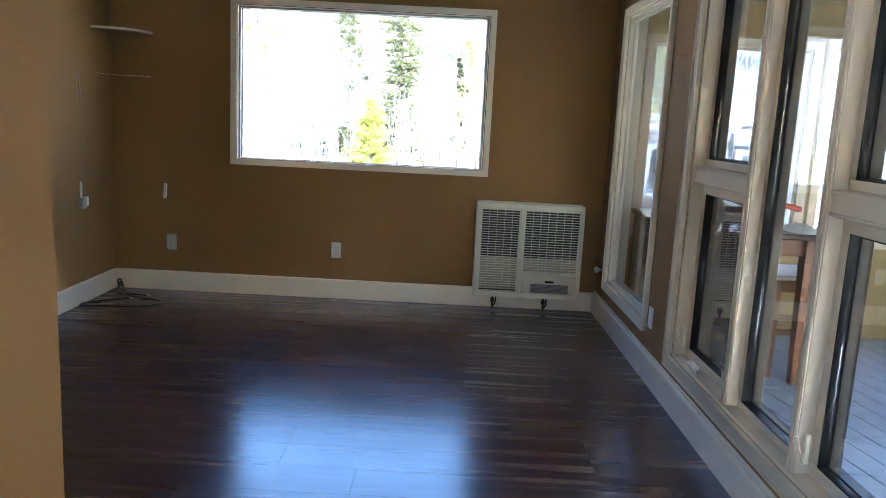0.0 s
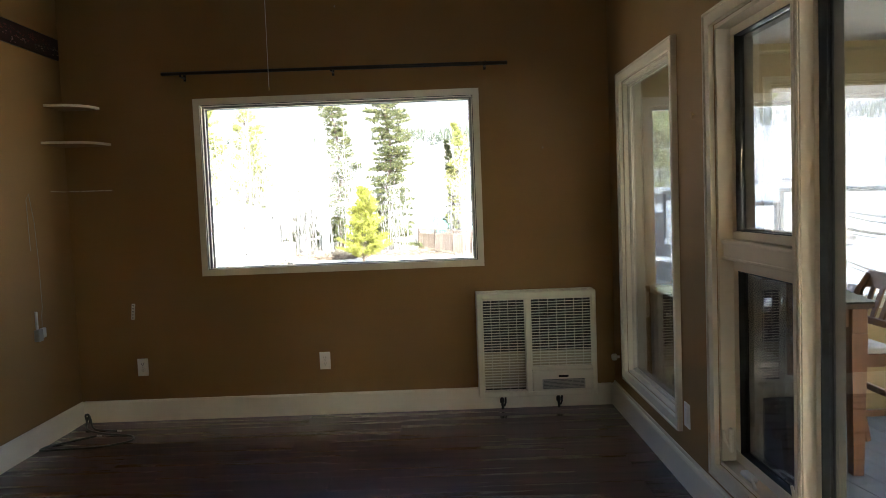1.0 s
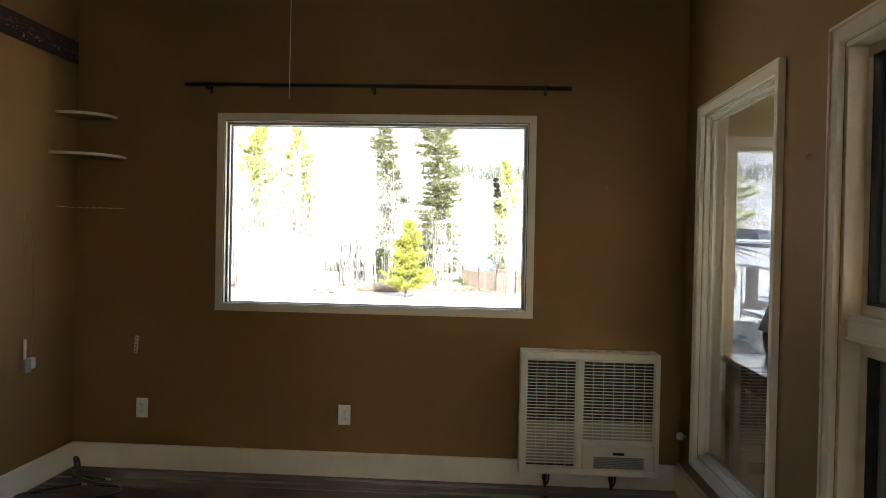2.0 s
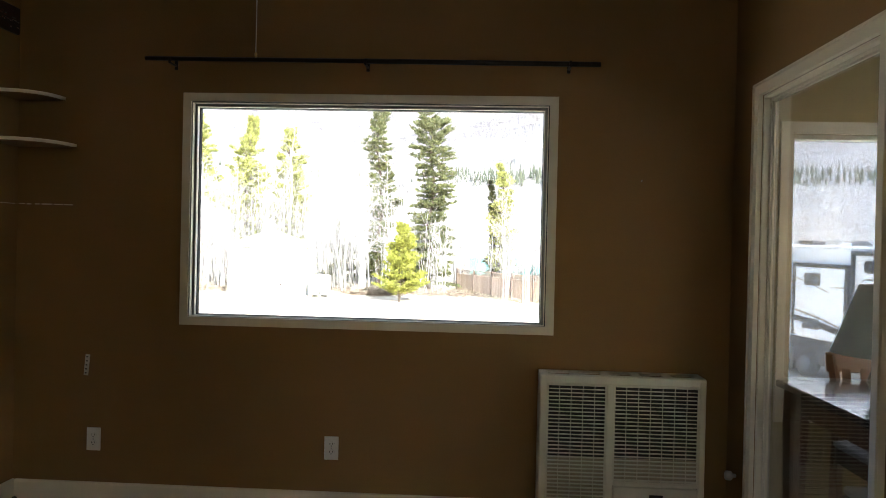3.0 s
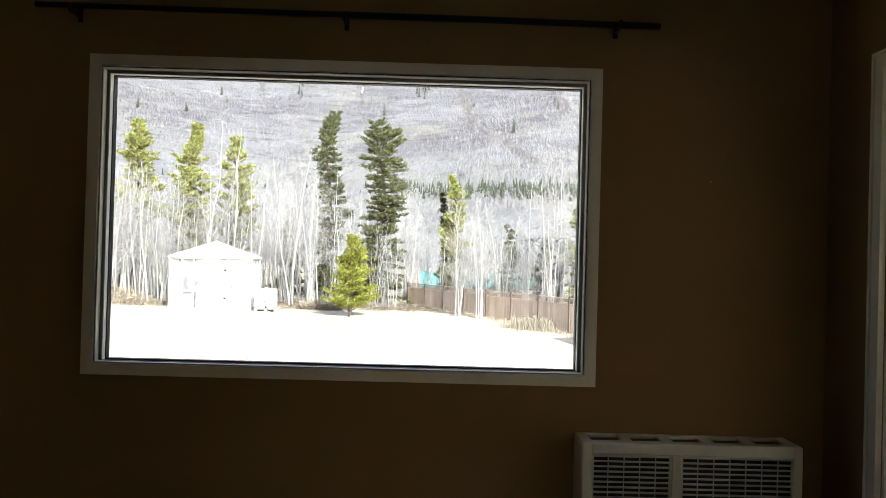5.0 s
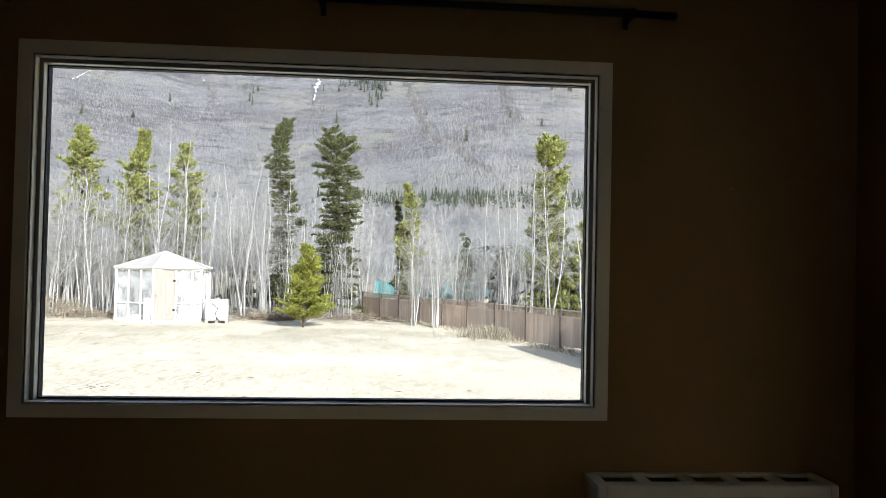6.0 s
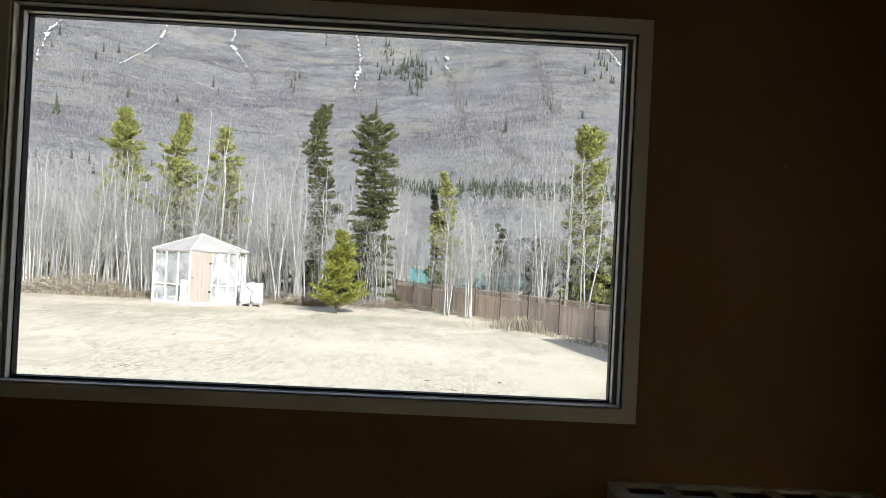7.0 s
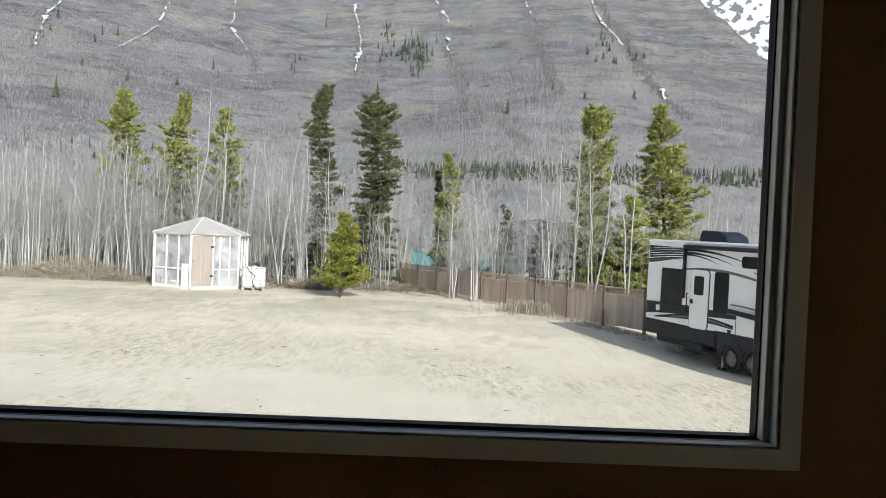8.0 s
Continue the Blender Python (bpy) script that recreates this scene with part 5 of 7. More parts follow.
def conifer(name, label, x, y, top, rad, seed, needles, shape, low=0.06, tuft=0.30, density=1.0, group="conifers at the yard's edge", lift=0.0):
    """Trunk, limbs and a crown of many needle sprays; shape(t) gives the crown's relative radius at height t."""
    rnd = random.Random(seed)
    zb = ground_z(x, y)
    h = top - zb
    th = thing(name, label, "tree", group, pose(x, y, zb))
    bend = [Vector((rnd.uniform(-0.01, 0.01), rnd.uniform(-0.01, 0.01), 0)) * min(h, 8.0) * 0.75 * k for k in range(9)]
    pts = [bend[k] + Vector((0, 0, h * k / 8 - (0.15 if k == 0 else 0))) for k in range(9)]
    part("trunk", Mesh().tube(pts, [0.013 * h * (1 - k / 8.6) + 0.01 for k in range(9)], 7), conifer_bark, th, smooth=True)
    limbs, crown = Mesh(), Mesh()
    at = lambda t: pts[int(t * 8)].lerp(pts[min(8, int(t * 8) + 1)], t * 8 - int(t * 8))
    levels = int(h * 3.6) if h > 5 else int(h * 8)

    def sprays(c, d, n):
        """A tuft: needle sprays fanned out from one point, leaning along d and up."""
        for j in range(n):
            e = (d * 0.6 + Vector((rnd.uniform(-1, 1), rnd.uniform(-1, 1), rnd.uniform(-0.2, 1.1)))).normalized()
            w = e.cross(Vector((rnd.uniform(-1, 1), rnd.uniform(-1, 1), rnd.uniform(-1, 1)))).normalized() * tuft * rnd.uniform(0.07, 0.13)
            l = tuft * rnd.uniform(0.7, 1.3)
            crown.add([c - w * 0.5, c + w * 0.5, c + e * l * 0.6 + w, c + e * l, c + e * l * 0.6 - w], [(0, 1, 2, 3, 4)])

    for lv in range(levels):
        t = low + (0.99 - low) * (lv + rnd.random() * 0.8) / levels
        R = rad * shape(t)
        if R <= 0:
            continue
        R *= rnd.uniform(0.80, 1.12)
        nb = max(4, int(rnd.uniform(5, 7.5) * density))
        for b in range(nb):
            a = 2 * math.pi * (b + rnd.random()) / nb
            L = R * (rnd.uniform(0.55, 1.05) if b % 5 else rnd.uniform(1.0, 1.25)) * (0.92 + 0.55 * noise.noise((1.3 * math.cos(a), 1.3 * math.sin(a), 0.8 * h * t + 7 * seed)))
            p = at(t)
            rise = (0.55 if t > 0.8 else 0.05 if t > 0.35 else -0.15) + rnd.uniform(-0.15, 0.15) + lift
            d = Vector((math.cos(a), math.sin(a), rise)).normalized()
            tip = p + d * L + Vector((0, 0, 0.10 * L))
            limbs.tube([p, tip], [0.012 + 0.008 * L, 0.004], 3, False)
            n = max(2, int(L / (tuft * 0.55)))
            sd = Vector((-d.y, d.x, 0)).normalized()
            for k in range(n):
                u = 0.30 + 0.70 * (k + rnd.random()) / n
                c = p.lerp(tip, u)
                for s in (-1, 0, 1):
                    q = c + sd * s * L * rnd.uniform(0.08, 0.30) * (1.25 - u) * 1.2 + d * abs(s) * 0.1 * L + Vector((0, 0, rnd.uniform(-0.3, 0.3) * tuft))
                    sprays(q, d + sd * s * 0.5, 5)
            sprays(tip, d, 5)
    tagged(part("limbs", limbs, conifer_bark, th), kind="stuff")
    part("crown", crown, needles, th)
    return th


spire = lambda t: (1 - t) ** 0.75 * (0.92 + 0.08 * math.sin(t * 23))
skirt = lambda t: (1.01 - t) ** 0.9 * (1.0 if t > 0.3 else 1.15) * (0.90 + 0.10 * math.sin(t * 27))


def ragged(t):
    """A blunt column with tiers, a little wider below."""
    return min(1.0, 0.42 + (1.0 - t) * 4.0) * (1.0 if t > 0.6 else 1.0 + 0.7 * (0.6 - t)) * (0.91 + 0.09 * math.sin(t * 44 + 1))


def bare_foot(t):
    return 0.0 if t < 0.15 else min(1.0, 0.45 + (t - 0.15) * 2) * (1.02 - t) ** 0.6 * (0.86 + 0.14 * math.sin(t * 33))


PINE = "tall pine with yellow-green needles and a ragged crown"
SPRUCE = "tall dark green spruce with a narrow ragged crown"
conifer("pine_tree", PINE, -19.1, 53.4, 10.15, 2.6, 1, pine_green, bare_foot, 0.16, 0.25, 1.0, lift=0.2)
conifer("pine_tree", PINE, -15.1, 52.0, 9.7, 2.4, 2, pine_green, bare_foot, 0.16, 0.25, 1.0, lift=0.2)
conifer("pine_tree", PINE, -12.1, 51.5, 8.85, 2.3, 3, pine_green, bare_foot, 0.16, 0.25, 1.0, lift=0.2)
conifer("spruce_tree", SPRUCE, -5.93, 52.4, 10.9, 0.92, 4, spruce_green, ragged, 0.05, 0.22, 1.0)
conifer("spruce_tree", SPRUCE, -2.37, 50.5, 9.85, 1.38, 5, spruce_green, ragged, 0.05, 0.22, 1.0)
conifer("pine_tree", "small pine rising among bare birches", 2.39, 51.0, 6.7, 1.4, 6, pine_green, bare_foot, 0.16, 0.22, 1.0)
conifer("spruce_tree", "thin dark spruce among bare birches", 2.05, 52.3, 5.7, 0.75, 12, spruce_green, spire, 0.1, 0.22, 1.0)
conifer("pine_tree", PINE, 10.62, 46.1, 9.3, 1.15, 7, pine_green, ragged, 0.05, 0.23, 1.5, lift=0.25)
conifer("pine_tree", "broad tall pine with yellow-green needles", 13.8, 43.9, 9.15, 4.2, 8, pine_green, skirt, 0.05, 0.25, 1.1, lift=0.1)
conifer("pine_tree", "broad tall pine with yellow-green needles", 11.4, 42.0, 3.9, 2.8, 9, pine_green, skirt, 0.03, 0.24, 1.0, lift=0.15)
conifer("pine_tree", "bushy pine behind the fence", 9.9, 43.0, 2.7, 2.0, 15, pine_green, skirt, 0.03, 0.24, 1.0, lift=0.2)
conifer("spruce_tree", "dark spruce behind the fence", 6.2, 52.0, 3.6, 1.2, 13, spruce_green, spire, 0.05, 0.22, 1.0)
conifer("young_pine", "bushy bright green young pine in the yard", -3.34, 40.0, 2.18, 1.32, 10, young_green, lambda t: (1.06 - t) ** 0.66 * min(1, 0.90 + t * 1.2), 0.06, 0.17, 0.95, "", 0.55)

# dark young spruces deep in the wood
for k, (x, y, top, rad) in enumerate(((-26.0, 60.0, 3.4, 1.3), (-22.0, 57.5, 2.6, 1.2), (-17.5, 60.5, 3.2, 1.4), (-13.6, 58.0, 3.0, 1.3), (-9.2, 57.0, 3.6, 1.5), (-7.0, 60.0, 4.2, 1.5), (-3.4, 58.5, 2.2, 1.4), (8.6, 50.5, 2.6, 1.4))):
    conifer("spruce_tree", "dark young spruce among the bare birches", x, y, top, rad, 60 + k, spruce_green, spire, 0.03, 0.30, 0.8, "young spruces in the wood")

# dry brush and tall dead grass along the wood's edge
straw = surface("dead_grass", (0.42, 0.37, 0.275), (0.25, 0.217, 0.16), 2.0, 0.95, island=True, vary=0.3)
dry_bush = surface("dry_bush_stems", (0.47, 0.41, 0.31), (0.27, 0.235, 0.175), 2.0, 0.95, island=True, vary=0.35)
pale_straw = surface("bleached_grass", (0.52, 0.455, 0.33), (0.40, 0.345, 0.245), 2.0, 0.95, island=True, vary=0.25)
rnd = random.Random(21)
me = Mesh()


def tuft_of_grass(me, x, y, h, n, spread):
    z = ground_z(x, y) - 0.02
    for k in range(n):
        a = rnd.uniform(0, 2 * math.pi)
        b = Vector((x + rnd.uniform(-spread, spread), y + rnd.uniform(-spread, spread), z))
        w = Vector((-math.sin(a), math.cos(a), 0)) * rnd.uniform(0.008, 0.02)
        tip = b + Vector((math.cos(a) * rnd.uniform(0.1, 0.5), math.sin(a) * rnd.uniform(0.1, 0.5), rnd.uniform(0.6, 1.0))) * h
        me.add([b - w, b + w, tip], [(0, 1, 2)])


for k in range(1150):
    if k < 550:
        x = rnd.uniform(-40, -1)
        y = 43.6 + 2.2 * rnd.random() + (1.8 if -14 < x < -6.5 else 0)
        tuft_of_grass(me, x, y, rnd.uniform(0.12, 0.30) + (0.3 if noise.noise((x * 0.5, y * 0.6, 2.0)) > 0.22 else 0.0), 7, 0.25)
    else:
        y = rnd.uniform(27, 50)
        tuft_of_grass(me, fence_x(y) - 0.25 - 0.9 * rnd.random() ** 2, y, rnd.uniform(0.06, 0.16) + 0.26 * rnd.random() ** 3, 7, 0.3)
for k in range(260):
    tuft_of_grass(me, 5.9 + rnd.gauss(0, 0.7), 38.0 + rnd.gauss(0, 0.5), rnd.uniform(0.4, 0.8), 8, 0.2)
for k in range(300):
    tuft_of_grass(me, -18.0 + rnd.gauss(0, 2.0), 44.0 + rnd.gauss(0, 0.4), rnd.uniform(0.15, 0.45), 8, 0.5)
solid("dead_grass", me, straw, "tall dead grass and brush at the wood's edge", "grass", kind="stuff")
me = Mesh()
for bx, by, bh, bw in ((-15.9, 44.7, 0.8, 0.8), (-17.0, 44.5, 1.35, 1.1), (-18.5, 44.7, 1.5, 1.3), (-20.2, 44.9, 1.0, 1.1), (-22.4, 44.8, 0.7, 1.3), (-5.4, 44.2, 0.5, 0.9)):
    z = ground_z(bx, by)
    for k in range(700):                           # dry bushes: a round tangle of short crooked stems
        a, q, e = rnd.uniform(0, 6.28), rnd.random() ** 0.5, rnd.random()
        b = Vector((bx + bw * q * math.cos(a), by + 0.7 * bw * q * math.sin(a), z - 0.03 + e * bh * 0.8 * math.sqrt(max(0.0, 1 - q * q))))
        way = Vector((math.cos(a) * q + rnd.uniform(-0.9, 0.9), math.sin(a) * q + rnd.uniform(-0.9, 0.9), rnd.uniform(0.1, 1.1))).normalized()
        l = rnd.uniform(0.2, 0.45)
        m2 = b + way * l
        tip = m2 + (way + Vector((rnd.uniform(-0.9, 0.9), rnd.uniform(-0.9, 0.9), rnd.uniform(-1.1, 0.2)))).normalized() * l * 0.7
        w = way.cross(Vector((rnd.uniform(-1, 1), rnd.uniform(-1, 1), 0.3))).normalized() * rnd.uniform(0.008, 0.017)
        me.add([b - w, b + w, m2 + w * 0.8, tip, m2 - w * 0.8], [(0, 1, 2, 4), (4, 2, 3)])
solid("dry_bushes", me, dry_bush, "dry leafless bushes at the wood's edge", "bushes", kind="stuff")
me = Mesh()
for k in range(4000):
    d = 22 + 20 * rnd.random()
    a = radians(rnd.uniform(-32, 28))
    tuft_of_grass(me, d * math.sin(a), 3 + d * math.cos(a), rnd.uniform(0.02, 0.07), 4, 0.22)
solid("short_grass", me, pale_straw, "short dead grass over the yard", "grass", kind="stuff")

# fallen branches and brown brush lying along the wood's edge
brown_brush = surface("brown_brushwood", (0.23, 0.175, 0.125), (0.14, 0.105, 0.08), 2.0, 0.95, island=True, vary=0.35)
me = Mesh()
for k in range(3600):
    if k % 5 == 0:
        x, y = rnd.uniform(-6.4, -4.2), 43.6 + rnd.gauss(0.6, 0.5)
    elif k % 5 == 1:
        x, y = -17.0 + rnd.gauss(0, 2.2), 44.0 + rnd.gauss(0.4, 0.5)
    else:
        x, y = rnd.uniform(-32, 1.0), 44.0 + 3.5 * rnd.random() ** 1.3
    if -14.0 < x < -7.2 and y < 46:
        continue
    z = ground_z(x, y)
    a, l = rnd.uniform(0, 6.28), rnd.uniform(0.25, 0.9)
    p = Vector((x, y, z + rnd.uniform(0, 0.12)))
    q = p + Vector((math.cos(a), math.sin(a), rnd.uniform(-0.05, 0.55))) * l
    w = Vector((0, 0, rnd.uniform(0.008, 0.02)))
    v = Vector((-math.sin(a), math.cos(a), 0)) * w.z
    me.add([p - w, p + w, q], [(0, 1, 2)])
    me.add([p - v, p + v, q], [(0, 1, 2)])
solid("brushwood", me, brown_brush, "fallen branches and brown brush along the wood", "brushwood", kind="stuff")

# twigs and dirt clods scattered over the yard
me = Mesh()
for k in range(170):
    d = 13 + 28 * rnd.random()
    a = radians(rnd.uniform(-34, 26) if k % 3 else rnd.uniform(-34, -12))
    x, y = d * math.sin(a), 3 + d * math.cos(a)
    if k % 6 == 0:
        x, y = -8.0 + rnd.gauss(0, 0.35), 25.3 + rnd.gauss(0, 0.35)
    z, r = ground_z(x, y), rnd.uniform(0.015, 0.05)
    if k % 2:
        b = rnd.uniform(0, 6.28)
        l = rnd.uniform(0.08, 0.28)
        me.tube([(x, y, z + 0.01), (x + l * math.cos(b), y + l * math.sin(b), z + 0.02)], 0.009, 3, False)
    else:
        me.convex([(x - r, y - r, z - 0.01), (x + r, y - r, z - 0.01), (x + r, y + r, z - 0.01), (x - r, y + r, z - 0.01), (x + 0.2 * r, y, z + 0.7 * r)], [(0, 1, 2, 3), (0, 1, 4), (1, 2, 4), (2, 3, 4), (3, 0, 4)])
solid("yard_debris", me, brown_brush, "scattered twigs and dirt clods on the yard", "debris", kind="stuff")

# ---------------------------------------------------------------- board fence with lattice top
fence_post = surface("dark_brown_post", (0.20, 0.15, 0.12), (0.14, 0.105, 0.085), 3, 0.9, bump=0.4, bscale=30, fine=0.15, stretch=(1, 1, 0.3))
fence_wood = surface("weathered_brown_fence", (0.60, 0.48, 0.38), (0.47, 0.37, 0.29), 3, 0.9, bump=0.5, bscale=30, fine=0.15, vary=0.16, stretch=(1, 1, 0.3))
fence = thing("fence", "weathered brown board fence with a lattice top", "fence", at=pose(FENCE_A.x, FENCE_A.y, 0, 0, 0, math.degrees(math.atan2(FENCE_B.y - FENCE_A.y, FENCE_B.x - FENCE_A.x))))
flen = (FENCE_B - FENCE_A).length
bays = 12
bw = flen / bays
plank = Mesh().box(0, 0.137, -0.012, 0.012, -0.62, 0.68, 0.003).data("plank", fence_wood)
TOP = -0.38
for i in range(bays + 1):
    part("post", Mesh().box(i * bw - 0.05, i * bw + 0.05, -0.06, 0.06, TOP - 1.75, TOP + 0.05, 0.006), fence_post, fence)
for i in range(bays):
    x0, x1 = i * bw + 0.05, (i + 1) * bw - 0.05
    part("rail", Mesh().box(x0, x1, -0.03, 0.03, TOP - 0.05, TOP, 0.004), fence_wood, fence)
    part("rail", Mesh().box(x0, x1, -0.03, 0.03, TOP - 0.34, TOP - 0.29, 0.004), fence_wood, fence)
    part("rail", Mesh().box(x0, x1, 0.013, 0.05, TOP - 1.25, TOP - 1.17, 0.004), fence_wood, fence)
    lat = Mesh()
    s = 0.09
    n = int((x1 - x0) / s)
    for k in range(-2, n + 1):
        for sg in (1, -1):
            p0, p1 = Vector((x0 + k * s, 0.004 * sg, TOP - 0.29 if sg > 0 else TOP - 0.05)), Vector((x0 + k * s + 0.24, 0.004 * sg, TOP - 0.05 if sg > 0 else TOP - 0.29))
            if p0.x < x0 or p1.x > x1:
                continue
            w = Vector((0.014, 0, 0))
            lat.add([p0 - w, p0 + w, p1 + w, p1 - w], [(0, 1, 2, 3)])
    part("lattice", lat, fence_wood, fence)
    m = int((x1 - x0) / 0.142)
    for k in range(m):
        ob = new("plank", plank)
        ob.parent = fence
        ob.location = (x0 + (x1 - x0) * k / m, 0, TOP - 0.98 + rnd.uniform(-0.012, 0.012))

# ---------------------------------------------------------------- greenhouse of plastic sheeting
white_wood = surface("white_painted_wood", (0.78, 0.77, 0.73), (0.66, 0.64, 0.59), 4, 0.7, fine=0.06, bump=0.2)
plywood = surface("raw_plywood", (0.40, 0.345, 0.30), (0.30, 0.258, 0.222), 2.5, 0.8, bump=0.3, bscale=18, fine=0.15, stretch=(4, 4, 0.5))
sheet = bpy.data.materials.new("milky_plastic_sheet")
sheet.use_nodes = True
nd, ln = sheet.node_tree.nodes, sheet.node_tree.links
bs = nd["Principled BSDF"]
bs.inputs["Base Color"].default_value, bs.inputs["Roughness"].default_value = (0.80, 0.82, 0.83, 1), 0.25
shn, shr, sht, shm = nd.new("ShaderNodeTexNoise"), nd.new("ShaderNodeMapRange"), nd.new("ShaderNodeBsdfTransparent"), nd.new("ShaderNodeMixShader")
shn.inputs["Scale"].default_value, shn.inputs["Detail"].default_value = 1.6, 5
shr.inputs["From Min"].default_value, shr.inputs["From Max"].default_value, shr.inputs["To Min"].default_value, shr.inputs["To Max"].default_value = 0.35, 0.65, 0.22, 0.52
tcn = nd.new("ShaderNodeTexCoord")
ln.new(tcn.outputs["Object"], shn.inputs["Vector"]), ln.new(shn.outputs["Fac"], shr.inputs["Value"]), ln.new(shr.outputs[0], shm.inputs[0])
ln.new(sht.outputs[0], shm.inputs[1]), ln.new(bs.outputs[0], shm.inputs[2]), ln.new(shm.outputs[0], nd["Material Output"].inputs["Surface"])
shb = nd.new("ShaderNodeBump")
shb.inputs["Strength"].default_value, shb.inputs["Distance"].default_value = 0.6, 0.05
ln.new(shn.outputs["Fac"], shb.inputs["Height"]), ln.new(shb.outputs[0], bs.inputs["Normal"])


def greenhouse(x, y, turn):
    z = ground_z(x, y - 2) - 0.02
    gh = thing("greenhouse", "six-sided greenhouse of white timber and milky plastic sheeting", "greenhouse", at=pose(x, y, z, 0, 0, turn))
    R, H, RISE = 2.42, 2.72, 0.86
    cs = [Vector((R * math.cos(radians(-90 + 60 * k)), R * math.sin(radians(-90 + 60 * k)), 0)) for k in range(6)]
    up = Vector((0, 0, 1))
    peak = up * (H + RISE)

    def beam(name, p, q, w, d, label=""):
        v = q - p
        m = Matrix.Translation(p) @ v.to_track_quat("Z", "Y").to_matrix().to_4x4()
        return part(name, Mesh().box(-w / 2, w / 2, -d / 2, d / 2, 0, v.length, 0.008, at=m), white_wood, gh, label)

    for k in range(6):
        a, b = cs[k], cs[(k + 1) % 6]
        beam("post", a, a + up * H, 0.11, 0.11)
        beam("eave_rail", a + up * (H - 0.03), b + up * (H - 0.03), 0.09, 0.12)
        beam("sill_rail", a + up * 0.08, b + up * 0.08, 0.10, 0.14)
        beam("hip_rafter", a * 1.06 + up * (H + 0.0), peak, 0.07, 0.10)
        mid = (a + b) / 2
        beam("rafter", mid * 1.0 + up * (H - 0.09), peak * 0.965, 0.04, 0.06)
        # roof sheet with a sag between rafters
        me = Mesh()
        n = 4
        grid = {}
        for i in range(n + 1):
            for j in range(n + 1 - i):
                u, v = i / n, j / n
                p = peak * (1 - u - v) + (a * 1.07 + up * (H - 0.03)) * u + (b * 1.07 + up * (H - 0.03)) * v
                grid[i, j] = len(me.v)
                me.v.append(tuple(p + up * (0.05 - 0.10 * u * v * 4 * 0.5)))
        for i in range(n):
            for j in range(n - i):
                me.f.append((grid[i, j], grid[i + 1, j], grid[i, j + 1]))
                if i + j < n - 1:
                    me.f.append((grid[i + 1, j], grid[i + 1, j + 1], grid[i, j + 1]))
        me.m = [0] * len(me.f)
        part("roof_sheet", me, roof_sheet, gh, "dull translucent roof sheet")
        # wall sheet between posts, slightly slack
        inn = 0.985
        me = Mesh()
        nx, nz_ = 8, 6
        nrm = mid.normalized()
        for j in range(nz_ + 1):
            for i in range(nx + 1):
                p = a.lerp(b, i / nx) * inn + up * (0.15 + (H - 0.22) * j / nz_)
                me.v.append(tuple(p - nrm * 0.035 * abs(math.sin(3.1 * i / 2)) * math.sin(math.pi * j / nz_)))
        me.f = [(j * (nx + 1) + i, j * (nx + 1) + i + 1, (j + 1) * (nx + 1) + i + 1, (j + 1) * (nx + 1) + i) for j in range(nz_) for i in range(nx)]
        me.m = [0] * len(me.f)
        part("wall_sheet", me, sheet, gh, "slack milky plastic sheet", True)
        door_side = k == 0
        for t in ((0.60, 0.80) if door_side else (0.34, 0.67)):
            p = a.lerp(b, t)
            beam("stud", p + up * 0.12, p + up * (H - 0.06), 0.08, 0.07)
        if door_side:
            p, q = a.lerp(b, 0.44), a.lerp(b, 0.985)
            beam("rail", p + up * 0.98, q + up * 0.98, 0.08, 0.07)
        else:
            beam("rail", a + up * 0.98, b + up * 0.98, 0.08, 0.07)
    # plywood door with hinges in the side that faces the house
    a, b = cs[0], cs[1]
    t = (b - a).normalized()
    m = Matrix(((t.x, -t.y, 0, 0), (t.y, t.x, 0, 0), (0, 0, 1, 0), (0, 0, 0, 1)))
    m.translation = a * 1.0
    door = part("door", Mesh().box(0.02, 1.02, -0.10, -0.055, 0.16, 2.62, 0.006, at=m), plywood, gh, "raw plywood door")
    for hz in (0.65, 2.1):
        part("hinge", Mesh().box(0.93, 1.08, -0.112, -0.100, hz - 0.05, hz + 0.05, 0.003, at=m), black_metal, door)
    part("latch", Mesh().box(0.05, 0.13, -0.115, -0.10, 1.35, 1.39, 0.003, at=m), black_metal, door)
    part("doorstep", Mesh().box(-0.1, 1.9, -0.42, -0.08, -0.02, 0.14, 0.01, at=m), white_wood, gh)
    part("post", Mesh().box(1.05, 1.13, -0.07, 0.02, 0.1, H - 0.05, 0.006, at=m), white_wood, gh)
    return gh


roof_sheet = surface("dull_roof_sheet", (0.50, 0.465, 0.43), (0.39, 0.36, 0.33), 1.2, 0.7, bump=0.3, bscale=5, fine=0.08)
greenhouse(-10.85, 43.1, 2)
z = ground_z(-10.9, 40.3)
leaning = Mesh().box(-0.16, 0.16, -0.03, 0.03, 0, 1.25, 0.01, at=pose(-10.95, 40.35, z, -6, 0, 6))
solid("leaning_board", leaning, white_wood, "white board leaning against the greenhouse", "board")

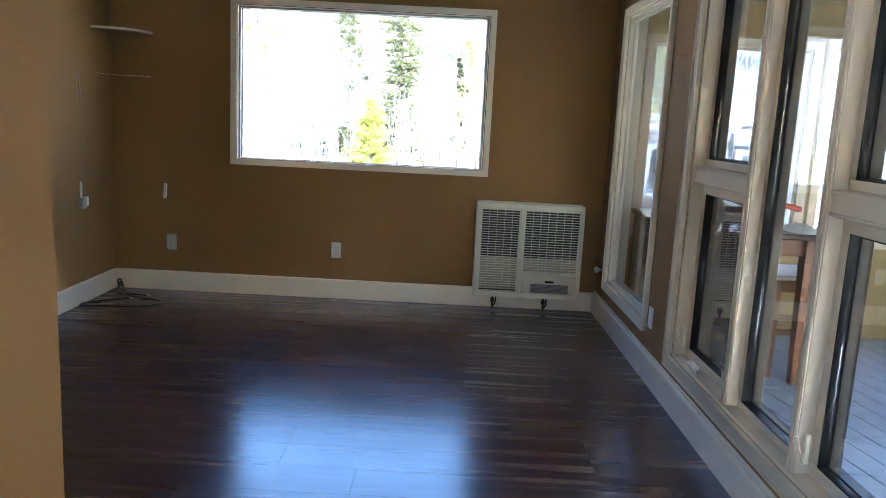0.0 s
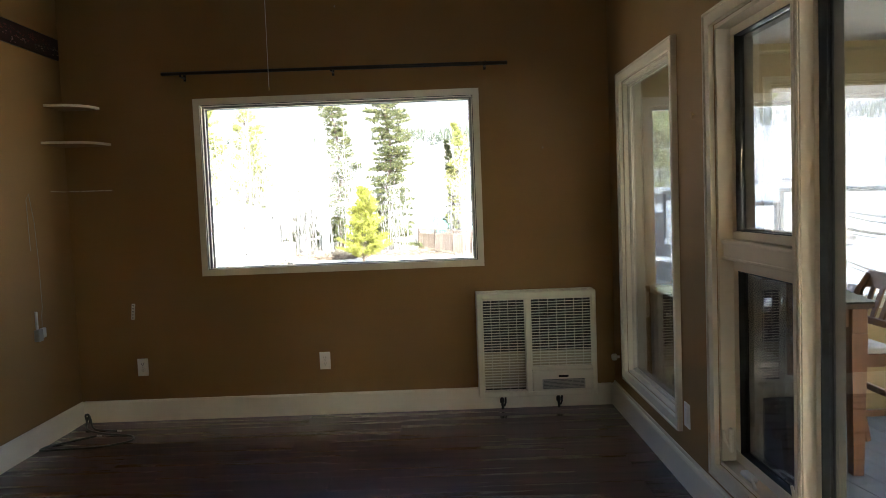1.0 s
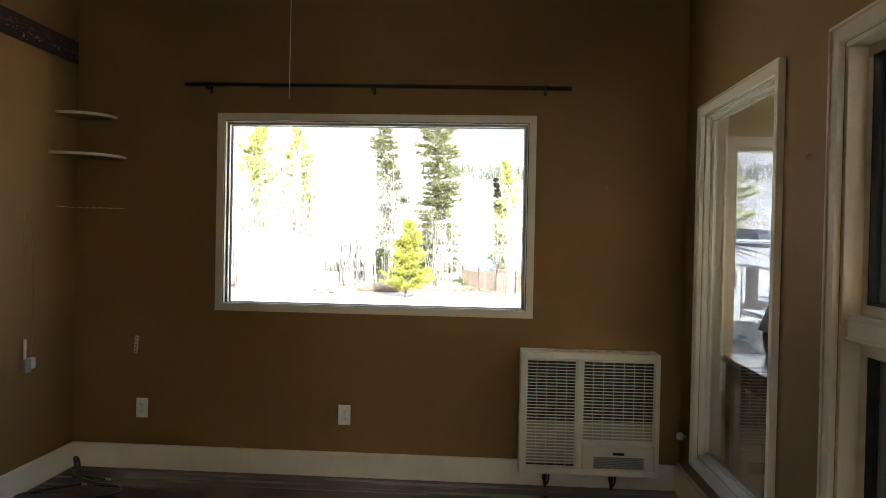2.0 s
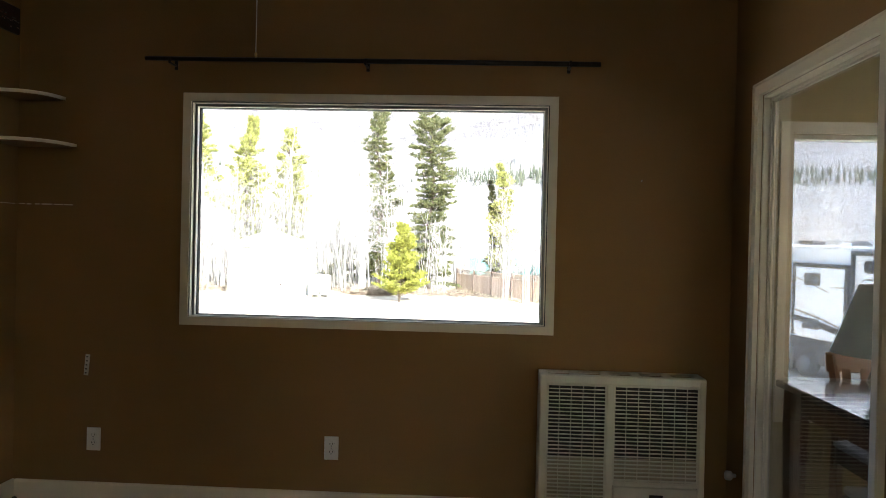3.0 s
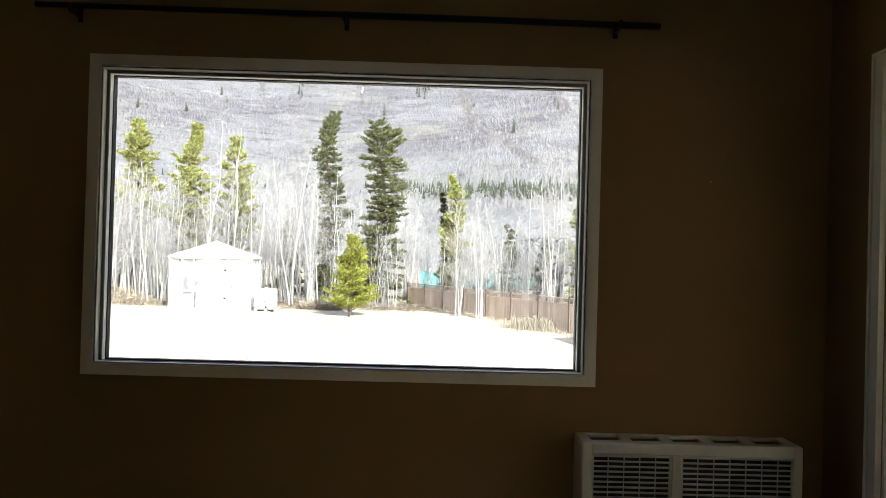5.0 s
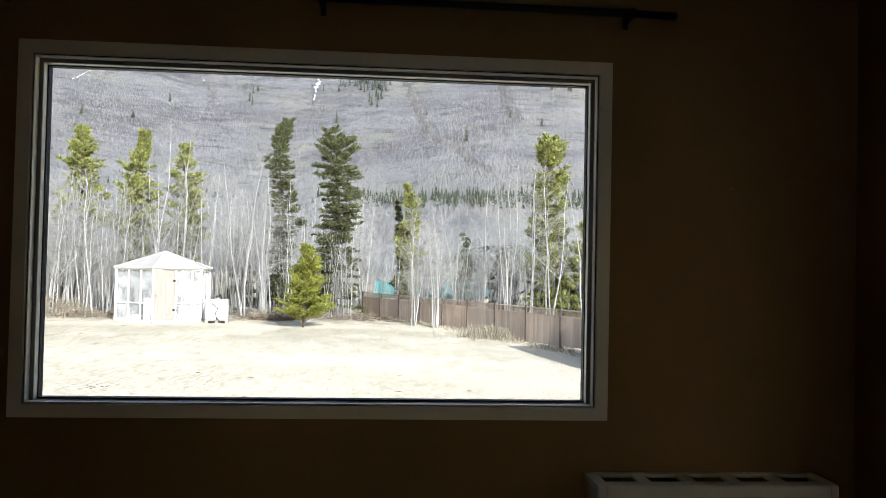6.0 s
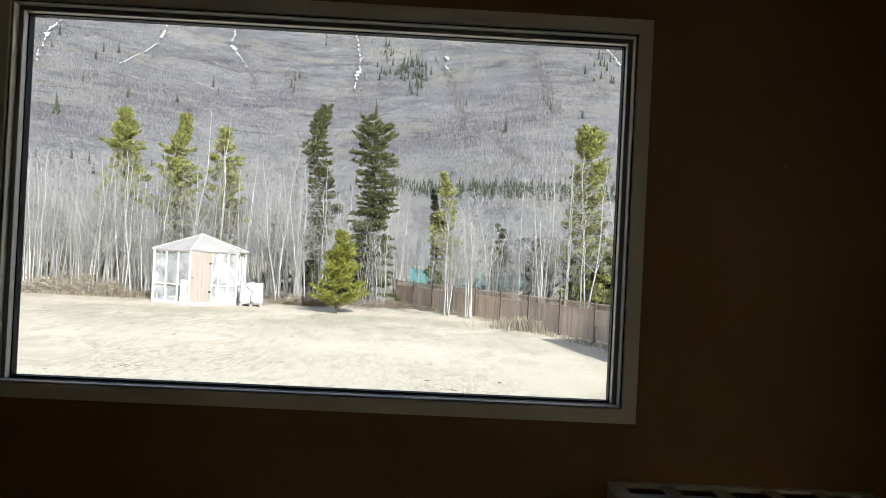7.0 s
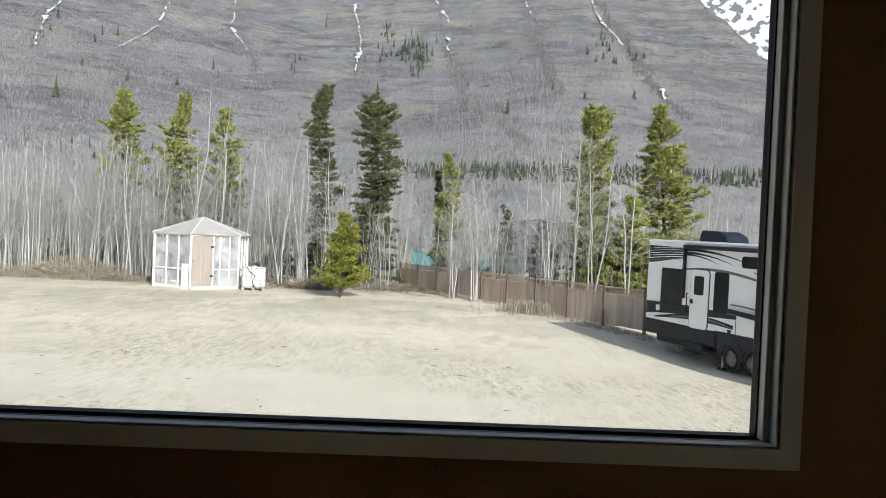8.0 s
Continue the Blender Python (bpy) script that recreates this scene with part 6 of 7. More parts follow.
# ---------------------------------------------------------------- white tote tank
def tote(x, y):
    z = ground_z(x, y)
    th = thing("tote_tank", "white plastic tote tank in a wire cage", "tank", at=pose(x, y, z, 0, 0, 8))
    part("tank", Mesh().box(-0.56, 0.56, -0.46, 0.46, 0.16, 1.16, 0.06), white_plastic, th)
    part("filler_cap", Mesh().lathe([(0.10, 1.15), (0.11, 1.17), (0.11, 1.21), (0.09, 1.22)], 16), white_plastic, th)
    for k in range(3):
        part("pallet_runner", Mesh().box(-0.58 + k * 0.5, -0.42 + k * 0.5, -0.48, 0.48, -0.02, 0.11, 0.01), plastic_grey, th)
    part("pallet_deck", Mesh().box(-0.59, 0.59, -0.48, 0.48, 0.11, 0.155, 0.008), plastic_grey, th)
    for zz in (0.3, 0.52, 0.74, 0.96, 1.14):
        pts = [(-0.585, -0.485, zz), (0.585, -0.485, zz), (0.585, 0.485, zz), (-0.585, 0.485, zz), (-0.585, -0.485, zz)]
        part("cage_bar", Mesh().tube(pts, 0.012, 6), steel, th)
    for k in range(6):
        xx = -0.585 + 1.17 * k / 5
        part("cage_bar", Mesh().tube([(xx, -0.487, 0.14), (xx, -0.487, 1.15)], 0.010, 6), steel, th)
    part("drain_valve", Mesh().tube([(0, -0.44, 0.24), (0, -0.60, 0.22)], 0.04, 10), black_metal, th)
    part("hose", Mesh().tube(smooth_path([(-0.35, -0.47, 1.20), (-0.2, -0.52, 0.95), (0.05, -0.55, 0.75), (-0.05, -0.56, 0.45), (0.15, -0.6, 0.1), (0.4, -0.75, 0.02)]), 0.018, 6), black_cable, th, "dark hose hanging over the front")


white_plastic = surface("tote_plastic", (0.80, 0.80, 0.77), (0.68, 0.68, 0.64), 3, 0.5, fine=0.05)
tote(-7.82, 41.6)

# ---------------------------------------------------------------- teal covered shed beyond the fence
teal = surface("teal_tarp", (0.115, 0.275, 0.26), (0.085, 0.22, 0.21), 1.5, 0.6, bump=0.6, bscale=4, fine=0.1)
pale_board = surface("pale_boards", (0.55, 0.50, 0.44), (0.45, 0.41, 0.36), 2, 0.8, fine=0.1)
for x, y, w, t in ((2.9, 60, 4.6, 0.35), (7.6, 61.0, 3.6, 0.3)):
    th = thing("tarp_shed", "low shed under a teal tarp beyond the fence", "shed", "sheds beyond the fence", at=pose(x, y, ground_z(x, y)))
    part("wall", Mesh().box(-w / 2, w / 2, -1.2, 1.2, -0.1, 1.9, 0.02), pale_board, th)
    me = Mesh()
    n = 14
    for k in range(n + 1):
        xx = -w / 2 - 0.2 + (w + 0.4) * k / n
        s = 0.06 * math.sin(k * 2.1)
        me.v += [(xx, -1.45, 0.9 + s), (xx, -1.35, 2.02 + s), (xx, 0, 2.0 + t * 0.3 + s), (xx, 1.4, 2.05 + s)]
    for k in range(n):
        for j in range(3):
            me.f.append((k * 4 + j, k * 4 + 4 + j, k * 4 + 5 + j, k * 4 + 1 + j))
    me.m = [0] * len(me.f)
    part("tarp", me, teal, th, "teal tarp roof", True)

# ---------------------------------------------------------------- fifth-wheel trailer
rv_white = surface("trailer_gelcoat", (0.90, 0.90, 0.89), (0.85, 0.85, 0.85), 1.0, 0.22, fine=0.02, coat=0.3)
rv_dark = surface("trailer_dark_trim", (0.013, 0.016, 0.023), (0.020, 0.024, 0.033), 2, 0.35, fine=0.05)
rv_dark.node_tree.nodes["Principled BSDF"].inputs["Specular IOR Level"].default_value = 0.2
rv_grey = surface("trailer_grey_decal", (0.10, 0.105, 0.115), (0.15, 0.155, 0.165), 2, 0.35)
rv_glass = surface("dark_tinted_glass", (0.012, 0.013, 0.016), (0.02, 0.021, 0.025), 2, 0.12)
rv_glass.node_tree.nodes["Principled BSDF"].inputs["Specular IOR Level"].default_value = 0.12
tyre_rubber = surface("tyre_rubber", (0.02, 0.02, 0.021), (0.035, 0.034, 0.033), 8, 0.85, bump=0.4)
alloy = surface("wheel_alloy", (0.30, 0.30, 0.31), (0.20, 0.20, 0.21), 8, 0.4, metal=0.6)


def decal(parent, pts, mat, side=-0.006, name="decal", label=""):
    """A flat stripe on the trailer's side from two edges: lists of (u, top, bottom)."""
    me = Mesh()
    for u, a, b in pts:
        me.v += [(u, side, b), (u, side, a)]
    me.f = [(2 * k, 2 * k + 2, 2 * k + 3, 2 * k + 1) for k in range(len(pts) - 1)]
    me.m = [0] * len(me.f)
    return part(name, me, mat, parent, label)


def curve(u0, u1, fa, fb, n=18):
    return [(u0 + (u1 - u0) * k / n, fa(k / n), fb(k / n)) for k in range(n + 1)]


def rounded(u0, u1, z0, z1, r, y0, y1, mat, parent, name, label=""):
    """A rounded plate on the side."""
    out = []
    for cx, cz, a0 in ((u1 - r, z1 - r, 0), (u0 + r, z1 - r, 90), (u0 + r, z0 + r, 180), (u1 - r, z0 + r, 270)):
        out += [(cx + r * math.cos(radians(a0 + 22.5 * k)), cz + r * math.sin(radians(a0 + 22.5 * k))) for k in range(5)]
    return part(name, Mesh().prism(out, "y", y0, y1), mat, parent, label)


def trailer():
    rv = thing("camper_trailer", "long white fifth-wheel camper trailer with dark swoosh stripes", "trailer", at=pose(8.38, 29.36, GROUND + 0.11, 0, 0.75, -73.0))
    L, W = 12.4, 2.45
    # body with a raised nose over the hitch
    out = [(0, 0.62), (10.6, 0.62), (10.95, 0.85), (11.1, 1.70), (13.2, 1.78), (13.55, 2.1), (13.4, 3.1), (12.7, 3.78), (12.2, 3.86), (0.15, 3.82), (0, 3.7)]
    me = Mesh()
    me.prism(out, "y", 0, W)
    part("body", me, rv_white, rv)
    part("skirt", Mesh().box(0.0, 3.75, -0.012, 0.02, 0.60, 1.10, 0.01), rv_dark, rv, "dark lower skirt")
    part("skirt", Mesh().box(3.6, 10.7, -0.012, 0.02, 0.66, 1.14, 0.01), rv_dark, rv, "dark lower skirt")
    part("roof_edge", Mesh().box(0.0, 12.3, -0.03, 0.03, 3.78, 3.84, 0.01), rv_white, rv)
    part("roof_skin", Mesh().box(0.05, 12.2, 0.05, W - 0.05, 3.82, 3.87, 0.02), rv_white, rv)
    # dark box for the chassis and for the shadow under the body
    part("underframe", Mesh().box(0.3, 10.5, 0.28, W - 0.28, 0.34, 0.63, 0.02), rv_dark, rv, "dark underframe that also fills in the shadow below")
    part("wheel_skirt", Mesh().box(3.78, 7.3, -0.008, 0.02, 0.42, 0.68, 0.01), rv_dark, rv, "dark panel behind the wheels")
    # wheels
    for u in (4.42, 5.30, 6.18):
        th = part("wheel", Mesh().tube([(u, 0.02, 0.39), (u, 0.30, 0.39)], 0.2, 12), rv_dark, rv)
        prof = [(-0.015, 0.25), (-0.03, 0.30), (-0.03, 0.36), (0.0, 0.39), (0.2, 0.39), (0.23, 0.34), (0.23, 0.2)]
        part("tyre", Mesh().tube([(u, p[0], 0.39) for p in prof], [p[1] for p in prof], 28), tyre_rubber, th, smooth=True)
        part("rim", Mesh().tube([(u, 0.0, 0.39), (u, -0.02, 0.39)], [0.24, 0.225], 24), rv_dark, th)
        me = Mesh()
        for k in range(8):
            me.box(-0.022, 0.022, -0.032, -0.016, 0.06, 0.215, 0.004, at=pose(u, 0, 0.39, 0, 45 * k, 0))
        me.tube([(u, -0.018, 0.39), (u, -0.045, 0.39)], [0.07, 0.055], 12)
        me.tube([(u, -0.012, 0.39), (u, -0.030, 0.39), (u, -0.030, 0.39), (u, -0.012, 0.39)], [0.245, 0.24, 0.212, 0.205], 24, False)
        part("spokes", me, alloy, th)
        arch = [(u + r * math.cos(a), 0.39 + r * math.sin(a)) for r, a in [(0.52, math.pi * k / 12) for k in range(13)]] + [(u + 0.44 * math.cos(math.pi * k / 12), 0.39 + 0.44 * math.sin(math.pi * k / 12)) for k in range(12, -1, -1)]
        part("wheel_arch", Mesh().prism(arch, "y", -0.03, 0.02), rv_dark, rv)
    # windows and doors
    rounded(0.80, 1.95, 1.70, 2.92, 0.10, -0.015, 0.01, rv_glass, rv, "window", "large dark tinted window")
    rounded(3.48, 4.12, 1.70, 2.95, 0.10, -0.015, 0.01, rv_glass, rv, "window", "tall dark tinted window")
    rounded(4.62, 5.30, 3.14, 3.49, 0.10, -0.015, 0.01, rv_glass, rv, "window", "small dark tinted window")
    rounded(8.22, 8.90, 3.15, 3.48, 0.10, -0.015, 0.01, rv_glass, rv, "window", "small dark tinted window")
    for u0, u1 in ((2.38, 3.24), (8.16, 9.00)):
        rounded(u0 - 0.035, u1 + 0.035, 1.04, 3.0, 0.18, -0.012, 0.01, rv_dark, rv, "door_frame")
        door = rounded(u0, u1, 1.07, 2.96, 0.14, -0.03, 0.0, rv_white, rv, "door")
        rounded(u0 + 0.18, u0 + 0.64, 2.15, 2.76, 0.06, -0.038, -0.02, rv_glass, door, "door_window")
        part("handle", Mesh().box(u0 + 0.03, u0 + 0.15, -0.055, -0.028, 1.85, 2.0, 0.01), rv_dark, door)
        me = Mesh().tube([(u0 - 0.12, -0.02, 1.55), (u0 - 0.12, -0.10, 1.6), (u0 - 0.02, -0.14, 1.75), (u0 - 0.02, -0.14, 2.05), (u0 - 0.12, -0.08, 2.15), (u0 - 0.12, -0.02, 2.15)], 0.018, 8)
        part("grab_rail", me, rv_dark, rv, "black grab rail", True)
        part("entry_step", Mesh().box(u0 + 0.05, u1 - 0.05, -0.10, 0.3, 0.42, 0.62, 0.02), rv_dark, rv)
        part("entry_step", Mesh().box(u0 + 0.1, u1 - 0.1, -0.32, -0.08, 0.30, 0.36, 0.01), rv_dark, rv)
    # awnings: roller and two arms each
    for u0, u1 in ((2.06, 5.47), (7.90, 12.1)):
        part("awning_roller", Mesh().tube([(u0, -0.10, 3.68), (u1, -0.10, 3.68)], 0.065, 12), rv_dark, rv, "dark rolled awning", True)
        for u in (u0, u1):
            part("awning_arm", Mesh().box(u - 0.04, u + 0.04, -0.12, -0.01, 1.97, 3.72, 0.012), rv_dark, rv)
    # slide-out with its dark frame and vents
    part("slide_out", Mesh().box(5.82, 7.72, -0.14, 0.02, 1.22, 3.25, 0.01), rv_white, rv)
    me = Mesh().box(5.72, 7.82, -0.16, 0.0, 3.22, 3.34, 0.01).box(5.72, 5.83, -0.16, 0.0, 1.2, 3.24, 0.01).box(7.71, 7.82, -0.16, 0.0, 1.2, 3.24, 0.01)
    part("slide_frame", me, rv_dark, rv, "dark slide-out flange")
    for z0, z1 in ((2.70, 3.05), (1.43, 1.74)):
        vent = part("vent", Mesh().box(6.20, 6.82, -0.165, -0.13, z0, z1, 0.01), rv_dark, rv, "dark louvred vent")
        for k in range(5):
            zz = z0 + 0.05 + (z1 - z0 - 0.1) * k / 4
            part("louvre", Mesh().box(6.23, 6.79, -0.178, -0.16, zz - 0.008, zz + 0.008, 0.003), rv_grey, vent)
    part("hatch", Mesh().box(4.52, 5.68, -0.012, 0.01, 1.16, 1.74, 0.01), rv_white, rv, "white storage hatch")
    for a, b, c2, d2 in ((4.50, 5.70, 1.74, 1.755), (4.50, 4.515, 1.16, 1.75), (9.6, 10.2, 1.70, 1.72)):
        part("seam", Mesh().box(a, b, -0.014, 0.0, c2, d2), rv_dark, rv)
    part("lamp", Mesh().box(0.62, 0.80, -0.05, 0, 1.42, 1.62, 0.02), plastic_white, rv, "cream porch lamp")
    part("lamp", Mesh().box(4.18, 4.32, -0.03, 0, 1.10, 1.24, 0.02), rv_dark, rv)
    part("stabiliser", Mesh().tube([(3.95, 0.15, 0.7), (3.9, 0.1, 0.02)], 0.035, 6), steel, rv)
    part("stabiliser_foot", Mesh().box(3.78, 4.02, 0.0, 0.2, -0.03, 0.03, 0.01), rv_dark, rv)
    for u in (11.5, 11.8):
        part("landing_leg", Mesh().box(u - 0.06, u + 0.06, 0.35, 0.47, -0.02, 1.8, 0.01), rv_dark, rv)
    # stripes: a dark block at the tail, cut by fine pale lines, that runs out forward in thin streaks
    decal(rv, curve(0.03, 2.02, lambda t: 3.66 - 0.02 * t, lambda t: 3.06 + 0.27 * t ** 1.3), rv_dark, -0.004)
    for k in range(6):
        z, d = 3.55 - 0.085 * k, 0.012 + 0.004 * k
        decal(rv, curve(0.03, 2.04, lambda t: z + d * 0.5 + 0.10 * (k - 2) * 0.12 * t + 0.10 * math.sin(1.6 * t), lambda t: z - d * 0.5 + 0.10 * (k - 2) * 0.12 * t + 0.10 * math.sin(1.6 * t)), rv_white if k < 5 else rv_grey, -0.006)
    for z0, d0, drop, u1 in ((3.64, 0.10, 0.36, 4.9), (3.52, 0.07, 0.30, 4.2), (3.45, 0.05, 0.26, 3.6)):
        decal(rv, curve(2.0, u1, lambda t: z0 - drop * t * t, lambda t: z0 - d0 * (1 - t) - 0.012 - drop * t * t), rv_dark, -0.007)
    decal(rv, curve(1.9, 6.6, lambda t: 2.95 + 0.18 * math.sin(math.pi * min(1, t * 1.2)) - 0.25 * t, lambda t: 2.90 + 0.14 * math.sin(math.pi * min(1, t * 1.2)) - 0.25 * t), rv_grey)
    decal(rv, curve(0.02, 4.5, lambda t: 1.70 + 0.06 * math.sin(math.pi * t), lambda t: 1.28 + 0.30 * t ** 0.8), rv_dark)
    decal(rv, curve(4.2, 9.2, lambda t: 1.72 + 0.18 * (1 - t) - 0.5 * t * t, lambda t: 1.55 + 0.20 * (1 - t) - 0.55 * t * t), rv_dark, -0.145)
    decal(rv, curve(4.4, 8.6, lambda t: 2.05 - 0.75 * t * t, lambda t: 2.0 - 0.77 * t * t), rv_grey, -0.148)
    decal(rv, curve(0.5, 4.4, lambda t: 1.22 + 0.28 * math.sin(math.pi * t * 0.8), lambda t: 1.18 + 0.14 * math.sin(math.pi * t * 0.8)), rv_dark, -0.008)
    decal(rv, curve(1.4, 4.4, lambda t: 1.30 + 0.16 * math.sin(math.pi * t), lambda t: 1.28 + 0.11 * math.sin(math.pi * t)), rv_grey, -0.009)
    # swooshes over the slide-out and the nose
    decal(rv, curve(5.3, 7.15, lambda t: 3.06 - 0.50 * t, lambda t: 3.02 - 0.50 * t ** 1.05), rv_grey, -0.146)
    decal(rv, curve(7.15, 7.72, lambda t: 2.69 + 0.04 * t, lambda t: 2.675 + 0.01 * t), rv_grey, -0.146)
    for z0, drop, w0, w1, mat in ((3.30, 0.34, 0.02, 0.10, rv_grey), (3.27, 0.50, 0.02, 0.05, rv_dark), (2.86, 0.34, 0.10, 0.06, rv_dark), (2.72, 0.34, 0.03, 0.03, rv_grey), (2.20, 0.72, 0.015, 0.09, rv_grey), (2.12, 0.78, 0.01, 0.04, rv_dark)):
        decal(rv, curve(9.08, 12.6, lambda t: z0 - drop * t ** 0.9 * (2 - t), lambda t: z0 - w0 - (w1 - w0) * t - drop * t ** 0.9 * (2 - t)), mat, -0.009)
    # emblem bars in place of the maker's lettering
    for u0, u1, z0, z1 in ((9.30, 9.62, 2.30, 2.44), (9.68, 10.02, 2.30, 2.44), (10.08, 10.5, 2.30, 2.44), (9.66, 10.40, 2.14, 2.22)):
        part("emblem_bar", Mesh().box(u0, u1, -0.012, -0.002, z0, z1), rv_grey, rv)
    # roof units
    for u, f, g in ((1.75, 1.0, 1.0), (7.0, 0.55, 0.45)):
        me = Mesh().prism([(u, 3.86), (u + 1.35 * f, 3.86), (u + 1.25 * f, 3.86 + 0.20 * g), (u + 0.9 * f, 3.86 + 0.36 * g), (u + 0.12 * f, 3.86 + 0.38 * g), (u, 3.86 + 0.24 * g)], "y", 0.75, 1.6)
        part("roof_unit", me, rv_dark if u < 5 else rv_grey, rv, "dark rooftop air conditioner")
    part("roof_vent", Mesh().box(6.5, 6.9, 0.9, 1.3, 3.86, 3.95, 0.02), plastic_white, rv)
    part("roof_vent", Mesh().box(4.9, 5.5, 0.7, 1.2, 3.86, 4.0, 0.02), rv_dark, rv)
    return rv


trailer()

# the yard and all that stands in it lie a little askew to the house
LAND_TURN = Matrix.Translation((-0.15, 2.5, 0)) @ pose(0, 0, 0, 0, 0, 1.55) @ Matrix.Translation((0.15, -2.5, 0))
for ob in list(scene.objects):
    if ob not in house_objects and ob.parent is None:
        ob.matrix_basis = LAND_TURN @ ob.matrix_basis
yard_objects = set(scene.objects) - house_objects

# ---------------------------------------------------------------- porch
PX, PZ, PC = 4.3, -0.10, 2.28           # east wall, deck level, ceiling
PN = 4.62
PW = XE + 0.13
NW = [(1.56, 2.66, 0.62, 1.915), (2.80, 4.15, 0.62, 1.94)]
solid("wall_porch_north", wall_mesh("y", PN, PN + 0.14, PW, PX + 0.14, -0.4, 2.5, NW), porch_paint, "ochre porch wall with wide windows", "wall", kind="structure")
# unseen south and east openings, added so that daylight fills porch and room
ADDED_SOUTH = (2.7, 3.9, 0.62, 1.94)
ADDED_EAST = [(-2.9, -0.5, 0.62, 1.94), (0.1, 2.6, 0.62, 1.94)]
solid("wall_porch_east", wall_mesh("x", PX, PX + 0.14, YS, PN, -0.4, 2.5, ADDED_EAST), porch_paint, "ochre porch wall with wide windows", "wall", kind="structure")
solid("wall_porch_south", wall_mesh("y", YS - 0.14, YS, PW, PX + 0.14, -0.4, 2.5, [ADDED_SOUTH]), porch_paint, "ochre porch end wall", "wall", kind="structure")
solid("wall_porch_west", Mesh().box(PW, PW + 0.012, SIDE_2[1], SIDE_1[0], -0.1, PC), porch_paint, "ochre porch side of the house wall", "wall", kind="structure")
solid("ceiling_porch", Mesh().box(PW, PX + 0.14, YS - 0.14, PN + 0.14, PC, PC + 0.12), ceiling_paint, "white textured porch ceiling", "ceiling", kind="structure")
# added eave, out of view, that blocks sun through the east openings
solid("roof_eave", Mesh().box(PX + 0.142, PX + 1.05, YS - 0.3, PN + 0.4, 2.31, 2.40, 0.01), trim_paint, "unseen eave added to keep direct sun off the porch deck", "eave", kind="structure")
for k, h in enumerate(NW):
    w = thing("window_%d" % (5 + k), "wide porch window in a cream frame", "window", kind="structure")
    casing(w, "y", PN, -1, *h, w=0.055, mat=worn_trim)
    part("window_frame", ring("y", PN + 0.02, PN + 0.11, *h, 0.022), vinyl, w)
    pane(w, "y", PN + 0.07, h[0] + 0.02, h[1] - 0.02, h[2] + 0.02, h[3] - 0.02, mat=porch_glass)
# window of the added south opening
w = thing("window_9", "wide porch window in a cream frame", "window", kind="structure")
part("window_frame", ring("y", YS - 0.11, YS - 0.02, *ADDED_SOUTH, 0.03), vinyl, w)
pane(w, "y", YS - 0.07, ADDED_SOUTH[0] + 0.03, ADDED_SOUTH[1] - 0.03, ADDED_SOUTH[2] + 0.03, ADDED_SOUTH[3] - 0.03)
# windows of the added east openings, out of view
for k, h in enumerate(ADDED_EAST):
    w = thing("window_%d" % (7 + k), "wide porch window in a cream frame", "window", kind="structure")
    casing(w, "x", PX, -1, *h, w=0.055, mat=worn_trim)
    part("window_frame", ring("x", PX + 0.02, PX + 0.11, *h, 0.03), vinyl, w)
    pane(w, "x", PX + 0.07, h[0] + 0.03, h[1] - 0.03, h[2] + 0.03, h[3] - 0.03)

# ---------------------------------------------------------------- counter-height table and chairs
table_wood = surface("reddish_table_wood", (0.19, 0.080, 0.030), (0.13, 0.054, 0.020), 3, 0.32, bump=0.05, bscale=40, fine=0.15, stretch=(0.6, 4, 4), coat=0.15, coat_rough=0.2)
table_wood.node_tree.nodes["Principled BSDF"].inputs["Specular IOR Level"].default_value = 0.5
tabletop_wood = surface("varnished_tabletop", (0.062, 0.032, 0.022), (0.040, 0.021, 0.015), 3, 0.2, bump=0.03, bscale=40, fine=0.15, stretch=(0.6, 4, 4), coat=0.9, coat_rough=0.16)
# near-black copy of the chair wood: one chair's shade put into colour
shaded_wood = surface("near_black_wood", (0.035, 0.027, 0.024), (0.055, 0.042, 0.036), 5, 0.4, bump=0.1, bscale=40, fine=0.2)
seat_pad = surface("pale_seat", (0.58, 0.55, 0.51), (0.50, 0.47, 0.43), 8, 0.5, fine=0.1)


def tall_table(x0, x1, y0, y1):
    th = thing("counter_table", "counter-height wooden dining table with square legs", "table", at=pose(x0, y0, PZ))
    w, d, h = x1 - x0, y1 - y0, 0.885
    part("tabletop", Mesh().box(0, w, 0, d, h - 0.032, h, 0.006), tabletop_wood, th, "glossy varnished tabletop")
    for a, b, c, e in ((0.06, w - 0.06, 0.05, 0.07), (0.06, w - 0.06, d - 0.07, d - 0.05), (0.05, 0.07, 0.06, d - 0.06), (w - 0.07, w - 0.05, 0.06, d - 0.06)):
        part("apron", Mesh().box(a, b, c, e, h - 0.13, h - 0.032, 0.003), table_wood, th)
    for cx in (0.065, w - 0.065):
        for cy in (0.065, d - 0.065):
            me = Mesh().box(-0.04, 0.04, -0.04, 0.04, h - 0.16, h - 0.033, 0.004, at=pose(cx, cy, 0))
            vs = [(cx + s * a, cy + t * a, z) for a, z in ((0.026, 0), (0.04, h - 0.16)) for s, t in ((-1, -1), (1, -1), (1, 1), (-1, 1))]
            me.convex(vs, [(0, 1, 2, 3), (4, 5, 6, 7), (0, 1, 5, 4), (1, 2, 6, 5), (2, 3, 7, 6), (3, 0, 4, 7)])
            part("leg", me, table_wood, th)
    return th


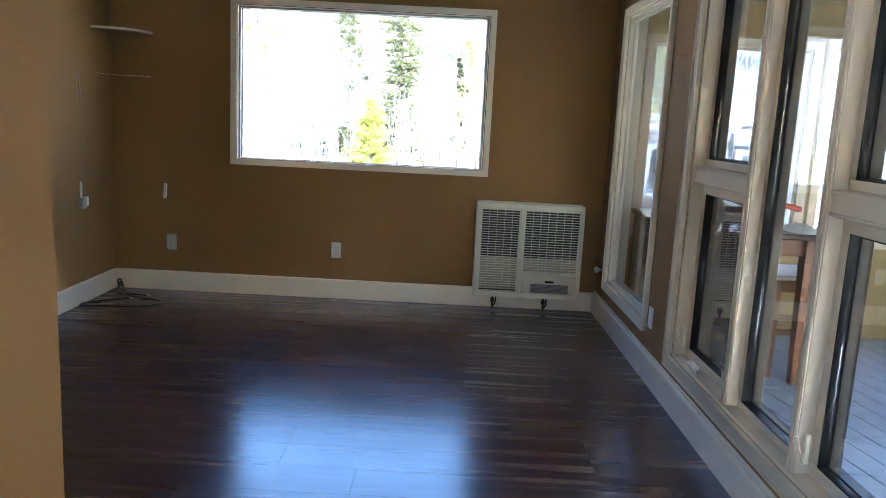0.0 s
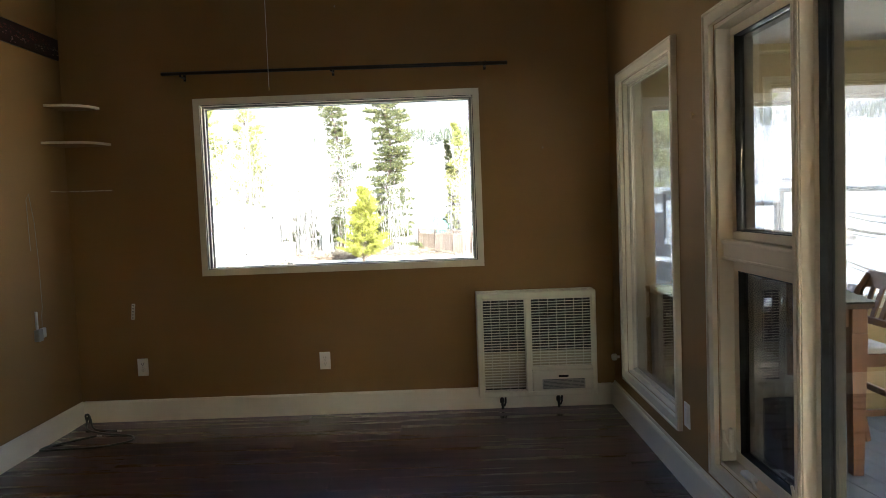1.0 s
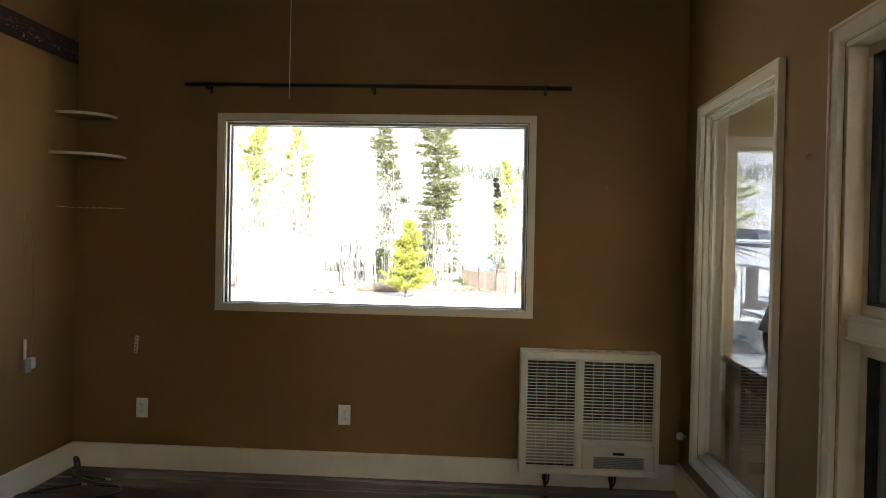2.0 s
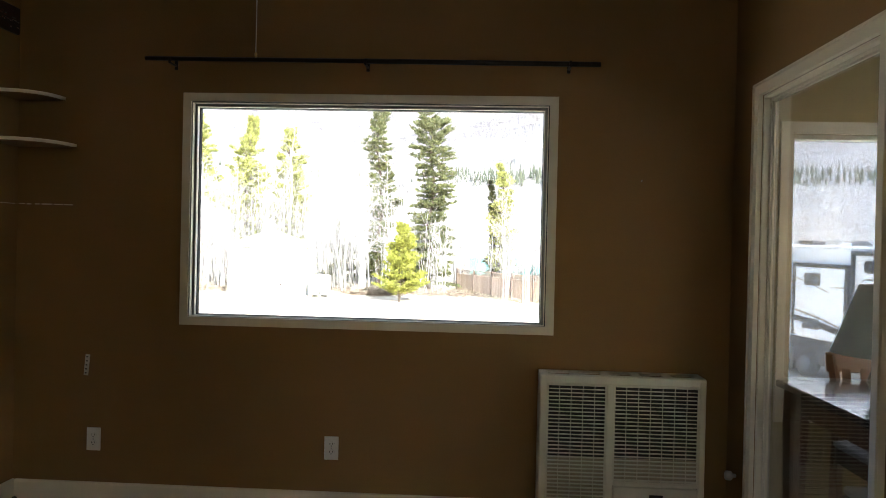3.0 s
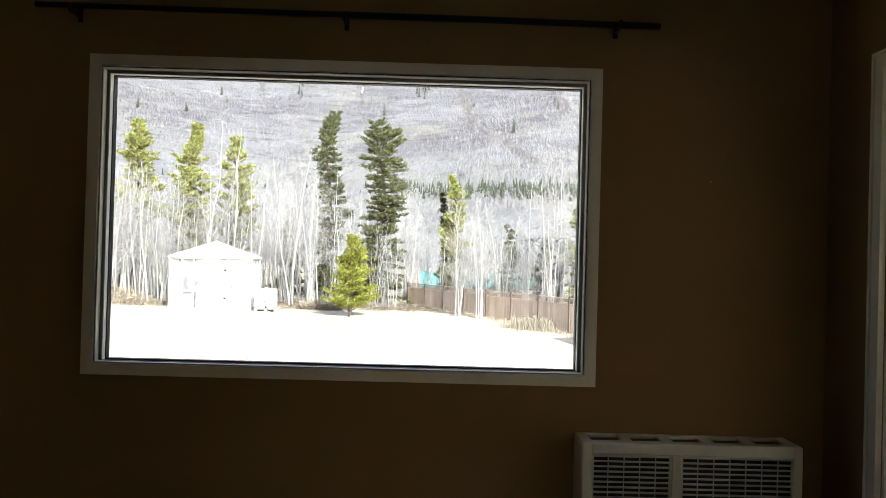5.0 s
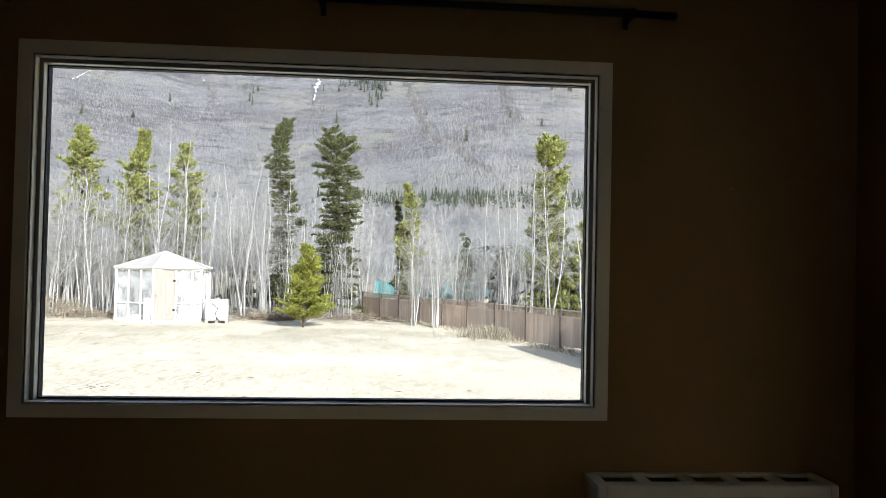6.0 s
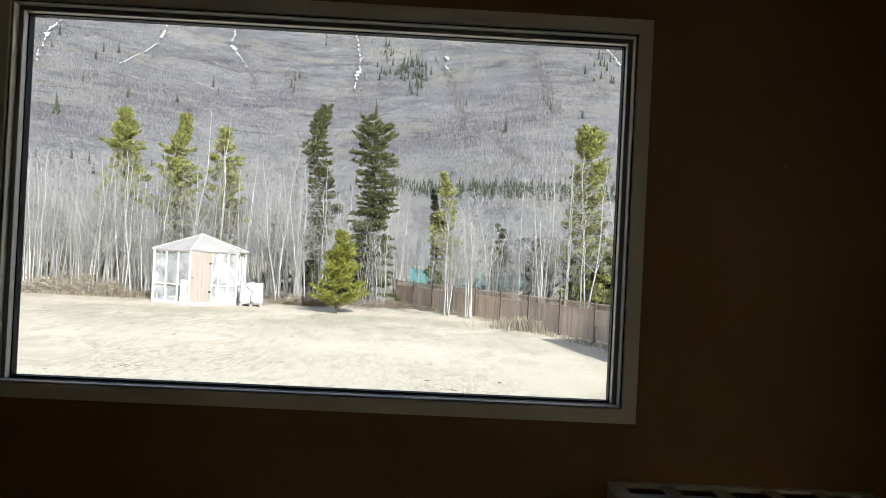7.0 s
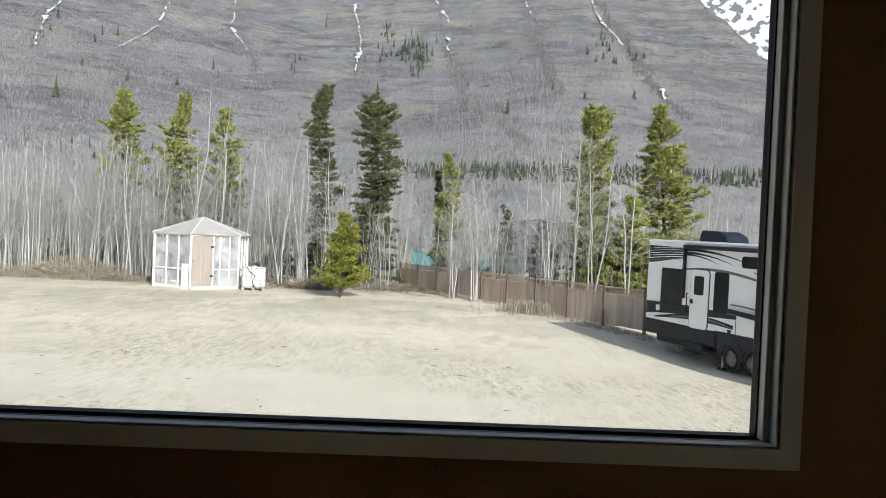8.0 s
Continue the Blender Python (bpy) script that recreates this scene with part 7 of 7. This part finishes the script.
def tall_chair(x, y, turn, wood, seat, label, seat_h=0.62, top=1.09):
    """A chair that faces local +y."""
    th = thing("counter_chair", label, "chair", "chairs on the porch", pose(x, y, PZ, 0, 0, turn))
    part("seat", Mesh().box(-0.21, 0.21, -0.20, 0.21, seat_h - 0.03, seat_h, 0.012), seat, th)
    for sx in (-1, 1):
        me = Mesh().tube([(sx * 0.19, -0.26, 0), (sx * 0.19, -0.20, seat_h * 0.55), (sx * 0.19, -0.19, seat_h), (sx * 0.19, -0.22, seat_h + 0.25), (sx * 0.19, -0.28, top)], [0.024, 0.026, 0.026, 0.023, 0.02], 4)
        part("leg", me, wood, th)
        part("leg", Mesh().box(sx * 0.19 - 0.02, sx * 0.19 + 0.02, 0.16, 0.20, 0, seat_h - 0.03, 0.004), wood, th)
        part("side_rail", Mesh().box(sx * 0.19 - 0.012, sx * 0.19 + 0.012, -0.19, 0.17, seat_h - 0.10, seat_h - 0.03, 0.003), wood, th)
        part("stretcher", Mesh().box(sx * 0.19 - 0.010, sx * 0.19 + 0.010, -0.21, 0.17, 0.26, 0.295, 0.003), wood, th)
    for z, y0 in ((0.20, 0.18), (0.33, -0.21)):
        part("stretcher", Mesh().box(-0.18, 0.18, y0 - 0.01, y0 + 0.01, z, z + 0.035, 0.003), wood, th)
    for y0 in (-0.19, 0.18):
        part("seat_rail", Mesh().box(-0.18, 0.18, y0 - 0.01, y0 + 0.01, seat_h - 0.10, seat_h - 0.03, 0.003), wood, th)
    part("top_rail", Mesh().box(-0.21, 0.21, -0.012, 0.012, 0, 0.095, 0.008, at=pose(0, -0.275, top - 0.075, 10)), wood, th)
    part("back_rail", Mesh().box(-0.18, 0.18, -0.010, 0.010, 0, 0.04, 0.004, at=pose(0, -0.205, seat_h + 0.08, 4)), wood, th)
    for k in range(4):
        sx = -0.126 + 0.084 * k
        rise = top - 0.06 - seat_h - 0.11
        me = Mesh().box(-0.021, 0.021, -0.006, 0.006, 0, math.hypot(rise, 0.063) + 0.01, 0.003, at=pose(sx, -0.205, seat_h + 0.105, math.degrees(math.atan2(0.063, rise))))
        part("back_slat", me, wood, th)
    return th


tall_table(1.46, 2.32, 3.45, 4.48)
RED = "reddish-brown wooden counter chair with a slatted back"
tall_chair(2.33, 3.82, 90, table_wood, seat_pad, RED, 0.62, 0.96)
tall_chair(1.93, 4.29, 180, table_wood, seat_pad, RED, 0.62, 0.985)
tall_chair(1.655, 3.60, 0, shaded_wood, seat_pad, "counter chair tucked under the table, its shade put into dark wood", 0.62, 1.02)

# red-handled tool and a grey cloth on the table
red_plastic = surface("red_plastic", (0.42, 0.04, 0.03), (0.34, 0.03, 0.025), 10, 0.4)
cloth = surface("grey_cloth", (0.50, 0.54, 0.54), (0.38, 0.42, 0.42), 20, 0.9, bump=0.6, bscale=80)
th = thing("hand_tool", "hand tool with a red handle on the table", "tool", at=pose(2.13, 3.72, PZ + 0.885))
part("body", Mesh().box(-0.07, 0.03, -0.05, 0.05, 0, 0.09, 0.015), black_metal, th)
part("handle", Mesh().tube(smooth_path([(-0.08, 0, 0.11), (0.0, 0, 0.135), (0.08, 0, 0.13), (0.14, 0, 0.115)]), 0.017, 8), red_plastic, th, "red handle", True)
part("stem", Mesh().tube([(-0.04, 0, 0.08), (-0.05, 0, 0.12)], 0.015, 6), black_metal, th)
me = Mesh()
n = 18
for j in range(n + 1):
    for i in range(n + 1):
        u, v = i / n - 0.5, j / n - 0.5
        e = max(0, 1 - (2.0 * math.hypot(u, v)) ** 3)
        lump = 0.5 + 0.5 * math.sin(9.0 * u + 1.2) * math.cos(4.0 * v)
        me.v.append((0.21 * u, 0.30 * v, 0.004 + e ** 0.6 * (0.016 + 0.026 * lump + 0.022 * noise.noise((u * 7, v * 7, 2)))))
me.f = [(j * (n + 1) + i, j * (n + 1) + i + 1, (j + 1) * (n + 1) + i + 1, (j + 1) * (n + 1) + i) for j in range(n) for i in range(n)]
me.m = [0] * len(me.f)
ob = solid("cloth", me, cloth, "crumpled grey cloth lying on the table", "cloth", smooth=True)
ob.location = (2.23, 3.60, PZ + 0.885)

# ---------------------------------------------------------------- lamp on the table
shade_mat = surface("green_lamp_shade", (0.72, 0.79, 0.71), (0.66, 0.72, 0.64), 3, 0.7, bump=0.2, bscale=150, fine=0.04)
glaze = surface("olive_glaze", (0.28, 0.27, 0.14), (0.20, 0.19, 0.09), 8, 0.2, fine=0.1)
th = thing("table_lamp", "table lamp with a wide grey-green shade and a glazed base", "lamp", at=pose(1.72, 4.02, PZ + 0.885))
part("base", Mesh().lathe([(0.05, 0), (0.055, 0.01), (0.075, 0.04), (0.085, 0.08), (0.07, 0.12), (0.035, 0.15), (0.02, 0.17)], 20), glaze, th, "olive glazed ceramic base", True)
part("stem", Mesh().tube([(0, 0, 0.15), (0, 0, 0.42)], 0.008, 8), brass, th)
me = Mesh()
n = 24
for r, z in ((0.215, 0.185), (0.12, 0.455)):
    me.v += [(r * math.cos(2 * math.pi * k / n), r * math.sin(2 * math.pi * k / n), z) for k in range(n)]
for r, z in ((0.210, 0.185), (0.116, 0.455)):
    me.v += [(r * math.cos(2 * math.pi * k / n), r * math.sin(2 * math.pi * k / n), z) for k in range(n)]
for k in range(n):
    j = (k + 1) % n
    me.f += [(k, j, n + j, n + k), (2 * n + j, 2 * n + k, 3 * n + k, 3 * n + j), (j, k, 2 * n + k, 2 * n + j), (n + k, n + j, 3 * n + j, 3 * n + k)]
me.m = [0] * len(me.f)
part("shade", me, shade_mat, th, "wide grey-green cone shade", True)

# ---------------------------------------------------------------- deck boards
deck = solid("floor_porch", Mesh().box(PW, PX, YS, PN, PZ - 0.12, PZ - 0.045), black_gasket, "grey painted plank deck of the porch", "floor", kind="structure")


def clipped(poly, inside, cut):
    """The part of a convex polygon on one side of a line."""
    out = []
    for p, q in zip(poly, poly[1:] + poly[:1]):
        if inside(p):
            out.append(p)
        if inside(p) != inside(q):
            out.append(cut(p, q))
    return out


turn = radians(9.0)
along, across = Vector((-math.sin(turn), math.cos(turn))), Vector((math.cos(turn), math.sin(turn)))
lims = ((0, PW + 0.004, 1), (0, PX - 0.004, -1), (1, YS + 0.004, 1), (1, PN - 0.004, -1))
for k in range(-12, 34):
    o = Vector((PW, 0)) + across * (0.141 * k)
    poly = [o - along * 6, o + across * 0.134 - along * 6, o + across * 0.134 + along * 7, o + along * 7]
    for ax, v, sg in lims:
        poly = clipped(poly, lambda p: (p[ax] - v) * sg >= 0, lambda p, q: p.lerp(q, (v - p[ax]) / (q[ax] - p[ax]))) if poly else poly
    if len(poly) < 3:
        continue
    n = len(poly)
    me = Mesh()
    me.convex([(p.x, p.y, PZ - 0.04) for p in poly] + [(p.x, p.y, PZ) for p in poly], [tuple(range(n)), tuple(range(n, 2 * n))] + [(i, (i + 1) % n, n + (i + 1) % n, n + i) for i in range(n)])
    part("board", me, deck_paint, deck)

# the east wall with its windows and the porch beyond it stand a little out of square
WING_TURN = Matrix.Translation((XE, YN, 0)) @ pose(0, 0, 0, 0, 0, OUT_OF_SQUARE) @ Matrix.Translation((-XE, -YN, 0))
EAST = ("wall_east", "window_2", "window_3", "door_1", "baseboard_east", "trim_east", "wall_switch", "wall_hook", "gas_knob")
for ob in list(scene.objects):
    if ob.parent is None and ob not in yard_objects and (ob not in house_objects or ob.name.startswith(EAST)):
        ob.matrix_basis = WING_TURN @ ob.matrix_basis

# ---------------------------------------------------------------- laminate boards of the room
rows = int((YN - YS) / 0.192)
rnd = random.Random(3)
cache = {}
for j in range(rows + 1):
    y = YN - 0.192 * (j + 1)
    x = XW
    first = True
    end = east_x(y) + 0.01
    while x < end - 0.01:
        l = min(round(rnd.choice((0.3, 0.6, 0.9)) if first else 1.215, 3), round(end - x, 3))
        first = False
        if l not in cache:
            cache[l] = Mesh().box(0.0002, l - 0.0002, 0.0002, 0.1918, -0.012, 0.0, 0.0005).data("laminate_board", floor_wood)
        ob = new("laminate_board", cache[l])
        ob.parent = floor_ob
        ob.location = (x, y, 0)
        x += l
